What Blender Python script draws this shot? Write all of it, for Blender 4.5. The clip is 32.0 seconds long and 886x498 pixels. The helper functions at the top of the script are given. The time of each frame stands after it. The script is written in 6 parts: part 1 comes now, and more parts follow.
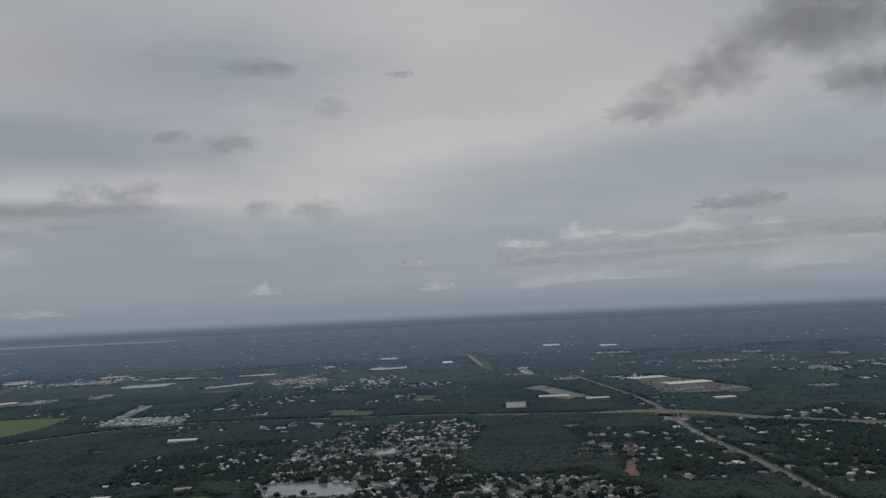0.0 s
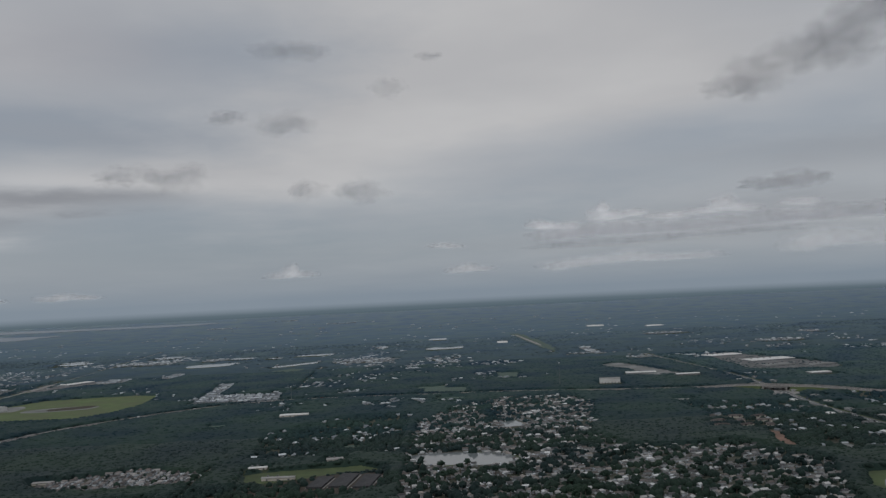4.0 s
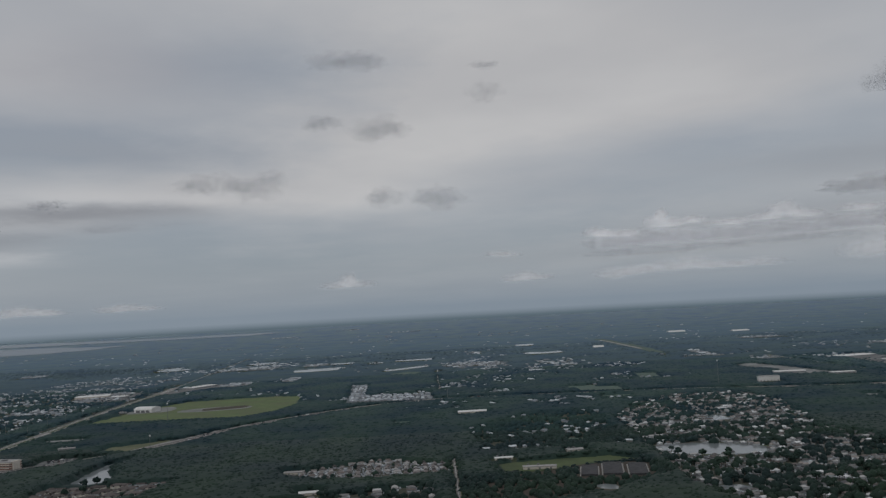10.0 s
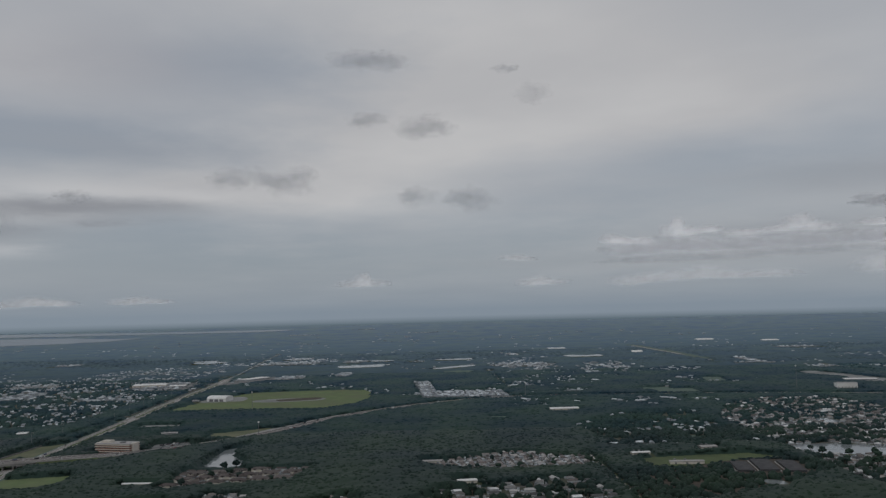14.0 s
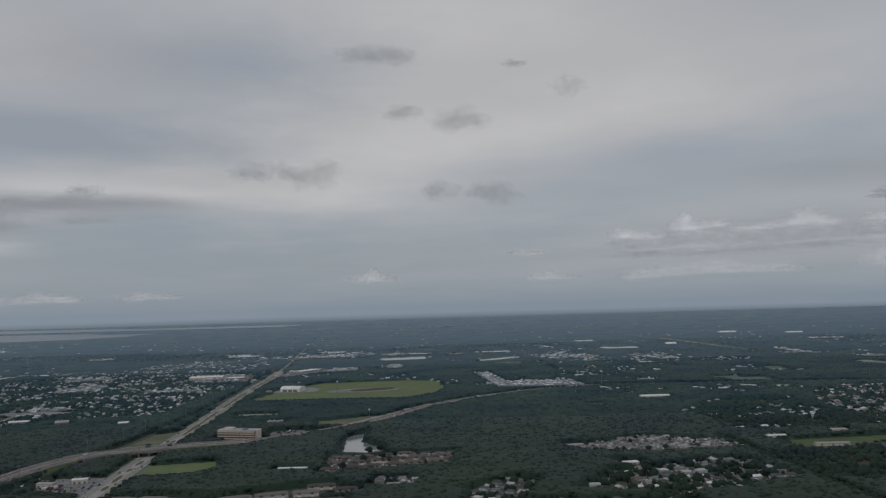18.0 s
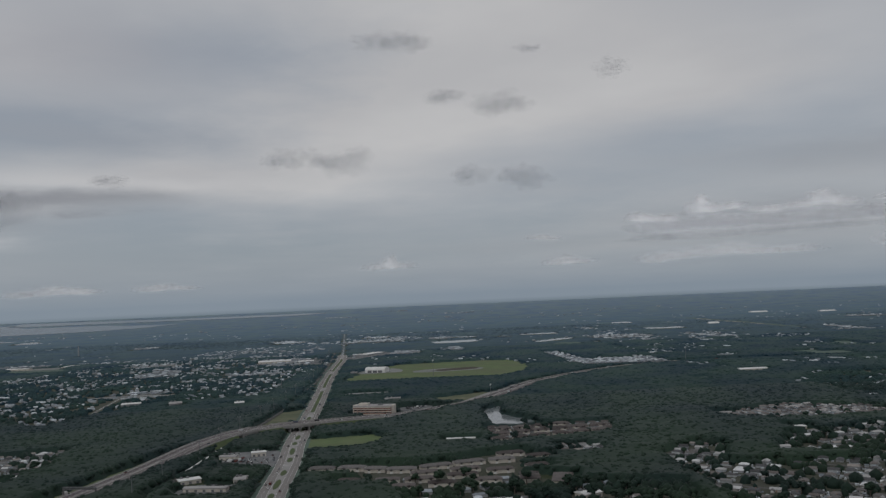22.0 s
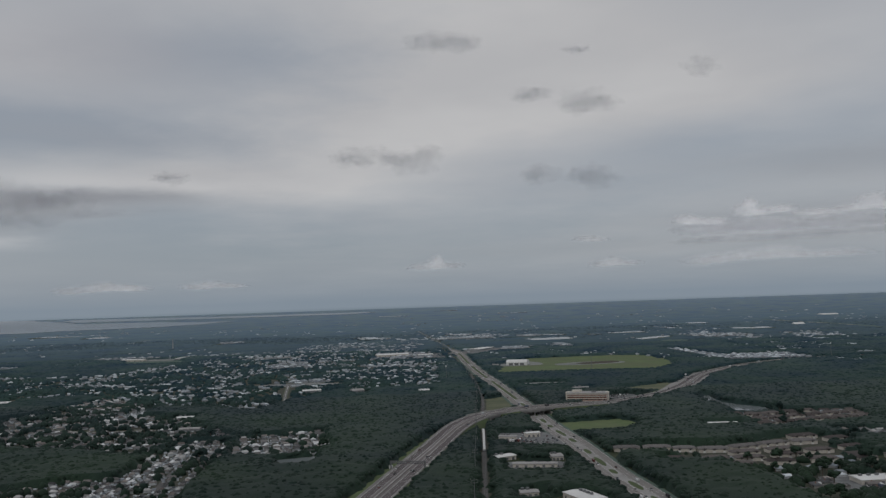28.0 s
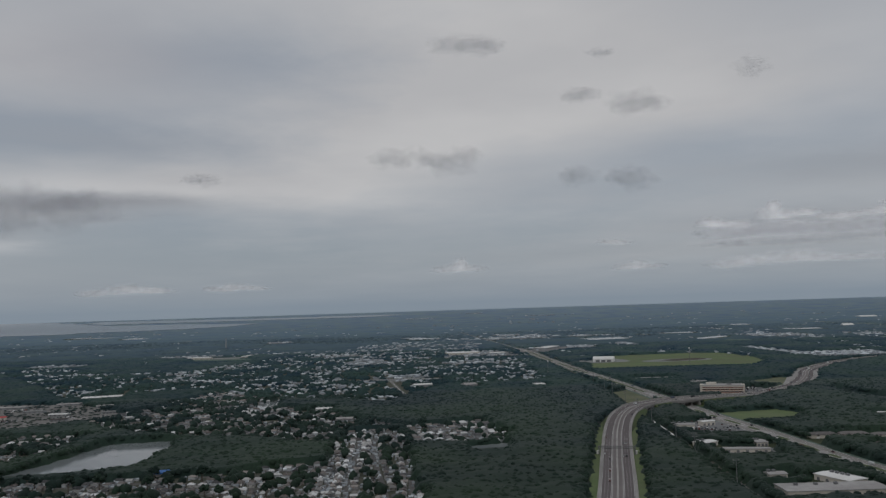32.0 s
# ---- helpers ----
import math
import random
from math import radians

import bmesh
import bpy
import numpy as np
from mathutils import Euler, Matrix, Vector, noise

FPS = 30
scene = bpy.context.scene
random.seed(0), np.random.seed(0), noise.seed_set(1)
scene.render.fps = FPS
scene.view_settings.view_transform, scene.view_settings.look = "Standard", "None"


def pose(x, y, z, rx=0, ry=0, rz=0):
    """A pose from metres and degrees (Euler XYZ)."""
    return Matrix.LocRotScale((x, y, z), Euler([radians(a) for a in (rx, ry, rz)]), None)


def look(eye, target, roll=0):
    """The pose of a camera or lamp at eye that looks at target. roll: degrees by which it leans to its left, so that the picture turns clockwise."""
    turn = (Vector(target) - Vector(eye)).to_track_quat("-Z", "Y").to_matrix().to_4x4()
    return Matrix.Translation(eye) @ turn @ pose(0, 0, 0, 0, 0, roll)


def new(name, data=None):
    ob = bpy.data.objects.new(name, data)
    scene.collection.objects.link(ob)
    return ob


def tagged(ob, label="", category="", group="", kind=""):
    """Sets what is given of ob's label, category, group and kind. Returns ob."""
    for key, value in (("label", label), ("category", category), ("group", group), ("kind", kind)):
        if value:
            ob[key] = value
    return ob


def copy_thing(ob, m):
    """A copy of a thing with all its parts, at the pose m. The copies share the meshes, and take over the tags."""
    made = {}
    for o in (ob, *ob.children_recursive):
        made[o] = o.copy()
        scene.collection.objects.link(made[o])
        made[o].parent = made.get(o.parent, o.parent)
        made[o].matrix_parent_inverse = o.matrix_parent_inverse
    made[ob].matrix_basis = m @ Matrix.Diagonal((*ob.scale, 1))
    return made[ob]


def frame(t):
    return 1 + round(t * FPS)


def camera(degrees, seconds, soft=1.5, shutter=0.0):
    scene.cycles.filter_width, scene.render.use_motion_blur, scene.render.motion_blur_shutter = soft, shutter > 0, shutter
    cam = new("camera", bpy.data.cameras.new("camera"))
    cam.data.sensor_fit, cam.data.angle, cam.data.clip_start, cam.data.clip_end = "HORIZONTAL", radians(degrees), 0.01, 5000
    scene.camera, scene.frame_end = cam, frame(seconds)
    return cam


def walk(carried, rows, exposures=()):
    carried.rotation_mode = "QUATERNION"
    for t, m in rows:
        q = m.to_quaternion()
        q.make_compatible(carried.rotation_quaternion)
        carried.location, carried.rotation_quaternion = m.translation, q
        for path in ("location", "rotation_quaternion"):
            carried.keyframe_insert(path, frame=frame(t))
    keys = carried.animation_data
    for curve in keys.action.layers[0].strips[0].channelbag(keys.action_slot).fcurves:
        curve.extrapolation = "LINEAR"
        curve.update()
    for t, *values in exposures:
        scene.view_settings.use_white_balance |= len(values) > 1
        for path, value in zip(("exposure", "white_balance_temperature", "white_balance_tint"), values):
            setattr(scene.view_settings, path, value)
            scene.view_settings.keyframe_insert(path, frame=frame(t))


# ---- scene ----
cam = camera(55.2, 32.0, 1.35)
PATH = [
    (0, (-2.165, 2.455, 147.945), (-2.139, 4.45, 148.081), -2.6),
    (0.5, (-16.904, 5.08, 146.977), (-16.858, 7.075, 147.111), -2.8),
    (1, (-32.955, 5.335, 145.678), (-32.907, 7.331, 145.807), -3.2),
    (1.5, (-49.28, 5.445, 144.868), (-49.296, 7.442, 144.966), -3.2),
    (2, (-64.815, 5.18, 144.263), (-64.83, 7.178, 144.357), -3.1),
    (2.5, (-79.805, 5.118, 143.933), (-79.8, 7.116, 144.027), -3.1),
    (4.5, (-141.759, 3.346, 140.342), (-141.75, 5.343, 140.445), -2.7),
    (5, (-157.368, 4.228, 138.931), (-157.349, 6.225, 139.035), -2.8),
    (5.5, (-173.257, 4.785, 137.79), (-173.243, 6.782, 137.896), -2.8),
    (6, (-188.79, 5.42, 137.029), (-188.793, 7.417, 137.138), -2.8),
    (6.5, (-204.605, 6.352, 135.839), (-204.624, 8.349, 135.952), -2.9),
    (7, (-220.471, 7.124, 134.767), (-220.484, 9.121, 134.881), -3.1),
    (7.5, (-234.832, 7.474, 134.052), (-234.885, 9.47, 134.17), -3.1),
    (8, (-249.795, 8.117, 133.208), (-249.85, 10.112, 133.328), -3.2),
    (8.5, (-266.241, 8.391, 132.689), (-266.262, 10.388, 132.811), -3.2),
    (9, (-281.347, 9.653, 131.729), (-281.367, 11.649, 131.852), -3.2),
    (9.5, (-296.638, 9.652, 131.013), (-296.679, 11.648, 131.14), -3.2),
    (10, (-312.205, 8.029, 130.586), (-312.252, 10.024, 130.719), -3.1),
    (10.5, (-328.328, 6.999, 130.113), (-328.327, 8.994, 130.25), -2.6),
    (11, (-343.626, 8.466, 128.688), (-343.605, 10.461, 128.824), -1.7),
    (11.5, (-358.986, 10.375, 127.573), (-359.004, 12.37, 127.709), -1.4),
    (12, (-374.715, 11.031, 126.643), (-374.751, 13.026, 126.78), -1.3),
    (12.5, (-389.947, 11.052, 125.967), (-389.96, 13.047, 126.105), -1.3),
    (13, (-405.551, 10.614, 125.173), (-405.594, 12.609, 125.313), -1.3),
    (13.5, (-420.866, 10.064, 124.431), (-420.915, 12.059, 124.573), -1.4),
    (15.5, (-481.932, 8.138, 121.95), (-481.872, 10.132, 122.091), -1.5),
    (16, (-497.409, 8.104, 120.794), (-497.364, 10.098, 120.939), -1.5),
    (16.5, (-513.177, 7.922, 120.018), (-513.154, 9.917, 120.164), -1.4),
    (17, (-528.544, 8.162, 119.227), (-528.49, 10.156, 119.374), -1.5),
    (17.5, (-544.597, 8.307, 118.115), (-544.554, 10.301, 118.262), -1.4),
    (18, (-560.963, 9.025, 117.272), (-560.964, 11.021, 117.405), -1.6),
    (18.5, (-577.271, 9.628, 116.219), (-577.252, 11.624, 116.351), -1.9),
    (19, (-593.243, 10.559, 115.191), (-593.249, 12.555, 115.32), -2.1),
    (19.5, (-608.979, 10.367, 113.889), (-609.013, 12.363, 114.014), -2.2),
    (20, (-624.086, 9.323, 112.845), (-624.093, 11.32, 112.965), -2.4),
    (20.5, (-639.167, 7.308, 111.923), (-639.157, 9.304, 112.039), -2.5),
    (21, (-655.112, 5.17, 111.367), (-655.147, 7.166, 111.48), -2.4),
    (21.5, (-670.922, 6.037, 109.873), (-670.94, 8.034, 109.983), -2.5),
    (22, (-686.375, 4.742, 108.684), (-686.365, 6.739, 108.79), -2.5),
    (22.5, (-702.853, 4.216, 107.717), (-702.882, 6.213, 107.826), -2.5),
    (23, (-717.171, 4.478, 107.557), (-717.217, 6.475, 107.666), -2.4),
    (23.5, (-732.682, 5.847, 106.963), (-732.702, 7.844, 107.071), -2.4),
    (24, (-748.005, 5.366, 105.938), (-748.029, 7.363, 106.046), -2.4),
    (24.5, (-763.014, 4.192, 105.743), (-763.061, 6.188, 105.852), -2.4),
    (26.5, (-824.71, 1.189, 103.706), (-824.721, 3.186, 103.819), -2.0),
    (27, (-840.748, -0.279, 102.823), (-840.779, 1.717, 102.937), -1.9),
    (27.5, (-856.677, 0.188, 101.83), (-856.72, 2.184, 101.944), -1.9),
    (28, (-872.398, 0.672, 101.089), (-872.42, 2.669, 101.203), -1.9),
    (28.5, (-888.084, 0.85, 100.395), (-888.137, 2.846, 100.514), -1.9),
    (29, (-903.79, 1.357, 99.089), (-903.839, 3.353, 99.206), -2.0),
    (29.5, (-919.132, 1.025, 97.982), (-919.137, 3.022, 98.101), -1.7),
    (30, (-934.254, 0.665, 96.494), (-934.23, 2.662, 96.608), -1.7),
    (30.5, (-949.886, 1.43, 95.181), (-949.9, 3.426, 95.296), -1.8),
    (31, (-964.909, 1.384, 94.08), (-964.931, 3.38, 94.199), -1.7),
    (31.5, (-980.216, 1.064, 93.541), (-980.206, 3.06, 93.664), -1.8),
    (32, (-995.465, 1.322, 92.668), (-995.49, 3.318, 92.794), -1.8),
]
walk(cam, [(t, look(eye, target, roll)) for t, eye, target, roll in PATH])

# ---- world, sun, exposure ----
def world_sky():
    w = bpy.data.worlds.new("overcast_sky")
    scene.world = w
    w.use_nodes = True
    nt = w.node_tree
    nt.nodes.clear()
    N, Lk = nt.nodes.new, nt.links.new

    def m(op, a, b=None, clamp=False):
        n = N("ShaderNodeMath")
        n.operation, n.use_clamp = op, clamp
        for k, v in enumerate((a, b)):
            if v is None:
                continue
            if isinstance(v, (int, float)):
                n.inputs[k].default_value = v
            else:
                Lk(v, n.inputs[k])
        return n.outputs[0]

    def mix(f, a, b):
        n = N("ShaderNodeMix")
        n.data_type = "RGBA"
        for s, v in ((n.inputs[0], f), (n.inputs[6], a), (n.inputs[7], b)):
            if isinstance(v, tuple):
                s.default_value = (*v, 1)
            elif isinstance(v, (int, float)):
                s.default_value = v
            else:
                Lk(v, s)
        return n.outputs[2]

    out, bg = N("ShaderNodeOutputWorld"), N("ShaderNodeBackground")
    co = N("ShaderNodeTexCoord")
    sep = N("ShaderNodeSeparateXYZ")
    Lk(co.outputs["Generated"], sep.inputs[0])
    x, y, z = sep.outputs
    az = m("MULTIPLY", m("ARCTAN2", x, y), 57.29578)
    el = m("MULTIPLY", m("ARCSINE", z), 57.29578)
    # cloud cover drawn on a flat ceiling, so that it foreshortens towards the horizon
    zz = m("ADD", m("MAXIMUM", z, 0.0), 0.10)
    comb = N("ShaderNodeCombineXYZ")
    Lk(m("DIVIDE", x, zz), comb.inputs[0])
    Lk(m("DIVIDE", y, zz), comb.inputs[1])

    def noise_tex(scale, detail, rough, off=0.0):
        n = N("ShaderNodeTexNoise")
        n.inputs["Scale"].default_value, n.inputs["Detail"].default_value, n.inputs["Roughness"].default_value = scale, detail, rough
        mp = N("ShaderNodeMapping")
        mp.inputs["Location"].default_value = (off, off * 0.7, 0)
        Lk(comb.outputs[0], mp.inputs[0])
        Lk(mp.outputs[0], n.inputs["Vector"])
        return n.outputs["Fac"]

    n1, n2, n3 = noise_tex(0.55, 5, 0.55, 3.1), noise_tex(1.6, 5, 0.6, 9.4), noise_tex(0.9, 4, 0.5, 21.0)
    waz = m("ADD", az, m("MULTIPLY", m("SUBTRACT", n2, 0.5), 14.0))
    wel = m("ADD", el, m("MULTIPLY", m("SUBTRACT", n1, 0.5), 5.0))

    def blob(a, e, sa, se, amp):
        d = m("ADD", m("POWER", m("ABSOLUTE", m("DIVIDE", m("SUBTRACT", waz, a), sa)), 2.0),
              m("POWER", m("ABSOLUTE", m("DIVIDE", m("SUBTRACT", wel, e), se)), 2.0))
        return m("MULTIPLY", m("EXPONENT", m("MULTIPLY", d, -1.0)), amp)

    # thick bright veil (+) and thinner blue-grey gaps (-): azimuth, elevation, widths, strength
    total = m("MULTIPLY", m("SUBTRACT", n1, 0.5), 0.75)
    total = m("ADD", total, m("MULTIPLY", m("SUBTRACT", n2, 0.5), 0.35))
    for b in SKY_BLOBS:
        total = m("ADD", total, blob(*b))
    veil = m("ADD", total, 0.5, True)
    sky = N("ShaderNodeTexSky")
    sky.sky_type, sky.sun_disc = "NISHITA", False
    sky.sun_elevation, sky.sun_rotation = radians(SUN_EL), radians(SUN_AZ)
    blue = N("ShaderNodeMix")
    blue.data_type, blue.blend_type = "RGBA", "ADD"
    blue.inputs[0].default_value = 0.012
    blue.inputs[6].default_value = (0.246, 0.269, 0.302, 1)
    Lk(sky.outputs[0], blue.inputs[7])
    cover = mix(m("MULTIPLY", m("SUBTRACT", n3, 0.35), 2.2, True), (0.436, 0.438, 0.452), (0.552, 0.549, 0.551))
    col = mix(veil, blue.outputs[2], cover)
    # thin grey streaks of stratus far out under the veil, and the bright rims between them
    tel = m("ADD", el, m("ADD", m("MULTIPLY", m("SUBTRACT", n2, 0.5), 1.5), m("MULTIPLY", m("SUBTRACT", n1, 0.5), 1.2)))
    for a, e, sa, se, amp, tone in STREAKS:
        d = m("ADD", m("POWER", m("ABSOLUTE", m("DIVIDE", m("SUBTRACT", waz, a), sa)), 2.0),
              m("POWER", m("ABSOLUTE", m("DIVIDE", m("SUBTRACT", tel, e), se)), 2.0))
        col = mix(m("MULTIPLY", m("EXPONENT", m("MULTIPLY", d, -1.0)), amp), col, tone)
    # pale moist air low over the horizon
    low = m("EXPONENT", m("MULTIPLY", m("MAXIMUM", el, 0.0), -0.36))
    col = mix(m("MULTIPLY", low, 0.88), col, (0.198, 0.248, 0.302))
    # distance below the horizon: hazy woodland
    far = mix(m("MULTIPLY", m("SUBTRACT", -0.62, el), 1.7, True), (0.128, 0.168, 0.200), (0.080, 0.115, 0.139))
    under = m("MULTIPLY", m("SUBTRACT", -0.44, el), 2.3, True)
    col = mix(under, col, far)
    Lk(col, bg.inputs["Color"])
    bg.inputs["Strength"].default_value = 1.0
    Lk(bg.outputs[0], out.inputs[0])


SUN_EL, SUN_AZ = 50.0, 205.0
SKY_BLOBS = [
    (6, 16.5, 12, 4.5, 0.60), (-4, 14, 9, 4, 0.28), (10, 12.5, 12, 2.2, 0.34), (-20, 8.4, 12, 1.6, 0.62), (-8, 9.5, 9, 2.6, 0.30), (-29, 15.5, 6, 2.5, 0.30), (4, 24, 22, 4, 0.30), (22, 15, 10, 5, 0.34),
    (-15, 16.6, 10, 2.4, -0.48), (-25, 10.7, 13, 2.3, -0.66), (-16, 3.8, 15, 2.2, -0.50), (17, 8.6, 6, 1.9, -0.24), (27, 9.5, 7, 3.5, -0.26), (22, 17.5, 8, 2.5, -0.16), (3, 5.0, 8, 2.6, -0.26), (24, 5, 8, 2, 0.1),
]
GREY, PALE = (0.225, 0.230, 0.252), (0.60, 0.60, 0.61)
STREAKS = [(-23, 7.9, 9, 0.55, 0.34, PALE), (-29, 6.2, 5, 0.5, 0.35, PALE), (-31, 4.1, 4, 0.6, 0.45, PALE), (-26, 6.8, 7.5, 0.62, 0.75, GREY), (-32, 5.4, 5, 0.75, 0.70, GREY),
           (-22.5, 5.9, 2.2, 0.22, 0.45, GREY), (-24, 16.0, 8, 2.8, 0.50, (0.33, 0.33, 0.36)), (-22, 10.6, 8, 1.3, 0.35, (0.30, 0.31, 0.34)), (26, 7.5, 9, 1.0, 0.30, GREY), (22, 4.4, 10, 0.7, 0.28, GREY), (15, 3.0, 14, 0.5, 0.30, (0.33, 0.335, 0.345))]
world_sky()
sun = new("sun", bpy.data.lights.new("sun", "SUN"))
sun.data.energy, sun.data.angle, sun.data.color = 0.5, radians(30), (1.0, 0.97, 0.92)
sun.matrix_world = Matrix.Translation((0, 0, 900)) @ Euler((radians(90 - SUN_EL), 0, radians(180 - SUN_AZ))).to_matrix().to_4x4()
scene.cycles.transparent_max_bounces = 128

# ---- materials ----
def material(name, a, b, scale=1.0, rough=0.9, c=None, cscale=0.1, bump=0.0, metal=0.0, rnd=0.0, island=False, spec=0.3, fine=None):
    """Two-scale mottled surface: a to b by a fine noise, c in larger stains; rnd lightens or darkens piece by piece."""
    mt = bpy.data.materials.new(name)
    mt.use_nodes = True
    nt = mt.node_tree
    N, Lk = nt.nodes.new, nt.links.new
    p = nt.nodes["Principled BSDF"]
    co = N("ShaderNodeTexCoord")

    def tex(s, detail=4.0):
        n = N("ShaderNodeTexNoise")
        n.inputs["Scale"].default_value, n.inputs["Detail"].default_value, n.inputs["Roughness"].default_value = s, detail, 0.62
        Lk(co.outputs["Object"], n.inputs["Vector"])
        r = N("ShaderNodeMapRange")
        r.inputs["From Min"].default_value, r.inputs["From Max"].default_value = 0.34, 0.66
        Lk(n.outputs["Fac"], r.inputs["Value"])
        return r.outputs[0]

    def mix(f, u, v, kind="MIX"):
        n = N("ShaderNodeMix")
        n.data_type, n.blend_type = "RGBA", kind
        for s, q in ((n.inputs[0], f), (n.inputs[6], u), (n.inputs[7], v)):
            if isinstance(q, tuple):
                s.default_value = (*q, 1)
            elif isinstance(q, (int, float)):
                s.default_value = q
            else:
                Lk(q, s)
        return n.outputs[2]

    f1 = tex(scale)
    col = mix(f1, a, b)
    if c:
        col = mix(tex(cscale, 3.0), col, c)
    if rnd:
        g = N("ShaderNodeNewGeometry") if island else N("ShaderNodeObjectInfo")
        r = N("ShaderNodeMapRange")
        r.inputs["To Min"].default_value, r.inputs["To Max"].default_value = 1 - rnd, 1 + rnd
        Lk(g.outputs["Random Per Island"] if island else g.outputs["Random"], r.inputs["Value"])
        cb = N("ShaderNodeCombineColor")
        for k in range(3):
            Lk(r.outputs[0], cb.inputs[k])
        col = mix(1.0, col, cb.outputs[0], "MULTIPLY")
    Lk(col, p.inputs["Base Color"])
    p.inputs["Roughness"].default_value, p.inputs["Metallic"].default_value = rough, metal
    p.inputs["Specular IOR Level"].default_value = spec
    if bump:
        bn = N("ShaderNodeBump")
        bn.inputs["Strength"].default_value, bn.inputs["Distance"].default_value = bump, 1.0
        Lk(f1, bn.inputs["Height"])
        Lk(bn.outputs[0], p.inputs["Normal"])
    return mt


def roofs_material(name, tones):
    """Roof covering whose tone is picked per house out of a few, with weather stains."""
    mt = material(name, (0.8, 0.8, 0.8), (1.0, 1.0, 1.0), 0.9, 0.85, (0.72, 0.72, 0.72), 0.3)
    nt = mt.node_tree
    N, Lk = nt.nodes.new, nt.links.new
    p = nt.nodes["Principled BSDF"]
    old = p.inputs["Base Color"].links[0].from_socket
    g, ramp = N("ShaderNodeNewGeometry"), N("ShaderNodeValToRGB")
    ramp.color_ramp.interpolation = "CONSTANT"
    el = ramp.color_ramp.elements
    while len(el) < len(tones):
        el.new(0.5)
    for k, tone in enumerate(tones):
        el[k].position, el[k].color = k / len(tones), (*tone, 1)
    Lk(g.outputs["Random Per Island"], ramp.inputs[0])
    n = N("ShaderNodeMix")
    n.data_type, n.blend_type = "RGBA", "MULTIPLY"
    n.inputs[0].default_value = 1.0
    Lk(ramp.outputs[0], n.inputs[6])
    Lk(old, n.inputs[7])
    Lk(n.outputs[2], p.inputs["Base Color"])
    return mt


def pick_by_object(mt):
    """The same tones, picked by the object's own random number instead of the island's."""
    m2 = mt.copy()
    nt = m2.node_tree
    oi = nt.nodes.new("ShaderNodeObjectInfo")
    for n in nt.nodes:
        if n.type == "VALTORGB":
            nt.links.new(oi.outputs["Random"], n.inputs[0])
    return m2


M_GROUND = material("woodland_floor", (0.030, 0.040, 0.020), (0.050, 0.062, 0.030), 0.12, 1.0, (0.040, 0.052, 0.026), 0.01)
M_YARD = material("yards_and_lawns", (0.036, 0.044, 0.030), (0.120, 0.115, 0.098), 0.30, 1.0, (0.056, 0.062, 0.044), 0.04)
M_GRASS = material("mown_grass", (0.098, 0.146, 0.060), (0.142, 0.190, 0.084), 0.06, 1.0, (0.120, 0.138, 0.078), 0.02)
M_VERGE = material("road_verge_grass", (0.074, 0.108, 0.046), (0.115, 0.148, 0.066), 0.10, 1.0, (0.068, 0.086, 0.046), 0.03)
# grass paled and blued as haze would do far off
M_PASTURE = material("pasture_grass_haze_tint", (0.082, 0.128, 0.104), (0.120, 0.166, 0.136), 0.06, 1.0, (0.096, 0.132, 0.112), 0.02)
M_DRY = material("dry_rough_grass", (0.120, 0.135, 0.080), (0.180, 0.178, 0.118), 0.15, 1.0, (0.095, 0.110, 0.066), 0.03)
M_SOIL = material("bare_sandy_soil", (0.225, 0.230, 0.228), (0.345, 0.352, 0.350), 0.12, 1.0, (0.150, 0.155, 0.152), 0.03)
M_BROWN = material("dark_tilled_soil", (0.050, 0.044, 0.036), (0.085, 0.070, 0.058), 0.2, 1.0)
M_NURSERY = material("dark_shade_cloth", (0.040, 0.042, 0.046), (0.075, 0.074, 0.078), 0.3, 0.9)
M_ASPHALT = material("worn_asphalt", (0.100, 0.086, 0.088), (0.140, 0.122, 0.122), 0.25, 0.9, (0.118, 0.102, 0.104), 0.03)
M_CONCRETE = material("pale_concrete", (0.300, 0.292, 0.283), (0.390, 0.380, 0.368), 0.2, 0.9, (0.250, 0.242, 0.234), 0.03)
M_STREET = material("grey_street_asphalt", (0.190, 0.180, 0.175), (0.260, 0.245, 0.235), 0.2, 0.9, (0.220, 0.205, 0.195), 0.03)
M_LANE = material("dark_residential_asphalt", (0.085, 0.083, 0.082), (0.135, 0.131, 0.128), 0.3, 0.9, (0.105, 0.102, 0.098), 0.05)
M_CLAY = material("reddish_bare_clay", (0.22, 0.135, 0.105), (0.32, 0.20, 0.155), 0.2, 1.0, (0.17, 0.12, 0.095), 0.05)
M_LOT = material("parking_lot_paving", (0.150, 0.154, 0.157), (0.245, 0.250, 0.254), 0.16, 0.9, (0.110, 0.114, 0.115), 0.03)
M_PLAZA = material("worn_pinkish_paving", (0.180, 0.172, 0.168), (0.290, 0.276, 0.268), 0.08, 0.9, (0.115, 0.118, 0.110), 0.03)
# pale open ground, its grey-blue cast standing in for haze
M_HAZE_GROUND = material("pale_ground_haze_tint", (0.130, 0.150, 0.160), (0.260, 0.285, 0.300), 0.06, 1.0, (0.080, 0.100, 0.108), 0.03)
M_GREYWALL = material("grey_panel_wall", (0.30, 0.315, 0.325), (0.40, 0.415, 0.425), 0.2, 0.8, (0.25, 0.26, 0.27), 0.05)
M_MEDIAN = material("brownish_worn_concrete", (0.165, 0.148, 0.146), (0.215, 0.195, 0.190), 0.25, 0.9, (0.150, 0.134, 0.132), 0.03)
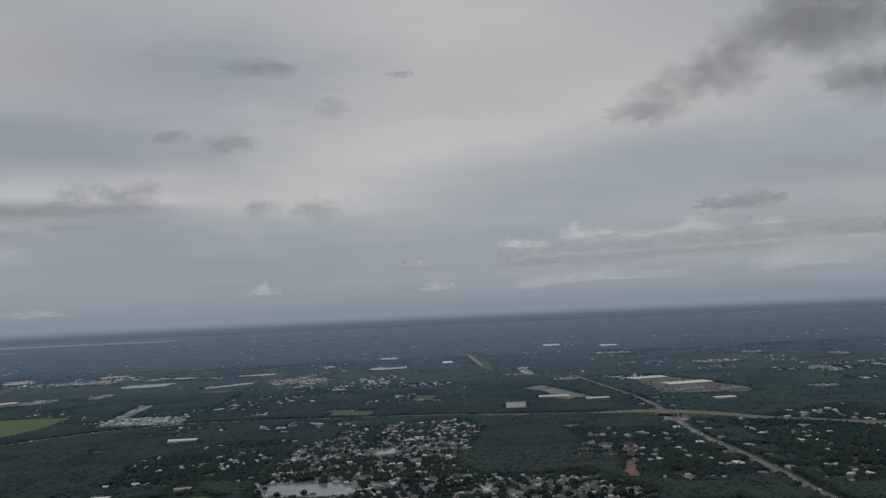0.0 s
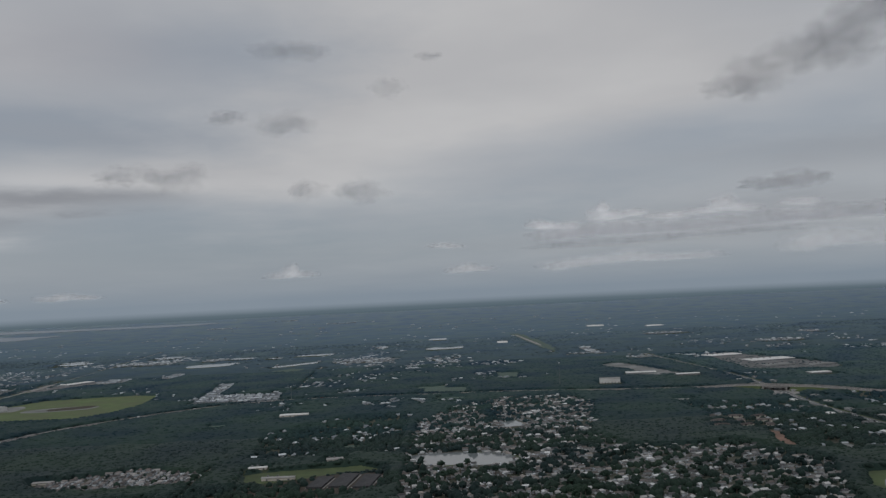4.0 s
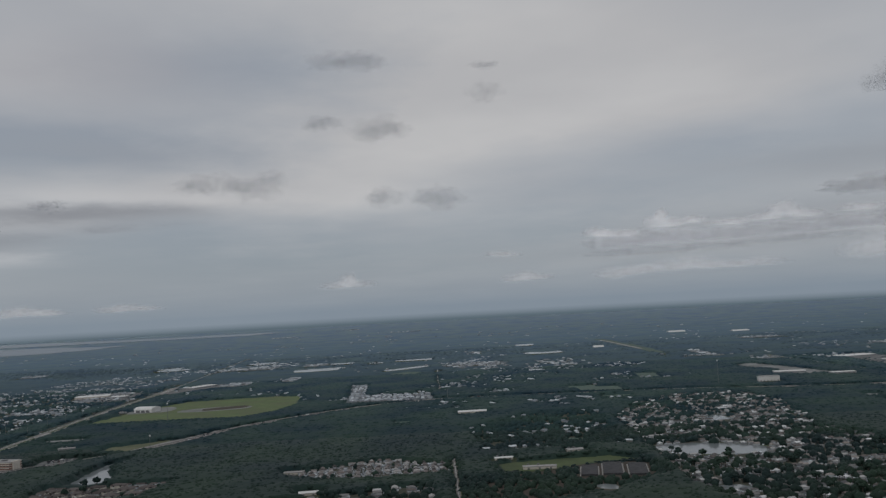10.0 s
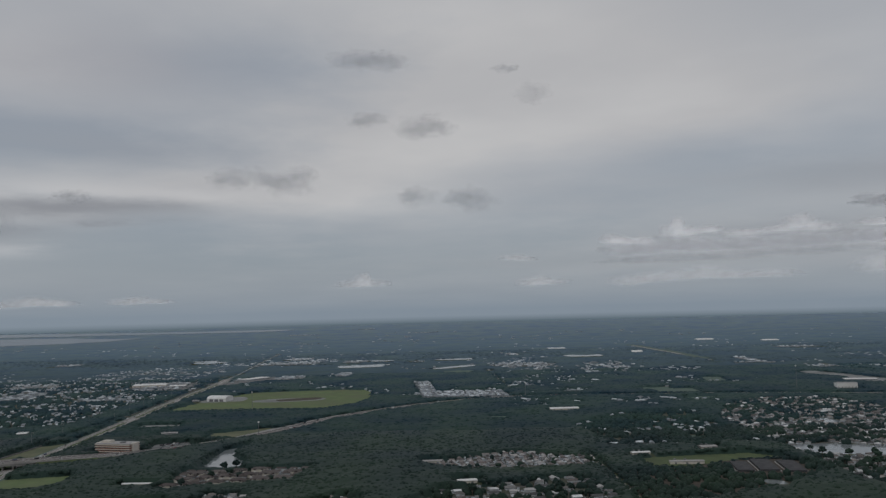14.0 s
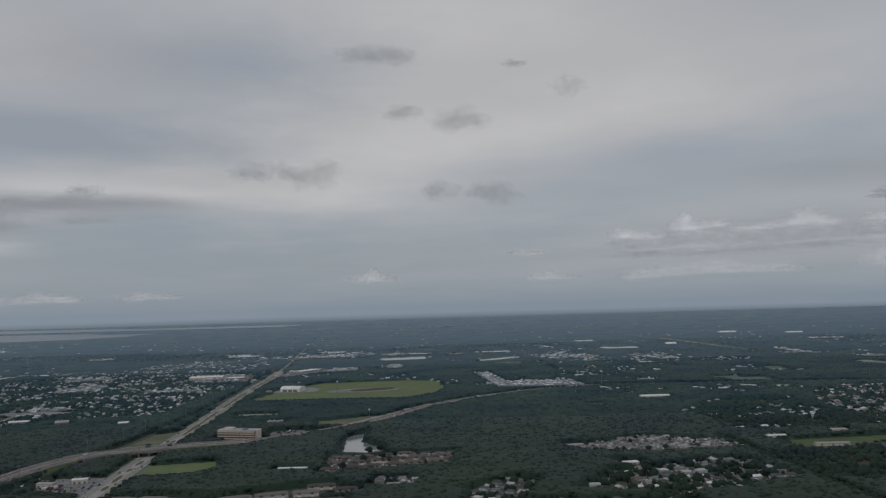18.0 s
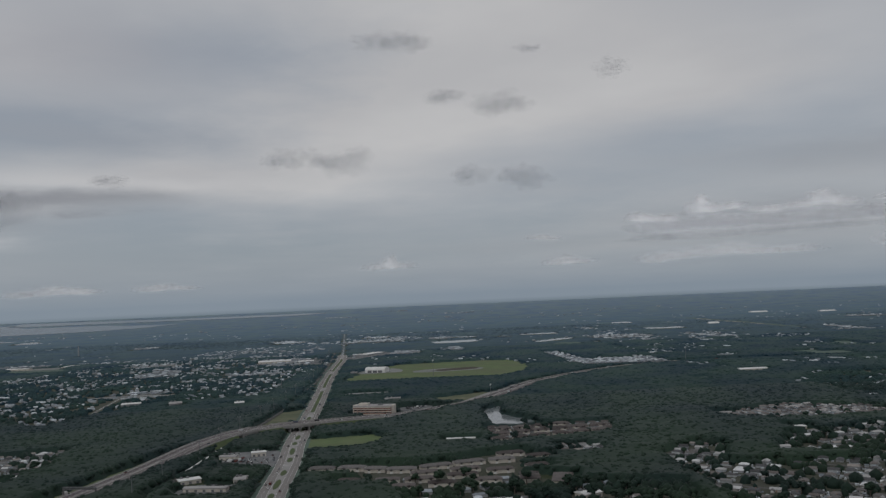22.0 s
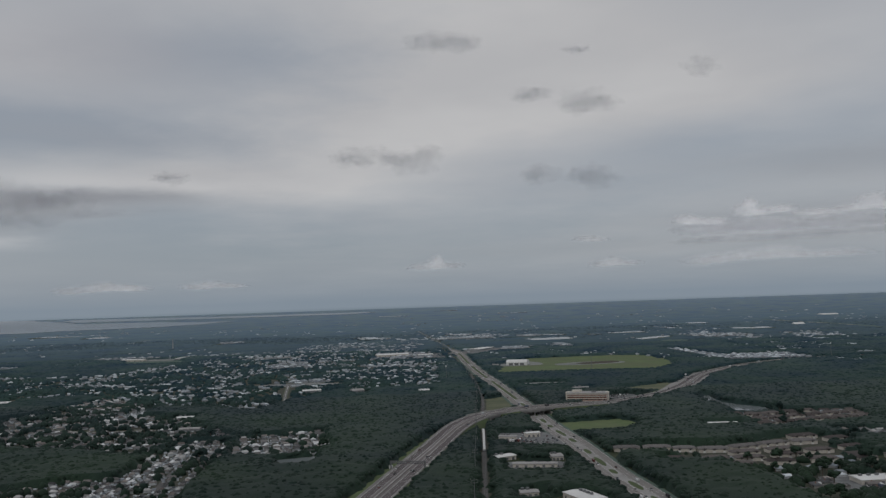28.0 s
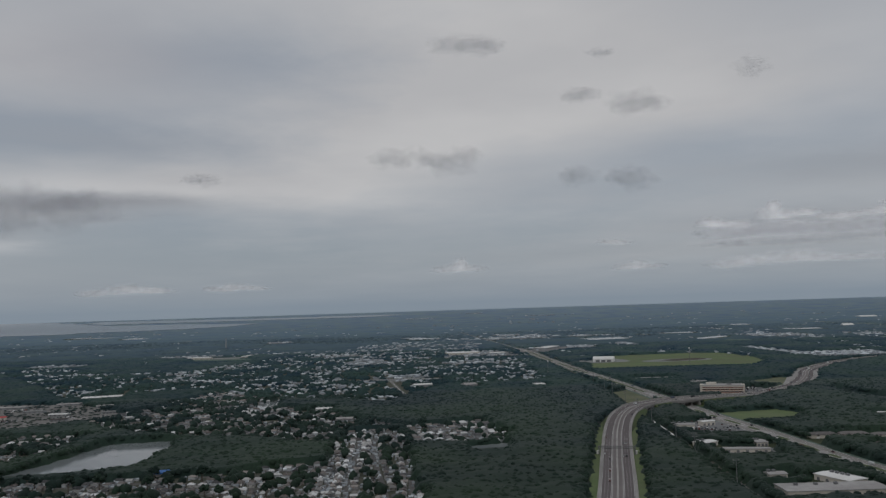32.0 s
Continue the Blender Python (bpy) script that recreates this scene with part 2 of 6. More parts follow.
M_PAINT = material("white_road_paint", (0.70, 0.70, 0.68), (0.80, 0.80, 0.78), 0.5, 0.8)
M_BRIDGE = material("bridge_concrete", (0.34, 0.325, 0.31), (0.43, 0.415, 0.395), 0.3, 0.9, (0.27, 0.26, 0.25), 0.06)
M_STEEL = material("galvanised_steel", (0.16, 0.165, 0.17), (0.23, 0.235, 0.24), 0.8, 0.6, metal=0.6)
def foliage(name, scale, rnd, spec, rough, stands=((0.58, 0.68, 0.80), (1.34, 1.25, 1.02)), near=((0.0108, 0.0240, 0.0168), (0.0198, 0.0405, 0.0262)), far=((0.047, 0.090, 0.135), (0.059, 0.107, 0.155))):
    """Leaf canopy: dark green beside the flight line, distance haze mixed into its colour further out."""
    mt = material(name, *near, scale, rough, tuple(0.85 * (p + q) / 2 for p, q in zip(*near)), 0.012, rnd=rnd, island=True, spec=spec)
    nt = mt.node_tree
    N, Lk = nt.nodes.new, nt.links.new
    mix1 = next(n for n in nt.nodes if n.type == "MIX" and tuple(round(v, 4) for v in n.inputs[6].default_value[:3]) == near[0])
    # northing sets how much pale blue haze goes into the base colour
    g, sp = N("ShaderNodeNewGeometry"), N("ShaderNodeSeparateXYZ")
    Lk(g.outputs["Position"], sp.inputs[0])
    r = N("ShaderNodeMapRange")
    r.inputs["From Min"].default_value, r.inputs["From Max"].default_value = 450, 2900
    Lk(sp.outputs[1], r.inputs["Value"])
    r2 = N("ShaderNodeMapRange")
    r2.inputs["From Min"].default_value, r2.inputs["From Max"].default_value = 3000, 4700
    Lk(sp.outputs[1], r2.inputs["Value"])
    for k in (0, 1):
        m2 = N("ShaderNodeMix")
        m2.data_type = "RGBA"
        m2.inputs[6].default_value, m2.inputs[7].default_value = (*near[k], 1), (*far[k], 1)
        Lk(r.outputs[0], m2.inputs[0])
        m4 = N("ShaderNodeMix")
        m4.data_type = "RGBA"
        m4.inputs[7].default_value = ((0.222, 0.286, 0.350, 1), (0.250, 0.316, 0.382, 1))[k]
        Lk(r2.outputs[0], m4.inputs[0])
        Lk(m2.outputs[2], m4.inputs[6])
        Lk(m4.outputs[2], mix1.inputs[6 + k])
    stain = mix1.outputs[2].links[0].to_node
    m3 = N("ShaderNodeMix")
    m3.data_type, m3.blend_type = "RGBA", "MULTIPLY"
    m3.inputs[0].default_value, m3.inputs[7].default_value = 1.0, (0.78, 0.82, 0.80, 1)
    Lk(mix1.outputs[2], m3.inputs[6])
    Lk(m3.outputs[2], stain.inputs[7])
    # stands of olive pine and of darker oak, hundreds of metres wide
    n2, r3, m5, m6 = N("ShaderNodeTexNoise"), N("ShaderNodeMapRange"), N("ShaderNodeMix"), N("ShaderNodeMix")
    n2.inputs["Scale"].default_value, n2.inputs["Detail"].default_value = 0.012, 5.0
    Lk(g.outputs["Position"], n2.inputs["Vector"])
    Lk(n2.outputs["Fac"], r3.inputs["Value"])
    r3.inputs["From Min"].default_value, r3.inputs["From Max"].default_value = 0.36, 0.64
    m5.data_type, m6.data_type, m6.blend_type = "RGBA", "RGBA", "MULTIPLY"
    m5.inputs[6].default_value, m5.inputs[7].default_value = (*stands[0], 1), (*stands[1], 1)
    m6.inputs[0].default_value = 1.0
    p = nt.nodes["Principled BSDF"]
    Lk(r3.outputs[0], m5.inputs[0])
    Lk(p.inputs["Base Color"].links[0].from_socket, m6.inputs[6])
    Lk(m5.outputs[2], m6.inputs[7])
    Lk(m6.outputs[2], p.inputs["Base Color"])
    return mt


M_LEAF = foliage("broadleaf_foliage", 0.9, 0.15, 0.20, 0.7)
# far tones of these two carry the painted blue of distance
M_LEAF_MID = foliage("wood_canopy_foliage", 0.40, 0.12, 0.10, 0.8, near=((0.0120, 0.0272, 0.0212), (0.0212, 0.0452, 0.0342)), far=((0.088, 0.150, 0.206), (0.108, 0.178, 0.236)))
M_LEAF_FAR = foliage("haze_tinted_wood_canopy", 0.022, 0.08, 0.0, 1.0, ((0.80, 0.84, 0.92), (1.22, 1.17, 1.06)), ((0.012, 0.024, 0.022), (0.026, 0.044, 0.042)), ((0.130, 0.182, 0.228), (0.155, 0.212, 0.260)))
# bluish sheen imitates haze lying over the far canopy
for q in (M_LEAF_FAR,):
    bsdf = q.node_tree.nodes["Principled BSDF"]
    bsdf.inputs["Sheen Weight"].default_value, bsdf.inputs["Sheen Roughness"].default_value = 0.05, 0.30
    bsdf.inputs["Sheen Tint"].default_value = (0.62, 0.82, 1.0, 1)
M_BARK = material("grey_brown_bark", (0.09, 0.075, 0.06), (0.15, 0.13, 0.11), 1.5, 0.95)
M_WALL = material("painted_house_walls", (0.26, 0.25, 0.235), (0.38, 0.37, 0.35), 0.5, 0.9, rnd=0.3)
# wall paint shifted to blue, so that distant houses look hazy
M_WALL_I = material("painted_walls_haze_tint", (0.30, 0.315, 0.33), (0.43, 0.445, 0.455), 0.5, 0.9, rnd=0.3, island=True)
TONES = [(0.24, 0.238, 0.235), (0.11, 0.11, 0.113), (0.17, 0.165, 0.16), (0.48, 0.475, 0.47), (0.16, 0.142, 0.134), (0.08, 0.082, 0.085), (0.80, 0.81, 0.82), (0.20, 0.184, 0.175), (0.62, 0.62, 0.62), (0.12, 0.122, 0.128), (0.34, 0.31, 0.29)]
M_ROOF_I = roofs_material("shingle_roofs", TONES)
M_ROOF = pick_by_object(M_ROOF_I)
M_ROOF_PINK = roofs_material("clay_and_grey_shingle_roofs", [(0.20, 0.175, 0.165), (0.27, 0.25, 0.24), (0.14, 0.13, 0.127), (0.44, 0.425, 0.415), (0.10, 0.092, 0.09)])
M_ROOF_BROWN = roofs_material("brown_shingle_roofs", [(0.100, 0.086, 0.082), (0.130, 0.114, 0.109), (0.084, 0.073, 0.070), (0.155, 0.138, 0.132)])
M_ROOF_BROWN1 = pick_by_object(M_ROOF_BROWN)
M_ROOF_TAUPE = pick_by_object(roofs_material("grey_brown_shingle_roofs", [(0.170, 0.160, 0.155), (0.195, 0.184, 0.178), (0.150, 0.142, 0.138)]))
# roof tones cooled: the haze of distance is put into their colour
M_ROOF_FAR = roofs_material("pale_roofs_haze_tint", [(0.40, 0.44, 0.48), (0.22, 0.25, 0.28), (0.74, 0.79, 0.83), (0.50, 0.54, 0.57), (0.29, 0.32, 0.35)])
M_WHITE = material("white_metal_roofing", (0.70, 0.70, 0.69), (0.80, 0.80, 0.79), 0.3, 0.6, (0.64, 0.63, 0.61), 0.08)
M_CREAM = material("cream_stucco_wall", (0.52, 0.48, 0.43), (0.62, 0.58, 0.52), 0.4, 0.9)
M_BRICK = material("red_brown_brick", (0.24, 0.13, 0.10), (0.32, 0.18, 0.14), 0.8, 0.9)
M_GLASS = material("dark_window_glass", (0.025, 0.03, 0.035), (0.04, 0.045, 0.05), 1.0, 0.12, spec=0.6)
M_GREYROOF = material("grey_flat_roof", (0.34, 0.33, 0.325), (0.44, 0.43, 0.42), 0.3, 0.9, (0.28, 0.27, 0.265), 0.06)
M_BLUE = material("blue_tarpaulin", (0.06, 0.16, 0.42), (0.09, 0.21, 0.50), 1.0, 0.6)
M_RED = material("red_awning", (0.42, 0.06, 0.06), (0.50, 0.09, 0.08), 1.0, 0.6)
M_TYRE = material("black_rubber", (0.02, 0.02, 0.02), (0.03, 0.03, 0.03), 1.0, 0.9)
M_CAR = roofs_material("car_paint", [(0.75, 0.75, 0.75), (0.62, 0.63, 0.64), (0.05, 0.05, 0.055), (0.30, 0.31, 0.32), (0.80, 0.80, 0.79), (0.16, 0.06, 0.055), (0.12, 0.14, 0.18)])
M_CAR = pick_by_object(M_CAR)


def water_material(name, a, b, rough, ior=1.33):
    mt = material(name, a, b, 0.02, rough, spec=0.45)
    p = mt.node_tree.nodes["Principled BSDF"]
    p.inputs["IOR"].default_value = ior
    n, b, co = (mt.node_tree.nodes.new(k) for k in ("ShaderNodeTexNoise", "ShaderNodeBump", "ShaderNodeTexCoord"))
    n.inputs["Scale"].default_value = 0.7
    b.inputs["Strength"].default_value, b.inputs["Distance"].default_value = 0.03, 0.2
    mt.node_tree.links.new(co.outputs["Object"], n.inputs["Vector"])
    mt.node_tree.links.new(n.outputs["Fac"], b.inputs["Height"])
    mt.node_tree.links.new(b.outputs[0], p.inputs["Normal"])
    return mt


# low IOR mirrors little; the base colour holds the reflected sky instead
M_LAKE = water_material("lake_water_sky_tint", (0.140, 0.188, 0.236), (0.156, 0.206, 0.254), 0.06, 1.03)
# base lightened to add sky reflection that the gloss doesn't reach
M_WATER = water_material("pond_water_sky_tint", (0.185, 0.205, 0.213), (0.210, 0.232, 0.240), 0.10)

# ---- mesh helpers ----
def mesh_np(name, V, F, mats, midx=None, smooth=False):
    """A mesh from arrays: V n x 3, F m x k (all faces with k corners)."""
    V, F = np.asarray(V, np.float32), np.asarray(F, np.int32)
    me = bpy.data.meshes.new(name)
    me.vertices.add(len(V))
    me.vertices.foreach_set("co", V.ravel())
    me.loops.add(F.size)
    me.loops.foreach_set("vertex_index", F.ravel())
    me.polygons.add(len(F))
    me.polygons.foreach_set("loop_start", np.arange(0, F.size, F.shape[1], dtype=np.int32))
    for mt in (mats if isinstance(mats, (list, tuple)) else [mats]):
        me.materials.append(mt)
    if midx is not None:
        me.polygons.foreach_set("material_index", np.asarray(midx, np.int32))
    me.polygons.foreach_set("use_smooth", np.full(len(F), smooth))
    me.update(calc_edges=True)
    return me


def scatter(V, F, pos, scl, rot):
    """Many copies of one small template in one array pair."""
    c, s = np.cos(rot)[:, None], np.sin(rot)[:, None]
    P = V[None] * scl[:, None, :]
    X = P[..., 0] * c - P[..., 1] * s + pos[:, 0:1]
    Y = P[..., 0] * s + P[..., 1] * c + pos[:, 1:2]
    Z = P[..., 2] + pos[:, 2:3]
    VV = np.stack([X, Y, Z], -1).reshape(-1, 3)
    FF = (F[None] + (np.arange(len(pos)) * len(V))[:, None, None]).reshape(-1, F.shape[1])
    return VV, FF


def box(bm, x0, y0, z0, x1, y1, z1, mat=0):
    vs = [bm.verts.new(p) for p in ((x0, y0, z0), (x1, y0, z0), (x1, y1, z0), (x0, y1, z0), (x0, y0, z1), (x1, y0, z1), (x1, y1, z1), (x0, y1, z1))]
    for f in ((3, 2, 1, 0), (4, 5, 6, 7), (0, 1, 5, 4), (1, 2, 6, 5), (2, 3, 7, 6), (3, 0, 4, 7)):
        bm.faces.new([vs[k] for k in f]).material_index = mat


def hip_roof(bm, x0, y0, x1, y1, z, h, hip, over=0.4, lip=0.15):
    """A roof with eaves: ridge along x, hip = how far the ridge ends draw in (0: gables)."""
    a, b, c, d = x0 - over, y0 - over, x1 + over, y1 + over
    m = (y0 + y1) / 2
    lo = [bm.verts.new(p) for p in ((a, b, z - lip), (c, b, z - lip), (c, d, z - lip), (a, d, z - lip))]
    up = [bm.verts.new(p) for p in ((a, b, z), (c, b, z), (c, d, z), (a, d, z))]
    r0, r1 = bm.verts.new((a + hip, m, z + h)), bm.verts.new((c - hip, m, z + h))
    bm.faces.new(lo[::-1])
    for k in range(4):
        bm.faces.new((lo[k], lo[(k + 1) % 4], up[(k + 1) % 4], up[k]))
    bm.faces.new((up[0], up[1], r1, r0))
    bm.faces.new((up[2], up[3], r0, r1))
    bm.faces.new((up[1], up[2], r1))
    bm.faces.new((up[3], up[0], r0))


def cyl(bm, x, y, z0, z1, r0, r1=None, n=8):
    r1 = r0 if r1 is None else r1
    a = [bm.verts.new((x + r0 * math.cos(k * 2 * math.pi / n), y + r0 * math.sin(k * 2 * math.pi / n), z0)) for k in range(n)]
    b = [bm.verts.new((x + r1 * math.cos(k * 2 * math.pi / n), y + r1 * math.sin(k * 2 * math.pi / n), z1)) for k in range(n)]
    for k in range(n):
        bm.faces.new((a[k], a[(k + 1) % n], b[(k + 1) % n], b[k]))
    bm.faces.new(b)
    bm.faces.new(a[::-1])


def part(name, bm, mat, parent, label=""):
    me = bpy.data.meshes.new(name)
    bm.to_mesh(me)
    bm.free()
    for q in (mat if isinstance(mat, (list, tuple)) else [mat]):
        me.materials.append(q)
    ob = new(name, me)
    ob.parent = parent
    return tagged(ob, label)


def bm_of(fn, *a, **k):
    bm = bmesh.new()
    fn(bm, *a, **k)
    return bm


def thing(name, label, category, group="", at=None):
    ob = tagged(new(name), label, category, group)
    ob.empty_display_size = 1
    if at is not None:
        ob.matrix_basis = at
    return ob


def inside(poly, X, Y):
    """Which of the points lie in the polygon."""
    Q = np.asarray(poly, float)
    out = np.zeros(np.shape(X), bool)
    box_ = (X >= Q[:, 0].min()) & (X <= Q[:, 0].max()) & (Y >= Q[:, 1].min()) & (Y <= Q[:, 1].max())
    X, Y = X[box_], Y[box_]
    r = np.zeros(len(X), bool)
    n = len(Q)
    for k in range(n):
        (xa, ya), (xb, yb) = Q[k], Q[(k + 1) % n]
        r ^= ((ya > Y) != (yb > Y)) & (X < (xb - xa) * (Y - ya) / (yb - ya + 1e-12) + xa)
    out[box_] = r
    return out


def spline(pts, step=12.0):
    """A smooth line through the given points, as an array."""
    P = np.array([pts[0], *pts, pts[-1]], float)
    out = []
    for k in range(1, len(P) - 2):
        n = max(2, int(np.linalg.norm(P[k + 1] - P[k]) / step))
        for t in np.arange(n) / n:
            a, b, c, d = P[k - 1:k + 3]
            out.append(0.5 * (2 * b + (c - a) * t + (2 * a - 5 * b + 4 * c - d) * t * t + (3 * b - a - 3 * c + d) * t ** 3))
    out.append(P[-2])
    return np.array(out)


def sides(line):
    d = np.gradient(line, axis=0)
    d /= np.linalg.norm(d, axis=1)[:, None] + 1e-9
    return np.stack([d[:, 1], -d[:, 0]], 1)


def strip(name, line, a, b, z, mat, parent=None, label="", thick=0.0):
    """A ribbon between the offsets a and b (to the right of the line); z a number or one height a point. thick: with side walls down by that much."""
    n, z = len(line), np.broadcast_to(z, (len(line),))
    s = sides(line)
    A, B = line + s * a, line + s * b
    V = np.concatenate([np.c_[A, z], np.c_[B, z]])
    k = np.arange(n - 1)
    F = [np.c_[k, k + n, k + n + 1, k + 1]]
    if thick:
        V = np.concatenate([V, V - [0, 0, thick]])
        F += [np.c_[k, k + 1, k + 2 * n + 1, k + 2 * n], np.c_[k + n + 1, k + n, k + 3 * n, k + 3 * n + 1], np.c_[k + 2 * n, k + 2 * n + 1, k + 3 * n + 1, k + 3 * n],
              [[0, 2 * n, 3 * n, n]], [[n - 1, 2 * n - 1, 4 * n - 1, 3 * n - 1]]]
    ob = new(name, mesh_np(name, V, np.concatenate(F), mat))
    ob.parent = parent
    return tagged(ob, label)


def patch(name, poly, z, mat, label, category, rough=3.0, kind="structure", smooth=True):
    """A flat piece of ground with a wandering edge."""
    P = spline(list(poly) + [poly[0]], 6.0)[:-1] if smooth else np.array(poly, float)
    if rough:
        P = P + np.array([[noise.noise((q[0] * 0.05, q[1] * 0.05, 1.0)), noise.noise((q[0] * 0.05, q[1] * 0.05, 7.0))] for q in P]) * rough
    bm = bmesh.new()
    f = bm.faces.new([bm.verts.new((*q, z)) for q in P])
    bmesh.ops.triangulate(bm, faces=[f])
    for f in bm.faces:
        if f.normal.z < 0:
            f.normal_flip()
    ob = part(name, bm, mat, None)
    return tagged(ob, label, category, kind=kind)

# ---- plan: lines of the roads, outlines of the open land ----
HIGHWAY = spline([(-985, 200), (-945, 300), (-923, 402), (-903, 509), (-884, 605), (-866, 664), (-840, 705), (-811, 723), (-785, 733), (-742, 763), (-700, 812), (-658, 860),
                  (-616, 940), (-588, 1003), (-546, 1064), (-489, 1126), (-420, 1176), (-350, 1200), (-250, 1196), (-140, 1186), (-33, 1174), (93, 1142), (225, 1107), (300, 1058), (405, 992), (500, 920), (700, 780)], 8)
ARTERIAL = spline([(-765, 250), (-778, 421), (-786, 485), (-793, 579), (-802, 656), (-809, 748), (-818, 865), (-831, 1013), (-843, 1147), (-856, 1333), (-865, 1493), (-880, 1640)], 10)
FAR_ARTERIAL = spline([(-880, 1640), (-894, 1780), (-935, 2150), (-985, 2600)], 20)
RAILWAY = spline([(-864, 250), (-860, 432), (-856, 558), (-852, 712), (-848, 901), (-862, 1239), (-895, 1620), (-905, 1720)], 25)
EAST_ROAD = spline([(262, 400), (273, 612), (277, 775), (274, 911), (284, 1046), (296, 1213), (288, 1398), (281, 1504), (270, 1700)], 10)
LANE = spline([(-316, 420), (-324, 590), (-330, 740), (-336, 815), (-348, 1103), (-359, 1315), (-369, 1509), (-378, 1750)], 15)
CROSS_ROAD = spline([(-1470, 640), (-1350, 690), (-1260, 735), (-1180, 700), (-1120, 700)], 15)
MALL_ROAD = spline([(-1490, 1030), (-1450, 1090), (-1418, 1160), (-1400, 1215), (-1360, 1240)], 12)
SIDE_ROAD = spline([(-1078, 1040), (-1068, 980), (-1058, 920), (-1046, 855)], 12)
ROADS = [(MALL_ROAD, 4.0), (SIDE_ROAD, 3.4), (HIGHWAY, 13.2), (ARTERIAL, 10.5), (FAR_ARTERIAL, 5.0), (RAILWAY, 2.6), (EAST_ROAD, 7.4), (LANE[:22], 1.8), (LANE[58:], 1.8), (CROSS_ROAD, 4.5)]


def arc(line):
    return np.r_[0, np.cumsum(np.linalg.norm(np.diff(line, axis=0), axis=1))]


def nearest(line, x, y):
    return int(np.argmin((line[:, 0] - x) ** 2 + (line[:, 1] - y) ** 2))


def raised(line, x, y, h, flat, ramp):
    """Heights of a road that climbs to h round (x, y)."""
    s = arc(line)
    d = np.abs(s - s[nearest(line, x, y)])
    t = np.clip((flat + ramp - d) / ramp, 0, 1)
    return h * t * t * (3 - 2 * t)


HW_Z = 0.30 + raised(HIGHWAY, -826, 716, 5.2, 38, 130) + raised(HIGHWAY, 290, 1064, 5.0, 22, 110)

AIRFIELD = [(-822, 1122), (-812, 1190), (-790, 1290), (-760, 1354), (-690, 1364), (-621, 1371), (-580, 1352), (-562, 1250), (-576, 1172), (-614, 1115), (-704, 1124)]
MEADOW = [(-794, 672), (-743, 685), (-734, 663), (-748, 636), (-790, 631)]
FIELDS = [  # outline, material, words
    (AIRFIELD, M_GRASS, "wide mown green field with bare sandy patches"),
    (MEADOW, M_GRASS, "small bright green meadow beside the road"),
    ([(-846, 838), (-826, 856), (-822, 800), (-826, 730), (-844, 726), (-852, 740)], M_DRY, "dry grass beside the railway underpass"),
    ([(-700, 902), (-640, 942), (-628, 905), (-655, 872), (-690, 880)], M_DRY, "rough grass beside the highway ramp"),
    ([(-296, 706), (-255, 716), (-200, 722), (-176, 700), (-215, 694), (-250, 676), (-290, 672)], M_VERGE, "school playing field"),
    ([(148, 560), (165, 612), (212, 615), (204, 540), (158, 535)], M_VERGE, "green lawn round the pond"),
    ([(-40, 1462), (-2, 1445), (-12, 1368), (-46, 1380)], M_PASTURE, "pasture clearing in the woods"),
    ([(-162, 1225), (-100, 1210), (-92, 1262), (-158, 1285)], M_PASTURE, "clearing beside the highway"),
    ([(78, 2680), (114, 2680), (135, 2070), (120, 1900), (112, 1900), (96, 2070)], M_PASTURE, "long green clearing round the airstrip"),
    ([(-480, 1700), (-440, 1750), (-400, 1720), (-430, 1680)], M_PASTURE, "pasture beside the ponds"),
    ([(-1500, 1610), (-1390, 1590), (-1350, 1530), (-1470, 1530)], M_PASTURE, "open dry lot at the works"),
]
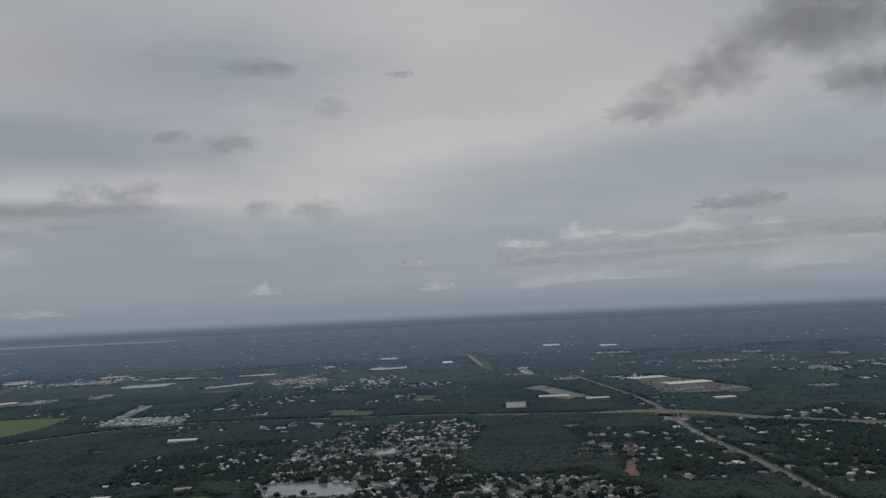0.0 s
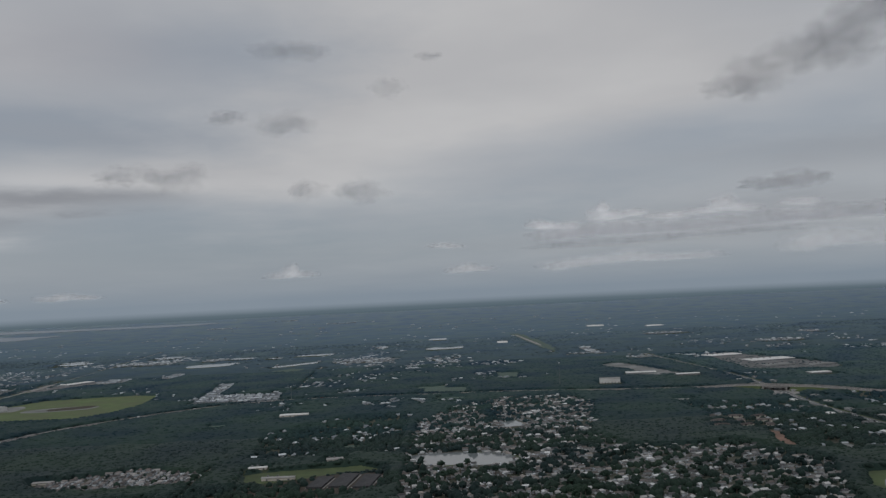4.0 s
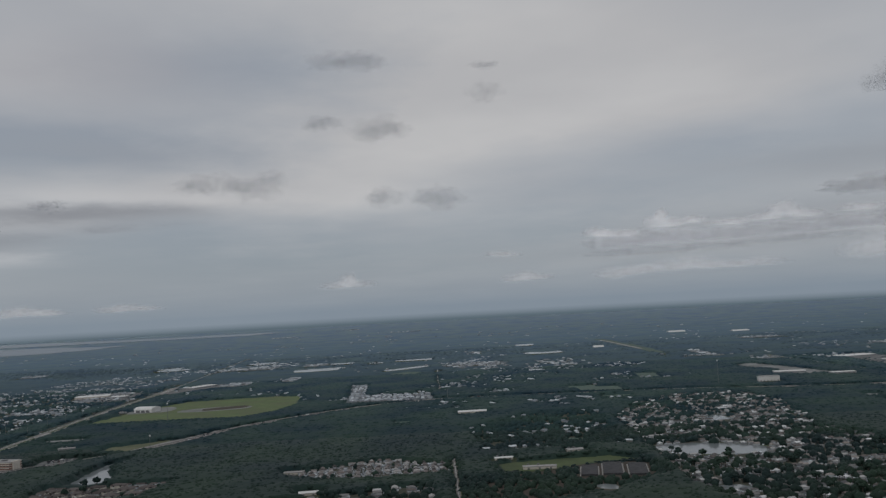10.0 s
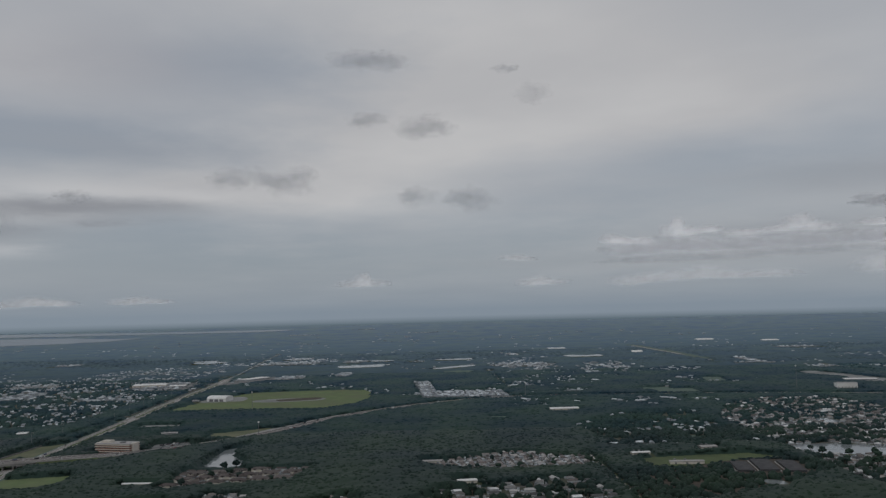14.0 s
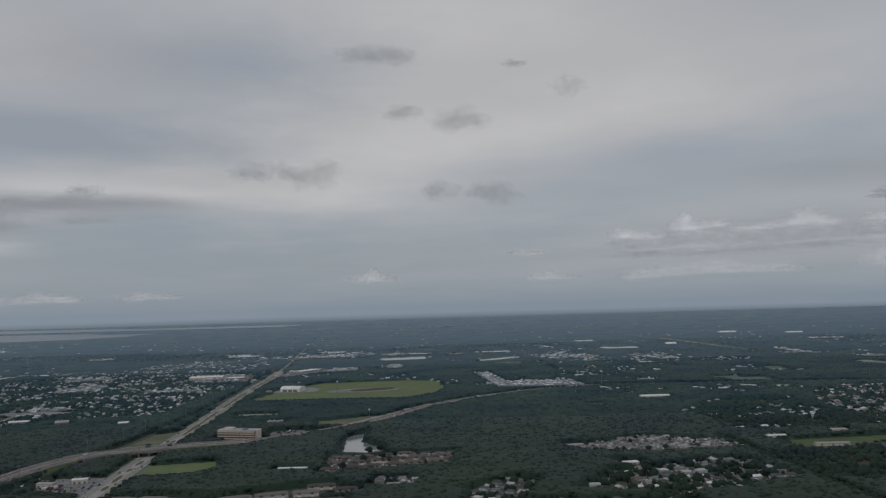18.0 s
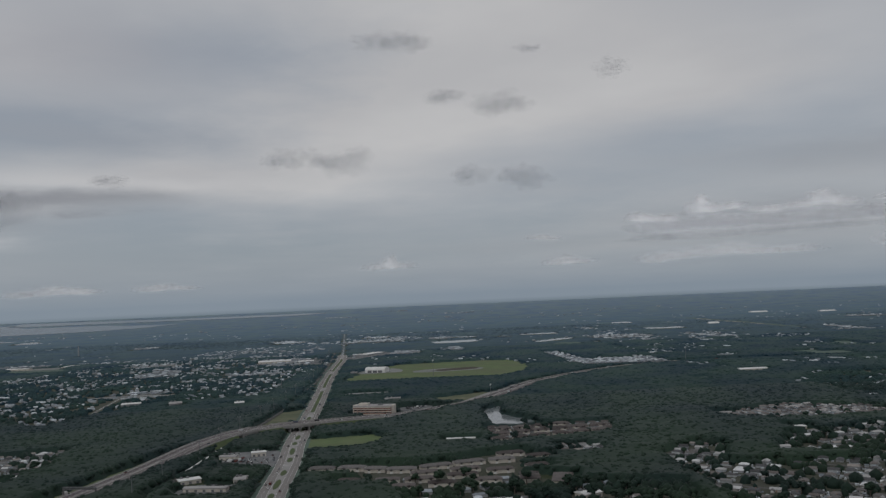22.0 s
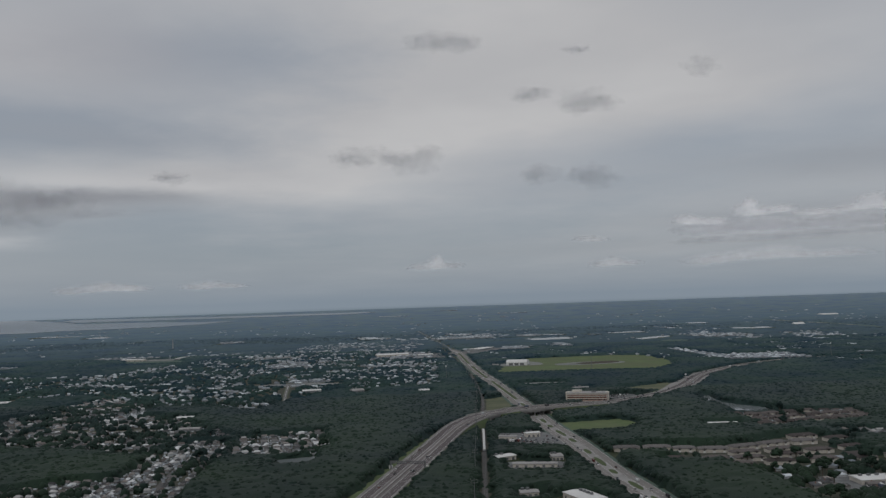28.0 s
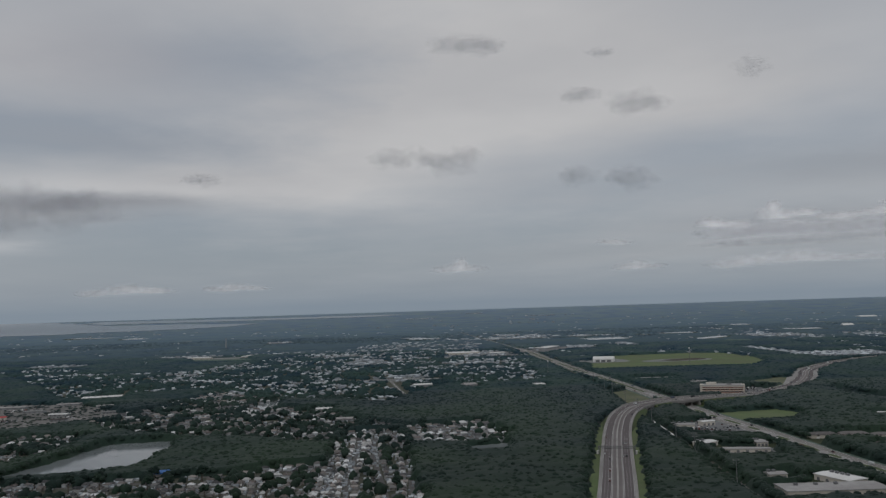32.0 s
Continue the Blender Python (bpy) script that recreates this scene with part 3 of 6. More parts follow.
LOTS = [
    ([(-1480, 890), (-1378, 872), (-1300, 770), (-1324, 722), (-1385, 680), (-1490, 700)], M_PLAZA, "wide parking lot of the shopping centre"),
    ([(140, 1500), (185, 1535), (215, 1420), (240, 1300), (172, 1325), (175, 1420)], M_SOIL, "pale cleared building lot"),
    ([(340, 1330), (352, 1615), (412, 1630), (485, 1390), (470, 1300), (405, 1300)], M_LOT, "parking lot of the large mall"),
    ([(-1015, 1500), (-950, 1585), (-900, 1560), (-885, 1420), (-960, 1430)], M_LOT, "parking lot round the market hall"),
    ([(-735, 838), (-700, 848), (-690, 815), (-725, 800)], M_LOT, "staff parking beside the office"),
    ([(-846, 632), (-812, 632), (-800, 572), (-838, 585)], M_LOT, "car yard beside the arterial road"),
    ([(-846, 522), (-812, 520), (-810, 500), (-846, 500)], M_LOT, "yard round the warehouses"),
    ([(-684, 456), (-646, 460), (-640, 432), (-684, 426)], M_LOT, "paved yard of the townhouse clubhouse"),
    ([(-518, 1500), (-488, 1490), (-470, 1300), (-372, 1305), (-362, 1210), (-490, 1212)], M_HAZE_GROUND, "bare pale ground of the new village"),
    ([(268, 1110), (312, 1110), (306, 1060), (298, 1022), (268, 1030)], M_CONCRETE, "paved interchange area"),
    ([(-730, 1232), (-690, 1250), (-638, 1252), (-634, 1220), (-690, 1203), (-728, 1209)], M_SOIL, "bare sandy patch in the field"),
    ([(-700, 1236), (-645, 1258), (-640, 1228), (-690, 1212)], M_BROWN, "dark tilled strip in the field"),
    ([(-812, 1262), (-770, 1290), (-750, 1268), (-748, 1232), (-768, 1222), (-805, 1218)], M_SOIL, "sandy apron round the white hangar"),
    ([(163, 783), (174, 788), (167, 745), (163, 713), (152, 722), (159, 756)], M_CLAY, "reddish bare earth"),
    ([(-890, 1530), (-800, 1680), (-770, 1650), (-840, 1500)], M_LOT, "yard of the warehouses"),
    ([(89, 2580), (96, 2580), (112, 2130), (103, 2130)], M_CONCRETE, "pale concrete airstrip"),
]
PONDS = [
    ([(-1262, 492), (-1250, 548), (-1243, 604), (-1198, 612), (-1187, 571), (-1186, 522), (-1214, 505)], "broad grey lake beside the shops"),
    ([(-654, 790), (-634, 822), (-636, 765), (-610, 716), (-628, 702), (-650, 712)], "narrow grey pond beside the highway"),
    ([(-1192, 805), (-1176, 868), (-1163, 812), (-1168, 772)], "long grey pond among houses"),
    ([(-992, 552), (-964, 562), (-962, 542), (-984, 538)], "small pond behind the houses"),
    ([(-162, 750), (-141, 758), (-99, 752), (-68, 726), (-78, 699), (-120, 703), (-146, 712)], "grey pond in the neighbourhood"),
    ([(-229, 613), (-214, 611), (-216, 597), (-228, 600)], "small farm pond"),
    ([(-500, 2150), (-400, 2165), (-405, 2100), (-490, 2105)], "pale far pond"),
    ([(-500, 1830), (-402, 1920), (-400, 1870), (-480, 1790)], "pale far pond"),
    ([(-715, 1985), (-610, 2000), (-600, 1915), (-700, 1895)], "pale far pond"),
    ([(-180, 2150), (-72, 2210), (-75, 2130), (-150, 2110)], "pale far pond"),
    ([(-176, 2620), (-115, 2620), (-118, 2530), (-168, 2530)], "pale far pond"),
    ([(-75, 905), (-55, 925), (-48, 890), (-68, 880)], "small pond among houses"),
    ([(160, 568), (172, 592), (198, 594), (188, 556), (166, 555)], "grey pond in a green lawn"),
    ([(-153, 590), (-136, 594), (-129, 574), (-148, 570)], "small pond among houses"),
]
# far ground is lifted past 3300 m to fit the camera's view of the horizon
def rise(y):
    y = np.asarray(y, float)
    t = np.clip((y - 3300.0) / 1600.0, 0, 1.1)
    return 121.0 * (1 - y / (y + 4100.0 * t * t)) * (t > 0)


def squeezed(x, y):
    """Plan place of far land, pulled nearer as it is lifted, to fit the camera's view."""
    lo, hi = 3300.0, 4990.0
    for _ in range(40):
        m = (lo + hi) / 2
        t = (m - 3300.0) / 1600.0
        lo, hi = (m, hi) if m + 4100 * t * t < y else (lo, m)
    return (-497 + (x + 497) * lo / y, lo)


FAR_LAKES = [
    ([squeezed(*p) for p in ((-2821, 3797), (-2650, 3970), (-2320, 4150), (-2224, 4752), (-2667, 5072), (-3000, 5350), (-3427, 5500), (-5100, 7700), (-6500, 7700), (-6000, 3800))], "wide pale lake near the horizon"),
    ([squeezed(*p) for p in ((-3700, 5900), (-2747, 5787), (-1740, 5800), (-1650, 6150), (-1800, 6421), (-2800, 6500), (-4200, 7000))], "long pale arm of the far lake"),
]
# outline, street bearing, street spacing, house spacing, house length and width, share of trees, style
HOMES = [
    ([(-165, 777), (-158, 950), (-115, 1050), (-50, 1120), (40, 1110), (50, 1020), (30, 900), (10, 820), (30, 745), (100, 738), (125, 748), (162, 655), (130, 540), (110, 440), (-120, 440), (-160, 560), (-165, 640)], 12, 17, 7.4, (4.3, 3.1), 0.86, 0),
    ([(-466, 690), (-440, 722), (-388, 748), (-328, 712), (-334, 670), (-424, 664)], 4, 13.5, 7.6, (4.8, 3.0), 0.34, 1),
    ([(-548, 440), (-550, 556), (-512, 592), (-503, 565), (-517, 520), (-470, 514), (-415, 522), (-440, 420), (-500, 380), (-540, 380)], -32, 22, 9.5, (5.2, 3.6), 0.38, 0),
    ([(-614, 562), (-612, 596), (-582, 598), (-584, 562)], 4, 13, 8, (5.0, 3.4), 0.16, 0),
    ([(-450, 600), (-345, 640), (-336, 560), (-420, 520), (-480, 540)], 8, 24, 12, (6.1, 4.5), 0.48, 0),
    ([(-1262, 468), (-1167, 473), (-1126, 482), (-1100, 499), (-1062, 504), (-1062, 400), (-1250, 380)], -6, 14.5, 6.6, (3.8, 2.6), 0.62, 0),
    ([(-1082, 630), (-1035, 625), (-1012, 380), (-1066, 380)], -84, 14.8, 6.6, (3.8, 2.6), 0.50, 0),
    ([(-1246, 644), (-1203, 618), (-1158, 606), (-1111, 587), (-1084, 562), (-1084, 632), (-1034, 640), (-1088, 717), (-1150, 790), (-1165, 770), (-1185, 690), (-1215, 640)], 40, 15.5, 7.4, (4.1, 2.9), 0.60, 0),
    ([(-1034, 640), (-976, 668), (-960, 585), (-966, 565), (-1005, 560), (-1026, 560)], 15, 14, 7.0, (4.2, 2.9), 0.40, 0),
    ([(-1260, 650), (-1315, 720), (-1290, 800), (-1265, 951), (-1195, 880), (-1160, 780), (-1180, 690), (-1210, 640)], 35, 16.5, 8, (4.5, 3.2), 0.72, 0),
    ([(-1290, 470), (-1265, 560), (-1270, 640), (-1420, 660), (-1420, 460)], 10, 19, 9, (4.6, 3.4), 0.72, 0),
    ([(-1440, 1180), (-1280, 960), (-1150, 830), (-1060, 800), (-1010, 960), (-890, 980), (-905, 1400), (-960, 1950), (-1160, 2010)], 28, 22, 11, (5.0, 3.6), 0.55, 2),
    ([(-1300, 980), (-1440, 1180), (-1700, 1480), (-1760, 1400), (-1560, 1130), (-1420, 920)], 28, 22, 12, (5.0, 3.6), 0.55, 2),
    ([(-384, 1900), (-306, 2085), (-227, 1783), (-298, 1650)], 5, 20, 12, (6.4, 4.8), 0.10, 2),
    ([(-660, 690), (-640, 612), (-606, 630), (-563, 650), (-553, 696), (-600, 690)], -4, 15.5, 10, (6.1, 4.3), 0.24, 3),
    ([(-515, 1480), (-490, 1470), (-472, 1300), (-372, 1295), (-366, 1215), (-488, 1220)], 5, 14, 8, (6.4, 4.4), 0.06, 4),
    ([(330, 1000), (520, 1100), (640, 900), (420, 640), (300, 640)], 20, 32, 20, (6.0, 4.6), 0.76, 2),
    ([(140, 1000), (255, 960), (255, 690), (170, 690)], 14, 34, 20, (5.2, 4.0), 0.86, 2),
    ([(-250, 1000), (-170, 1010), (-170, 760), (-300, 760), (-320, 900)], 8, 30, 17, (5.4, 4.2), 0.78, 2),
    ([(-720, 520), (-560, 470), (-560, 380), (-700, 380)], 10, 26, 16, (6.0, 4.4), 0.75, 2),
]
# far ponds and clearings: middle, half width, half depth
FAR_PONDS = [(-1077, 2211, 46, 40), (-539, 2087, 20, 30), (-627, 2130, 34, 36), (-2333, 3160, 98, 50), (-2090, 2920, 50, 50), (-1110, 2280, 34, 40), (-865, 2300, 40, 50),
             (-2130, 3000, 40, 50), (-2418, 3200, 36, 50), (-1798, 2535, 16, 40), (-296, 2308, 22, 50), (-150, 2160, 28, 45)]
FAR_CLEARINGS = [(-755, 1622, 38, 20), (-660, 1668, 18, 20), (248, 1635, 28, 22), (731, 1636, 20, 22), (930, 1972, 22, 30), (842, 1626, 10, 22), (190, 1870, 12, 110), (790, 2143, 26, 36),
                 (595, 1320, 22, 14), (169, 940, 14, 7), (158, 734, 6, 14), (198, 705, 8, 10), (156, 1025, 15, 9), (-1436, 1614, 52, 26), (-1066, 1045, 50, 16), (-1203, 1555, 55, 28), (-775, 975, 32, 9)]
FAR_YARDS = [(-1525, 1685, 68, 30), (-1055, 1080, 36, 14), (-1460, 2238, 36, 50), (-1142, 1370, 32, 70), (-970, 1564, 50, 22), (-972, 1287, 46, 15), (-840, 1617, 27, 22), (-758, 1655, 25, 22),
             (-668, 1710, 25, 24), (-850, 2090, 90, 50), (-692, 2110, 34, 46), (-300, 1880, 66, 44), (620, 1900, 60, 36), (1050, 1780, 50, 30), (480, 2350, 60, 40), (-1700, 1500, 60, 30)]
FAR_GREENS = [(-146, 1282, 30, 14), (-390, 988, 18, 8), (-123, 1144, 21, 12), (-218, 813, 9, 6), (700, 1250, 40, 20)]


def ellipse(cx, cy, a, b, n=11):
    return [(cx + a * math.cos(k * 2 * math.pi / n) * (1 + 0.18 * math.sin(k * 5 + cx)), cy + b * math.sin(k * 2 * math.pi / n) * (1 + 0.18 * math.cos(k * 3 + cy))) for k in range(n)]


TOWN = [(-775, 562), (-705, 550), (-655, 580), (-630, 578), (-655, 478), (-720, 492)]
ORCHARD = [(-322, 648), (-262, 668), (-222, 690), (-176, 690), (-168, 632), (-198, 606), (-242, 572), (-300, 540), (-320, 560)]
FAR_OPEN = [ellipse(*e) for e in FAR_PONDS + FAR_CLEARINGS + FAR_YARDS + FAR_GREENS]
BARE = [f[0] for f in FIELDS] + [f[0] for f in LOTS] + [p[0] for p in PONDS + FAR_LAKES] + FAR_OPEN

# ---- ground, water and roads ----
gx = np.array([-16000, -9000, *np.arange(-4800, 3200, 20.0), 6000, 14000])
gy = np.array([*np.arange(3200, 5050, 10.0), 5400, 24000])
GXX, GYY = np.meshgrid(gx, gy)
GZ = np.where(GYY > 4700, np.maximum(rise(4700.0) - 0.25 * (GYY - 4700), 0.0), rise(GYY))
nx = len(gx)
qi, qj = np.meshgrid(np.arange(nx - 1), np.arange(len(gy) - 1))
quads = (qj * nx + qi).ravel()
quads = np.c_[quads, quads + 1, quads + nx + 1, quads + nx]
GV = np.c_[GXX.ravel(), GYY.ravel(), GZ.ravel()]
n0 = len(GV)
near_land = [(-16000, -9000, 0), (14000, -9000, 0), (14000, 3200, 0), (-16000, 3200, 0)]
# past 3200 m the ground wears the canopy colour with haze in it
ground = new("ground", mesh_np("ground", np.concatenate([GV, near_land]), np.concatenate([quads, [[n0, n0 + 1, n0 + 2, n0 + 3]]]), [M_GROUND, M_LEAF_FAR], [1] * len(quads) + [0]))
tagged(ground, "wooded level country that reaches the horizon", "ground", kind="structure")
mid = GV[quads].mean(1)
for poly, mt, words in FIELDS:
    patch("field", poly, 0.06, mt, words, "field")
for k, (poly, mt, words) in enumerate(LOTS):
    patch("lot", poly, 0.12 + 0.002 * k, mt, words, "paved lot", 1.5)
for poly, words in PONDS:
    patch("bank", [(x + (x - np.mean([q[0] for q in poly])) * 0.06, y + (y - np.mean([q[1] for q in poly])) * 0.06) for x, y in poly], 0.08, M_VERGE, "grassy bank round the water", "bank", 3.0)
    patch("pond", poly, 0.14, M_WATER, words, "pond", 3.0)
for poly, words in FAR_LAKES:
    P = spline(list(poly) + [poly[0]], 30.0)[:-1]
    q = quads[inside(P, mid[:, 0] + 25 * np.sin(mid[:, 1] * 0.05), mid[:, 1] + 6 * np.sin(mid[:, 0] * 0.02))]
    used, inv = np.unique(q, return_inverse=True)
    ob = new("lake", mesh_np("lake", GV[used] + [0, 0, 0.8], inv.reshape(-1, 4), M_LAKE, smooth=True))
    tagged(ob, words, "lake", kind="structure")
for k, h in enumerate(HOMES):
    patch("yards", h[0], 0.041 + 0.0022 * k, M_YARD, "lawns and sandy yards between the houses", "yards", 4.0)
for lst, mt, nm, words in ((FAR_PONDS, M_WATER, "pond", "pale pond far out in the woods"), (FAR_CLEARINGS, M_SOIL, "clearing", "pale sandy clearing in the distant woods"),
                           (FAR_YARDS, M_HAZE_GROUND, "lot", "pale built-up clearing in the distant woods"), (FAR_GREENS, M_PASTURE, "field", "small pasture in the distant woods")):
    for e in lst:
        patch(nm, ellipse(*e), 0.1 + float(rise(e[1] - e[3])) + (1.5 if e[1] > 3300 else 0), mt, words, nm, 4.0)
patch("yards", TOWN, 0.05, M_YARD, "lawns between the townhouses", "yards", 2.0)
patch("orchard_ground", ORCHARD, 0.05, M_BROWN, "dark soil of the tree nursery", "nursery", 2.0)

road = tagged(new("highway"), "divided concrete highway with dark asphalt lanes, curving", "highway", kind="structure")
gz = np.minimum(HW_Z, 0.10)
strip("verge", HIGHWAY, -14.2, 14.2, gz - 0.02, M_GRASS, road, "bright green grass verge")
strip("shoulder", HIGHWAY, -9.6, 9.6, HW_Z, M_CONCRETE, road, "pale concrete shoulders and median", thick=0.8)
strip("median_paving", HIGHWAY, -2.3, 2.3, HW_Z + 0.02, M_MEDIAN, road, "brownish worn median paving")
for a, b in ((-8.0, -2.9), (2.9, 8.0)):
    strip("carriageway", HIGHWAY, a, b, HW_Z + 0.03, M_ASPHALT, road, "reddish-grey asphalt lanes")
strip("median", HIGHWAY, -0.5, 0.5, HW_Z + 0.45, M_BRIDGE, road, "concrete median barrier", thick=0.45)
for a in (-9.5, 9.15):
    strip("guard_rail", HIGHWAY, a, a + 0.35, HW_Z + 0.55, M_BRIDGE, road, thick=0.3)
for a in (-7.75, -3.15, 3.15, 7.75):
    strip("edge_line", HIGHWAY, a - 0.06, a + 0.06, HW_Z + 0.05, M_PAINT, road)


def dashes(name, line, off, z, parent, every=6, width=0.05):
    s, n = sides(line), len(line)
    V, F = [], []
    for k in range(0, n - 1):
        for u in (0.1, 0.6):
            p, q = line[k] * (1 - u) + line[k + 1] * u, line[k] * (0.75 - u) + line[k + 1] * (u + 0.25)
            zz = z[k] * (1 - u) + z[k + 1] * u
            o = s[k]
            i = len(V)
            V += [(*(p + o * (off - width)), zz), (*(p + o * (off + width)), zz), (*(q + o * (off + width)), zz), (*(q + o * (off - width)), zz)]
            F.append((i, i + 1, i + 2, i + 3))
    ob = new(name, mesh_np(name, V, F, M_PAINT))
    ob.parent = parent
    tagged(ob, kind="stuff")


for a in (-6.3, -4.7, 4.7, 6.3):
    dashes("lane_dashes", HIGHWAY[:90], a, HW_Z[:90] + 0.05, road)

# toll and ramp widening past the bend, earth banks under the raised stretches
i0, i1 = nearest(HIGHWAY, -668, 848), nearest(HIGHWAY, -540, 1070)
seg = HIGHWAY[i0:i1]
bulge = np.sin(np.linspace(0, math.pi, len(seg))) ** 0.7
for a, b, mt, nm in ((-9.6, 0, M_CONCRETE, "ramp"), (9.6, 0, M_CONCRETE, "ramp")):
    s = sides(seg)
    A, B = seg + s * a, seg + s * a + s * (np.sign(a) * 8 * bulge)[:, None]
    n = len(seg)
    k = np.arange(n - 1)
    ob = new(nm, mesh_np(nm, np.concatenate([np.c_[A, np.full(n, 0.26)], np.c_[B, np.full(n, 0.26)]]), np.c_[k, k + n, k + n + 1, k + 1], mt))
    ob.parent = road
    tagged(ob, "widened concrete ramp lanes")

bank_s = arc(HIGHWAY)
for cx, cy, gaps in ((-826, 716, ((-808, 726, 13), (-852, 692, 8))), (290, 1064, ((284, 1062, 13),))):
    c = nearest(HIGHWAY, cx, cy)
    keep = [k for k in range(len(HIGHWAY)) if abs(bank_s[k] - bank_s[c]) < 165 and HW_Z[k] > 0.9]
    runs, cur = [], []
    for k in keep:
        gap = any(np.hypot(HIGHWAY[k, 0] - gx, HIGHWAY[k, 1] - gy) < gr for gx, gy, gr in gaps)
        if gap or (cur and k != cur[-1] + 1):
            if len(cur) > 1:
                runs.append(cur)
            cur = []
        if not gap:
            cur.append(k)
    if len(cur) > 1:
        runs.append(cur)
    for r in runs:
        ln, zz = HIGHWAY[r], HW_Z[r] - 0.5
        s, n = sides(ln), len(r)
        V = np.concatenate([np.c_[ln - s * (9.6 + 1.5 * zz[:, None]), zz * 0 - 0.1], np.c_[ln - s * 9.6, zz], np.c_[ln + s * 9.6, zz], np.c_[ln + s * (9.6 + 1.5 * zz[:, None]), zz * 0 - 0.1]])
        k = np.arange(n - 1)
        F = np.concatenate([np.c_[k + j * n, k + j * n + n, k + j * n + n + 1, k + j * n + 1] for j in range(3)] + [np.array([[0, n, 2 * n, 3 * n], [n - 1, 2 * n - 1, 3 * n - 1, 4 * n - 1]])])
        ob = new("embankment", mesh_np("embankment", V, F, M_VERGE))
        ob.parent = road
        tagged(ob, "grassed earth bank under the raised highway")


def bridge(x, y, span, piers):
    c = nearest(HIGHWAY, x, y)
    d = HIGHWAY[min(c + 1, len(HIGHWAY) - 1)] - HIGHWAY[c - 1]
    ang = math.degrees(math.atan2(d[1], d[0]))
    z = float(HW_Z[c])
    br = tagged(thing("bridge", "pale concrete highway bridge on round piers", "bridge", at=pose(*HIGHWAY[c], 0, 0, 0, ang)), kind="structure")
    part("girder", bm_of(box, -span, -9.4, z - 1.9, span, 9.4, z - 0.82), M_BRIDGE, br)
    for sgn in (-1, 1):
        part("parapet", bm_of(box, -span - 6, sgn * 9.7 - 0.25, z - 0.6, span + 6, sgn * 9.7 + 0.25, z + 0.9), M_BRIDGE, br)
        part("abutment", bm_of(box, sgn * span - 1.0, -9.6, 0, sgn * span + 1.0, 9.6, z - 0.85), M_BRIDGE, br)
    for u in piers:
        for v in (-7.2, -2.6, 2.6, 7.2):
            part("pier", bm_of(cyl, u, v, 0, z - 1.8, 0.75), M_BRIDGE, br)
        part("pier_cap", bm_of(box, u - 0.9, -8.8, z - 2.6, u + 0.9, 8.8, z - 1.85), M_BRIDGE, br)


bridge(-808, 726, 15, (-8, 0, 8))
bridge(-852, 692, 9, (-5, 5))
bridge(284, 1066, 14, (-7, 7))

ar = tagged(new("arterial_road"), "grey arterial road with a planted median", "road", kind="structure")
strip("verge", ARTERIAL, -11, 11, 0.10, M_PASTURE, ar)
for a, b in ((-8.2, -2.4), (2.4, 8.2)):
    strip("carriageway", ARTERIAL, a, b, 0.20, M_STREET, ar)
strip("median", ARTERIAL, -2.4, 2.4, 0.19, M_CONCRETE, ar)
for u0, u1 in ((56, 74), (77, 96), (99, 124)):
    strip("grass_median", ARTERIAL[u0:u1], -1.9, 1.9, 0.26, M_VERGE, ar, "grassed median strip")
for a in (-8.0, -2.7, 2.7, 8.0):
    strip("edge_line", ARTERIAL, a - 0.07, a + 0.07, 0.23, M_PAINT, ar)
for a in (-5.3, 5.3):
    dashes("lane_dashes", ARTERIAL[:70], a, np.full(70, 0.24), ar)
s = arc(ARTERIAL)
sd = sides(ARTERIAL)
for k, u in enumerate(np.arange(60, 540, 34.0)):
    i = int(np.searchsorted(s, u))
    d = ARTERIAL[min(i + 1, len(s) - 1)] - ARTERIAL[i - 1]
    bm = bmesh.new()
    L = 10 + 4 * math.sin(k * 2.3)
    ring = [bm.verts.new((L * math.cos(q) * (1 + 0.04 * math.sin(3 * q)), 1.9 * math.sin(q), 0.0)) for q in np.linspace(0, 2 * math.pi, 20, endpoint=False)]
    top = [bm.verts.new((v.co.x * 0.96, v.co.y * 0.9, 0.12)) for v in ring]
    bm.faces.new(top)
    for j in range(20):
        bm.faces.new((ring[j], ring[(j + 1) % 20], top[(j + 1) % 20], top[j]))
    ob = part("median_island", bm, M_VERGE, ar, "grassed kerbed median island")
    ob.matrix_basis = pose(*ARTERIAL[i], 0.20, 0, 0, math.degrees(math.atan2(d[1], d[0])))

for nm, line, w, mt, words in (("east_road", EAST_ROAD, 4.6, M_LOT, "straight grey road with wide verges"), ("lane", LANE, 1.5, M_STREET, "narrow straight grey lane through the woods"), ("cross_road", CROSS_ROAD, 3.0, M_STREET, "grey road to the shops"), ("mall_road", MALL_ROAD, 2.6, M_PLAZA, "pale paved road behind the shops"), ("side_road", SIDE_ROAD, 2.0, M_PLAZA, "short pale road through the woods"), ("far_road", FAR_ARTERIAL, 3.0, M_HAZE_GROUND, "grey road running on towards the horizon")):
    ob = tagged(new(nm), words, "road", kind="structure")
    margin = 0.6 if w < 3 or nm == "far_road" else 2.5
    strip("verge", line, -w - margin, w + margin, 0.10, M_PASTURE if nm == "far_road" else M_VERGE, ob)
    strip("carriageway", line, -w, w, 0.20 if nm != "east_road" else 0.21, mt, ob)
    strip("centre_line", line, -0.12, 0.12, 0.24, M_PAINT, ob)
ob = tagged(new("railway"), "single railway track in a grassy cutting through the woods", "railway", kind="structure")
strip("corridor", RAILWAY, -3.2, 3.2, 0.07, M_YARD, ob, "rough grass corridor")
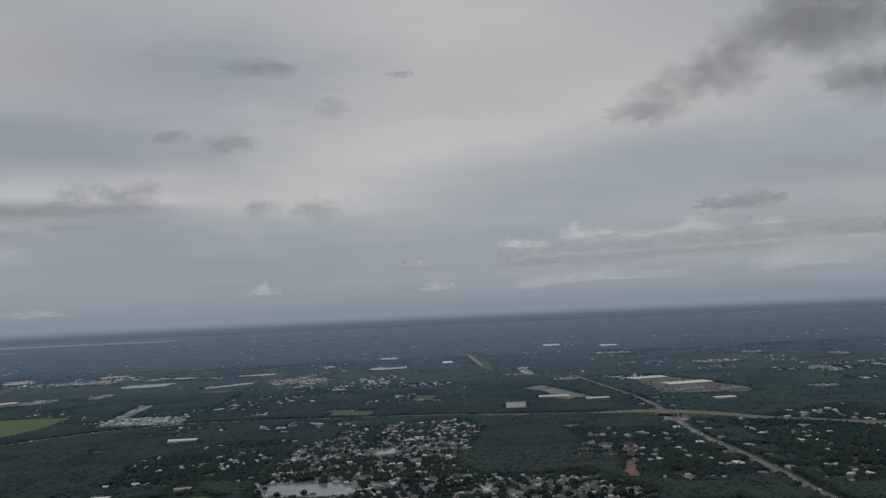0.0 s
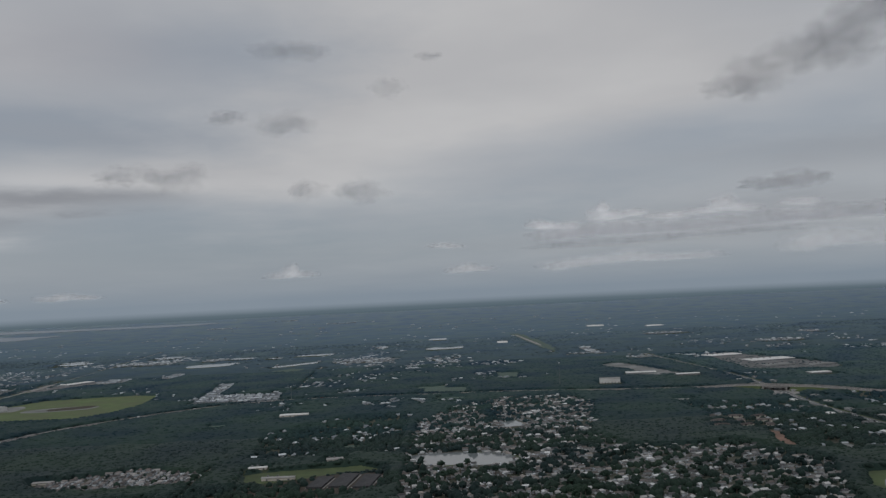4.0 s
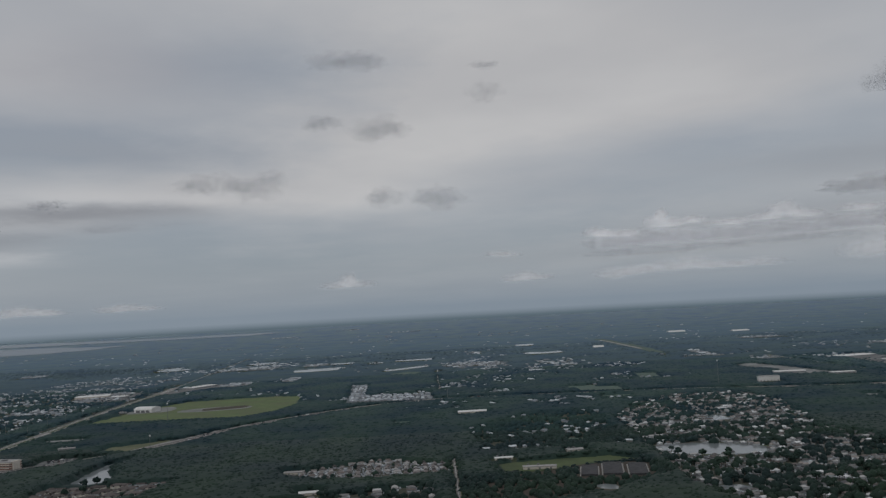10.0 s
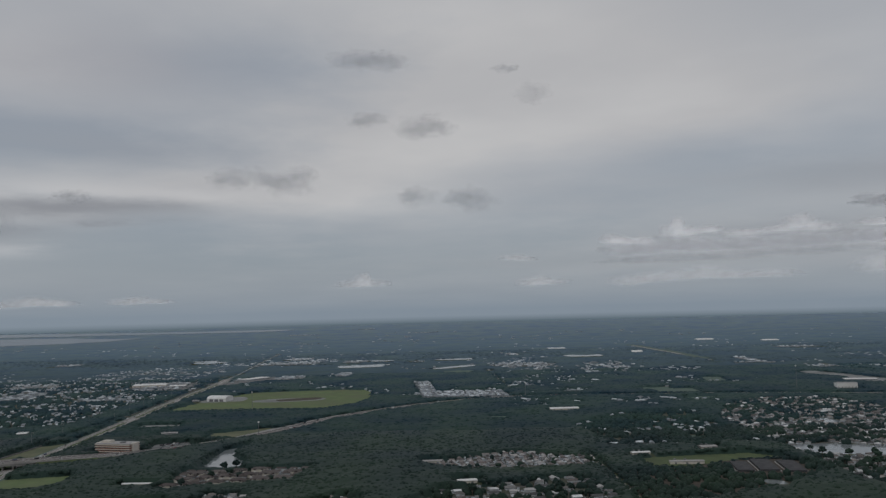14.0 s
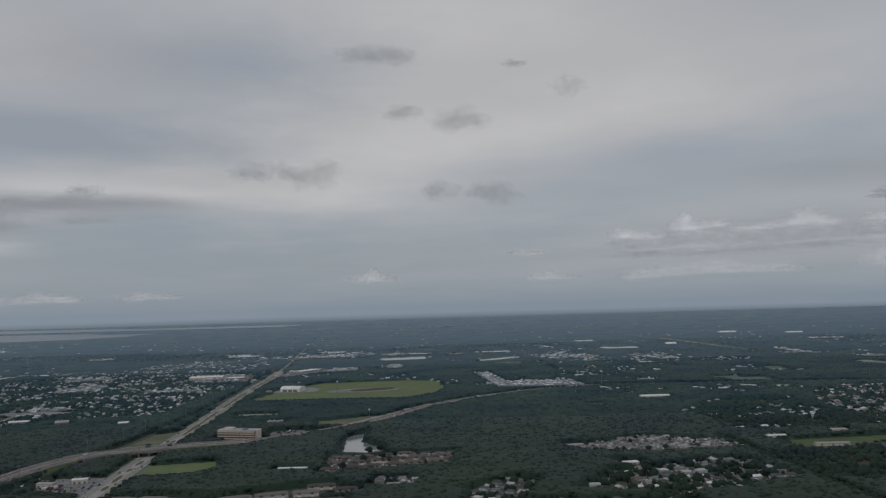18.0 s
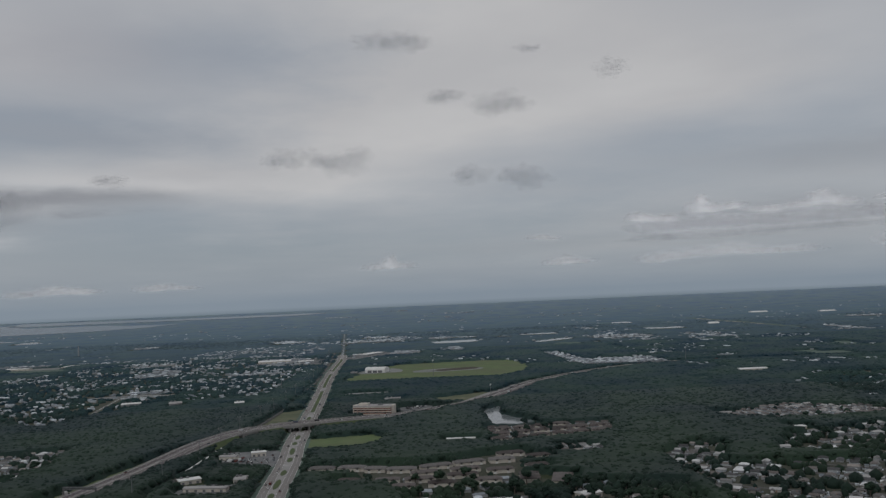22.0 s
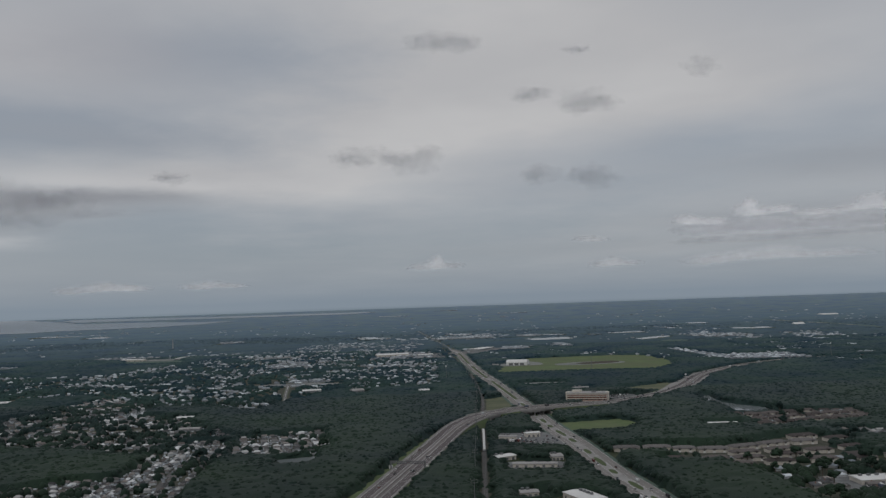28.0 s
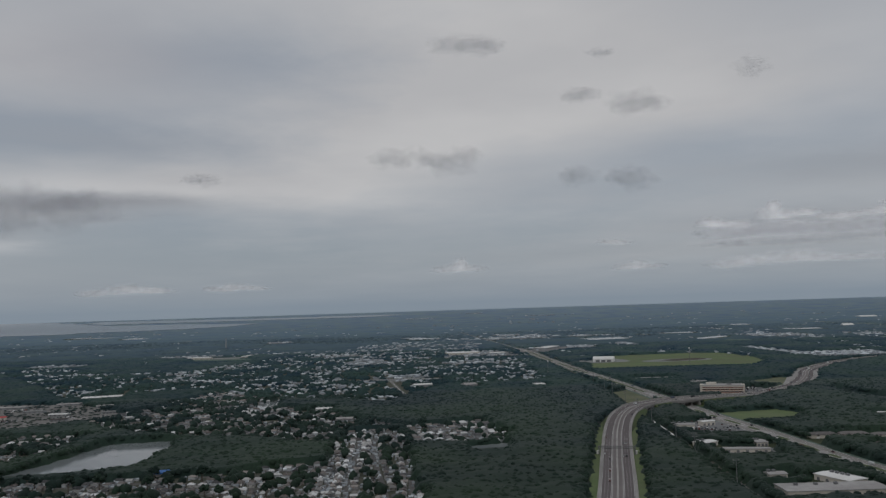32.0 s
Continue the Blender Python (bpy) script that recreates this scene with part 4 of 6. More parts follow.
strip("ballast", RAILWAY, -1.5, 1.5, 0.35, M_LANE, ob, "dark grey stone ballast", thick=0.3)
for a in (-0.42, 0.42):
    strip("rail", RAILWAY, a - 0.06, a + 0.06, 0.50, M_STEEL, ob, thick=0.14)

# ---- houses ----
rng = np.random.default_rng(7)
occupied = set()


def claim(x, y, r):
    for i in range(int((x - r) // 3), int((x + r) // 3) + 1):
        for j in range(int((y - r) // 3), int((y + r) // 3) + 1):
            occupied.add((i, j))


GX, GY, GS = -3400.0, 200.0, 1.5
road_mask = np.full((3100, 2500), 99.0, np.float32)


def stamp(line, w):
    """Marks how far past the road's edge each cell lies, up to 8 m."""
    n = np.maximum(1, (np.linalg.norm(np.diff(line, axis=0), axis=1) / 2.0).astype(int))
    R = int((w + 8) / GS) + 1
    jj, ii = np.meshgrid(np.arange(-R, R + 1), np.arange(-R, R + 1))
    d = (np.hypot(ii, jj) * GS - w).astype(np.float32)
    for k in range(len(line) - 1):
        for t in np.arange(n[k]) / n[k]:
            p = line[k] * (1 - t) + line[k + 1] * t
            i, j = int((p[0] - GX) / GS), int((p[1] - GY) / GS)
            if R <= i < 3100 - R - 1 and R <= j < 2500 - R - 1:
                v = road_mask[i - R:i + R + 1, j - R:j + R + 1]
                np.minimum(v, d, out=v)


for line, w in ROADS:
    stamp(line, w)


def off_road(X, Y):
    i, j = ((np.asarray(X) - GX) / GS).astype(int), ((np.asarray(Y) - GY) / GS).astype(int)
    ok = (i >= 0) & (i < 3100) & (j >= 0) & (j < 2500)
    return np.where(ok, road_mask[np.clip(i, 0, 3099), np.clip(j, 0, 2499)], 99.0)


OPEN_POLYS = [(p, min(q[0] for q in p), max(q[0] for q in p), min(q[1] for q in p), max(q[1] for q in p)) for p in BARE[:len(FIELDS)] + [q[0] for q in PONDS + FAR_LAKES]]


def contains(poly, x, y):
    r, n = False, len(poly)
    for k in range(n):
        (xa, ya), (xb, yb) = poly[k], poly[(k + 1) % n]
        if (ya > y) != (yb > y) and x < (xb - xa) * (y - ya) / (yb - ya) + xa:
            r = not r
    return r


def on_open(x, y, margin=2.0):
    if off_road(x, y) < margin:
        return True
    return any(a <= x <= b and c <= y <= d and contains(p, x, y) for p, a, b, c, d in OPEN_POLYS)


house_spots = []
for hi, (poly, bearing, sp, hs, (hl, hw), trees, style) in enumerate(HOMES):
    P = np.array(poly, float)
    c = P.mean(0)
    a = radians(bearing)
    u, v = np.array([math.cos(a), math.sin(a)]), np.array([-math.sin(a), math.cos(a)])
    q = (P - c) @ np.stack([u, v], 1)
    lo, hi_ = q.min(0), q.max(0)
    if style == 2:
        # loose groups of houses in the woods, without a street plan
        for _ in range(int((hi_[0] - lo[0]) * (hi_[1] - lo[1]) / (sp * hs) * 1.5)):
            p = c + rng.uniform(lo[0], hi_[0]) * u + rng.uniform(lo[1], hi_[1]) * v
            if not contains(poly, *p) or on_open(*p) or noise.noise((p[0] * 0.02, p[1] * 0.014, 5.0)) < -0.08 or (int(p[0] // 3), int(p[1] // 3)) in occupied:
                continue
            house_spots.append((p[0], p[1], a + rng.choice([0, 1.57]) + rng.normal(0, 0.2), hl * rng.uniform(0.7, 1.5), hw * rng.uniform(0.8, 1.2), style))
            for q in range(1 + int(p[1] / 330)):
                claim(p[0], p[1] - 3.0 * q, hw * 0.6)
        continue
    SV, SF = [], []
    for r in np.arange(lo[1] + sp * 0.4, hi_[1], sp):
        ts = np.arange(lo[0], hi_[0], 6.0)
        wob = 2.5 * np.sin(ts * 0.021 + r)
        pts = c + ts[:, None] * u + (r + wob)[:, None] * v
        ok = inside(poly, pts[:, 0], pts[:, 1])
        for k in range(len(ts) - 1):
            if ok[k] and ok[k + 1] and not on_open(*pts[k], -3):
                i = len(SV)
                w = 1.5
                SV += [(*(pts[k] - v * w), 0.15), (*(pts[k] + v * w), 0.15), (*(pts[k + 1] + v * w), 0.15), (*(pts[k + 1] - v * w), 0.15)]
                SF.append((i + 3, i + 2, i + 1, i))
                claim(*pts[k], 1.4)
        for side in (-1, 1):
            for t in np.arange(lo[0], hi_[0], hs):
                if rng.random() < (0.10 if style == 1 else 0.28 if style == 4 else 0.45 if trees > 0.5 else 0.26):
                    continue
                t2 = t + rng.uniform(-1, 1)
                off = side * (sp * 0.27 + rng.uniform(-0.6, 0.6))
                p = c + t2 * u + (r + off + 2.5 * math.sin(t2 * 0.021 + r)) * v
                if style == 4:
                    p = p + rng.normal(0, 1.3, 2)
                if not contains(poly, *p) or on_open(*p):
                    continue
                house_spots.append((p[0], p[1], a + (math.pi / 2 if rng.random() < (0.75 if style in (1, 4) else 0.25) else 0) + (math.pi if side > 0 else 0) + rng.normal(0, 0.04),
                                    hl * rng.uniform(0.85, 1.2), hw * rng.uniform(0.9, 1.15), style))
                claim(p[0], p[1], hw * 0.6)
    if SV:
        tagged(new("street", mesh_np("street", SV, SF, M_LANE)), "narrow grey residential streets", "street", kind="structure")

house_spots.sort(key=lambda h: h[1])


def house_variant(k):
    """A single-storey house: walls, hipped or gabled roof, garage wing, door, windows, chimney. Unit: 9 by 6.5 m."""
    h = thing("house", "", "house", "houses of the suburbs")
    x, y, e = 4.5, 3.25, 1.45
    wall = part("wall", bm_of(box, -x, -y, 0, x, y, e), M_WALL, h)
    roof = part("roof", bm_of(hip_roof, -x, -y, x, y, e, (0.9, 0.75, 1.0, 0.7)[k], (3.2, 0.0, 2.6, 0.0)[k]), M_ROOF, h)
    bm = bmesh.new()
    sx = (1.2, -3.6, 0.8, -2.0)[k]
    box(bm, sx, -y - 2.4, 0, sx + 3.0, -y + 0.0, e - 0.15)
    part("garage", bm, M_WALL, h)
    bm = bmesh.new()
    hip_roof(bm, -y - 2.4, -sx - 3.0, -y + 1.2, -sx, e - 0.1, 0.6, 0.6 if k % 2 == 0 else 0.0, 0.3)
    bmesh.ops.rotate(bm, verts=bm.verts, matrix=Matrix.Rotation(radians(90), 3, "Z"))
    part("garage_roof", bm, M_ROOF, h)
    part("garage_door", bm_of(box, sx + 0.4, -y - 2.44, 0, sx + 2.6, -y - 2.4, 1.05), M_WHITE, h, "white garage door")
    part("drive", bm_of(box, sx + 0.2, -y - 5.2, 0.05, sx + 2.8, -y - 2.42, 0.2), M_CONCRETE, h, "pale concrete drive")
    dx = sx + (-1.4 if sx > -1 else 4.2)
    part("door", bm_of(box, dx, -y - 0.05, 0, dx + 0.6, -y, 1.1), M_BRICK, h, "dark front door")
    for wx in (-3.4, 2.4):
        part("window", bm_of(box, wx, y, 0.5, wx + 1.1, y + 0.04, 1.1), M_GLASS, h, "dark window pane")
    if k in (0, 2):
        part("chimney", bm_of(box, -2.2, 0.7, e + 0.3, -1.6, 1.3, e + 1.2), M_BRICK, roof)
    return h


variants = [house_variant(k) for k in range(4)]
N_NEAR = 290
LABELS = ["single-storey house with a shingle roof among trees", "low house with a weathered roof and garage", "suburban house with a pale shingle roof", "small gabled house beside a street"]
for k, (x, y, r, hl, hw, st) in enumerate(house_spots[:N_NEAR]):
    vk = int(rng.integers(4))
    m = pose(x, y, 0.05, 0, 0, math.degrees(r))
    h = copy_thing(variants[vk], m)
    h.scale = (hl / 9.6, hw / 6.8, rng.uniform(0.95, 1.15))
    tagged(h, LABELS[vk])
for h in variants:
    for o in (*h.children_recursive, h):
        bpy.data.objects.remove(o)


def house_template(hip):
    bm = bmesh.new()
    box(bm, -0.5, -0.5, 0, 0.5, 0.5, 1.4)
    hip_roof(bm, -0.5, -0.5, 0.5, 0.5, 1.4, 0.85, hip, 0.05, 0.1)
    bm.faces.ensure_lookup_table()
    for f in list(bm.faces)[6:]:
        f.material_index = 1
    bmesh.ops.triangulate(bm, faces=bm.faces)
    bm.verts.index_update()
    V = np.array([v.co for v in bm.verts])
    F = np.array([[v.index for v in f.verts] for f in bm.faces])
    mi = np.array([f.material_index for f in bm.faces])
    bm.free()
    return V, F, mi


H_TEMPLATES = [house_template(0.0), house_template(0.3)]


def house_mass(name, spots, roof_mat, words):
    spots = np.array([(s[0], s[1], s[2], s[3], s[4]) for s in spots])
    for j, (V, F, mi) in enumerate(H_TEMPLATES):
        S = spots[j::2]
        if not len(S):
            continue
        VV, FF = scatter(V, F, np.c_[S[:, :2], 0.05 + rise(S[:, 1])], np.c_[S[:, 3:5], rng.uniform(0.9, 1.25, len(S))], S[:, 2])
        tagged(new(name, mesh_np(name, VV, FF, [M_WALL_I, roof_mat], np.tile(mi, len(S)))), words, "houses", kind="stuff")


rest = house_spots[N_NEAR:]
house_mass("houses", [h for h in rest if h[5] == 0], M_ROOF_I, "shingle-roofed houses crowded along the streets")
house_mass("mobile_homes", [h for h in rest if h[5] == 1], M_ROOF_PINK, "close rows of pinkish roofed small homes")
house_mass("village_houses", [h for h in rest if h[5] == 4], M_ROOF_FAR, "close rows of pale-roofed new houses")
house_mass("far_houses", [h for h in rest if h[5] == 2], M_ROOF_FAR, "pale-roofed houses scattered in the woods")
house_mass("villas", [h for h in rest if h[5] == 3], M_ROOF_BROWN, "brown-roofed villas beside the pond")

# scattered roofs in the far country, in clusters: middle, half width, half depth, how many
spots = []
NORTH_TOWNS = [(-890, 4290, 90, 30, 16), (-610, 3970, 95, 25, 20), (-1180, 3960, 90, 40, 18), (-820, 2150, 75, 130, 80), (-670, 1935, 60, 30, 16), (-720, 1655, 95, 26, 18), (-950, 2050, 90, 120, 70)]
EAST_TOWNS = [(-130, 1740, 50, 130, 70), (-30, 1640, 60, 40, 30), (180, 1770, 60, 30, 22), (345, 1610, 70, 40, 36), (720, 1600, 90, 60, 46), (830, 1690, 80, 60, 36), (740, 1900, 60, 150, 36), (700, 1390, 40, 40, 18)]
MID_TOWNS = [(-200, 1640, 90, 60, 30), (-60, 1390, 70, 60, 26), (-180, 1120, 80, 50, 26), (-340, 1130, 50, 60, 26), (-340, 1400, 40, 90, 30), (-250, 1500, 60, 60, 20), (-1340, 1690, 100, 40, 30), (-1215, 1582, 60, 40, 22),
             (560, 1750, 60, 50, 22), (480, 1950, 70, 80, 26)]
for cx, cy, ca, cb, n in NORTH_TOWNS + EAST_TOWNS + MID_TOWNS:
    turn = rng.uniform(0, 3.14)
    while n > 0:
        x, y = cx + ca * rng.normal(0, 0.55), cy + cb * rng.normal(0, 0.55)
        n -= 1
        if on_open(x, y) or y > 4700:
            continue
        sc = 0.85 + max(0.0, y - 1500) / 2600
        spots.append((x, y, turn + rng.choice([0, 1.57]) + rng.normal(0, 0.1), (rng.uniform(12, 20) if rng.random() < 0.1 else rng.uniform(4.5, 8)) * sc, rng.uniform(3.6, 5.6) * sc, 2))
made = 0
while made < 700:
    y = 1250 + 2600 * rng.random() ** 1.6
    x = rng.uniform(-1000 - 0.56 * y, 0.56 * y)
    n = noise.noise((x * 0.0042, y * 0.0026, 3.3)) + 0.5 * noise.noise((x * 0.012, y * 0.008, 9.0))
    if n < 0.16 or on_open(x, y):
        continue
    sc = 0.8 + (y - 1250) / 3000
    spots.append((x, y, rng.uniform(0, 3.14), rng.uniform(4.5, 8.5) * sc, rng.uniform(4, 5.5) * sc, 2))
    made += 1
for ex, ey, ea, eb in FAR_YARDS + FAR_CLEARINGS[:9]:
    for _ in range(int(8 + ea * eb / 90)):
        q, w = rng.uniform(0, 6.28), math.sqrt(rng.random())
        spots.append((ex + 0.9 * w * ea * math.cos(q), ey + 0.9 * w * eb * math.sin(q), rng.choice([0, 1.57]) + rng.normal(0, 0.1), rng.uniform(5, 11), rng.uniform(3.5, 6), 2))
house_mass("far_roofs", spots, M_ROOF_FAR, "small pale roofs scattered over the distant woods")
for sx, sy, _, sl, *_ in spots:
    for q in range(int(sy / 300)):
        claim(sx, sy - 5.0 * q, min(sl * 0.4, 9))

# sheds, parked cars and other pale clutter in the yards
V, F, mi = H_TEMPLATES[0]
S = []
for x, y, r, hl, hw, st in house_spots:
    if y < 1000 and st in (0, 1, 3):
        for _ in range(int(rng.integers(2, 5))):
            a = rng.uniform(0, 6.28)
            d = rng.uniform(3.6, 6.0)
            p = (x + d * math.cos(a), y + d * math.sin(a))
            if not on_open(*p, 0.5):
                S.append((*p, r + rng.choice([0, 1.57]), rng.uniform(0.9, 2.4), rng.uniform(0.8, 1.4), rng.uniform(0.3, 0.75)))
S = np.array(S)
VV, FF = scatter(V, F, np.c_[S[:, :2], np.full(len(S), 0.05)], S[:, 3:6], S[:, 2])
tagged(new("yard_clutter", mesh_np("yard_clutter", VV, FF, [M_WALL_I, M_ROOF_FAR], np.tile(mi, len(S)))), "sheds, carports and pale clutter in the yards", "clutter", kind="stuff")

# ---- trees ----
def crown_template(sub, seed, cut):
    r = random.Random(seed)
    bm = bmesh.new()
    bmesh.ops.create_icosphere(bm, subdivisions=sub, radius=1.0)
    for v in bm.verts:
        n = v.co.normalized()
        v.co = n * (1 + 0.34 * noise.noise(n * 2.1 + Vector((seed, 0, 0))) + r.uniform(-0.17, 0.17))
    bmesh.ops.delete(bm, geom=[f for f in bm.faces if f.calc_center_median().z < cut], context="FACES")
    bm.verts.index_update()
    V = np.array([v.co for v in bm.verts])
    F = np.array([[v.index for v in f.verts] for f in bm.faces])
    bm.free()
    return V, F


FINE = [crown_template(2, k, -0.45) for k in range(6)]
COARSE = [crown_template(1, 20 + k, -0.35) for k in range(5)]


def wander(X, Y, f, seed):
    """Smooth unevenness between about -1 and 1."""
    ph = np.random.default_rng(seed).uniform(0, 6.28, (6, 3))
    r = np.zeros(np.shape(X))
    for k, (a, b, c) in enumerate(ph):
        g = f * (0.6 + 0.35 * k)
        r += np.sin(X * g * math.cos(a) + Y * g * math.sin(a) + b + 1.7 * np.sin(Y * g * 0.7 * math.cos(c) - X * g * 0.5 + c)) / (1 + 0.3 * k)
    return r / 2.6


def woods(name, y0, y1, step, radius, templates, mat, words, tall=1.0, flat=0.8, share=1.0, thin=1.0, garden=1.18):
    gx, gy = np.meshgrid(np.arange(-1100 - 0.57 * y1, 0.57 * y1 + 60, step), np.arange(y0, y1, step))
    X = (gx + rng.uniform(-0.45, 0.45, gx.shape) * step).ravel()
    Y = (gy + rng.uniform(-0.45, 0.45, gy.shape) * step).ravel()
    keep = (X > -1080 - 0.57 * Y) & (X < 0.57 * Y + 60)
    X, Y = X[keep], Y[keep]
    keep = np.ones(len(X), bool)
    small = np.zeros(len(X), bool)
    d = rng.random(len(X))
    for p in BARE:
        keep &= ~inside(p, X, Y) | ((p in (LOTS[0][0], LOTS[2][0], LOTS[3][0])) & (d < 0.18))
    for p in PONDS:
        for f in (0.012, 0.028, 0.045):
            keep &= ~inside(p[0], X, Y + f * Y) | (d < (0.0, 0.1, 0.45)[int(f * 60)])
    keep &= off_road(X, Y) > radius * 0.5
    inner = rng.random(len(X)) < thin
    if thin < 1.0:
        # more single crowns stand along the edges of clearings and roads
        edge = off_road(X, Y) < radius * 3.0
        for p in BARE:
            a = np.array(p)
            q = (X > a[:, 0].min() - 8) & (X < a[:, 0].max() + 8) & (Y > a[:, 1].min() - 8) & (Y < a[:, 1].max() + 8) & ~edge
            if q.any():
                x, y, hit = X[q], Y[q], np.zeros(int(q.sum()), bool)
                for dx, dy in ((6, 0), (-6, 0), (0, 6), (0, -6)):
                    hit |= inside(p, x + dx, y + dy)
                edge[q] = hit
        inner |= edge & (d < 0.8)
    for h in HOMES:
        q = inside(h[0], X, Y)
        keep &= ~q | (d < h[5] * share * (0.55 + 0.45 * (wander(X, Y, 0.05, 4) > -0.2)))
        small |= q
    q = inside(TOWN, X, Y)
    keep &= ~q | (d < 0.16)
    small |= q
    q = inside(ORCHARD, X, Y)
    keep &= ~q | (d < 0.35)
    small |= q
    occ = np.array([(int(x // 3), int(y // 3)) in occupied for x, y in zip(X, Y)])
    keep &= ~occ
    # natural glades
    keep &= (wander(X, Y, 0.021, 11) < 1.05) | (d < 0.5)
    keep &= small | inner
    X, Y, small = X[keep], Y[keep], small[keep]
    n = len(X)
    r = radius * rng.uniform(0.55, 1.42, n) * np.where(small, garden, 1.0)
    hgt = (4.7 + 1.0 * wander(X, Y, 0.05, 5) + 0.7 * wander(X, Y, 0.014, 6) + 0.55 * wander(X, Y, 0.13, 8) + rng.uniform(-0.4, 0.5, n)) * tall * np.where(small, 0.80, 1.0)
    # trees on the camera side of clearings and water kept low so these stay visible
    for p in BARE:
        for f in (0.25, 0.5, 0.8, 1.1):
            hgt = np.where(inside(p, X, Y + f * 4.5 * Y / 125.0), np.minimum(hgt, 0.9 + 2.4 * f), hgt)
    r = np.minimum(r, hgt * 0.9 + radius * 0.3)
    zs = np.minimum(r * rng.uniform(0.9, 1.35, n), hgt * np.where(small, 0.9, flat))
    rot = rng.uniform(0, 6.28, n)
    kind = rng.integers(len(templates), size=n)
    VS, FS, off = [], [], 0
    for k, (V, F) in enumerate(templates):
        m = kind == k
        VV, FF = scatter(V, F, np.c_[X[m], Y[m], rise(Y[m]) + np.maximum(hgt[m] - zs[m], zs[m] * 0.35)], np.c_[r[m], r[m] * rng.uniform(0.85, 1.15, m.sum()), zs[m]], rot[m])
        VS.append(VV)
        FS.append(FF + off)
        off += len(VV)
    tagged(new(name, mesh_np(name, np.concatenate(VS), np.concatenate(FS), mat, smooth=True)), words, "woods", kind="stuff")
    return n


def canopy():
    """The closed roof of the distant woods: one gently swelling sheet, down to the ground in clearings, on roads and before houses."""
    xs, ys = np.arange(-2900, 2000, 11.0), np.concatenate([np.arange(1600, 2400, 11.0), np.arange(2400, 3230, 18.0)])
    X, Y = np.meshgrid(xs, ys)
    shape = X.shape
    X, Y = X.ravel() + rng.uniform(-3, 3, X.size), Y.ravel() + rng.uniform(-3, 3, X.size)
    Z = 2.4 - 1.0 * np.clip((Y - 1650) / 500.0, 0, 1) + 0.5 * wander(X, Y, 0.012, 21) + 0.3 * wander(X, Y, 0.06, 22) + rng.uniform(-0.15, 0.2, X.size)
    for p in BARE:
        q = inside(p, X, Y)
        for f in (0.3, 0.7):
            q = q | inside(p, X, Y + f * 4.5 * Y / 125.0)
        Z = np.where(q, -0.6, Z)
    Z = np.where(off_road(X, Y) < 4.0, -0.6, Z)
    occ = np.array([(int(x // 3), int(y // 3)) in occupied for x, y in zip(X, Y)])
    Z = np.where(occ & (Y < 1900), -0.4, Z)
    Z *= np.clip((Y - 1600) / 60.0, 0.0, 1.0)
    n = shape[1]
    qi, qj = np.meshgrid(np.arange(n - 1), np.arange(shape[0] - 1))
    k = (qj * n + qi).ravel()
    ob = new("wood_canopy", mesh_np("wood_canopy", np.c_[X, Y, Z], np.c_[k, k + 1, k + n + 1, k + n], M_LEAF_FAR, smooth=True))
    tagged(ob, "closed canopy of the distant woods, tinted with haze", "woods", kind="stuff")




def wood_roof(name, y0, y1, cell, mat, words, tall, drop, ruffle):
    """The leafy roof between the crowns of the nearer woods: a rolling sheet, open over clearings, streets, houses and roads."""
    xs, ys = np.arange(-1090 - 0.57 * y1, 0.57 * y1 + 60, cell), np.arange(y0, y1 + cell, cell)
    X, Y = np.meshgrid(xs, ys)
    shape = X.shape
    X, Y = X.ravel() + rng.uniform(-0.3, 0.3, X.size) * cell, Y.ravel() + rng.uniform(-0.3, 0.3, X.size) * cell
    Z = (4.7 + 1.0 * wander(X, Y, 0.05, 5) + 0.7 * wander(X, Y, 0.014, 6) + 0.55 * wander(X, Y, 0.13, 8)) * tall - drop + rng.uniform(-ruffle, ruffle, X.size)
    shut = off_road(X, Y) < 1.6

    def within(p, dy=0.0):
        yy, a = Y + dy, np.array(p)
        r = (X >= a[:, 0].min()) & (X <= a[:, 0].max()) & (yy >= a[:, 1].min()) & (yy <= a[:, 1].max())
        if r.any():
            r[r] = inside(p, X[r], yy[r])
        return r

    for p in BARE:
        for f in (0.25, 0.5, 0.8, 1.1):
            Z = np.where(within(p, f * 4.5 * Y / 125.0), np.minimum(Z, 0.3 + 1.9 * f), Z)
        shut |= within(p)
    for p in [h[0] for h in HOMES] + [TOWN, ORCHARD]:
        shut |= within(p)
    shut |= np.array([(int(x // 3), int(y // 3)) in occupied for x, y in zip(X, Y)])
    Z = np.where(shut, -0.3, Z)
    shut = shut.reshape(shape)
    n = shape[1]
    qi, qj = np.meshgrid(np.arange(n - 1), np.arange(shape[0] - 1))
    clear = ~(shut[:-1, :-1] & shut[1:, :-1] & shut[:-1, 1:] & shut[1:, 1:])
    k = (qj * n + qi)[clear]
    F = np.c_[k, k + 1, k + n + 1, k + n]
    used, inv = np.unique(F, return_inverse=True)
    ob = new(name, mesh_np(name, np.c_[X, Y, Z][used], inv.reshape(-1, 4), mat, smooth=True))
    tagged(ob, words, "woods", kind="stuff")


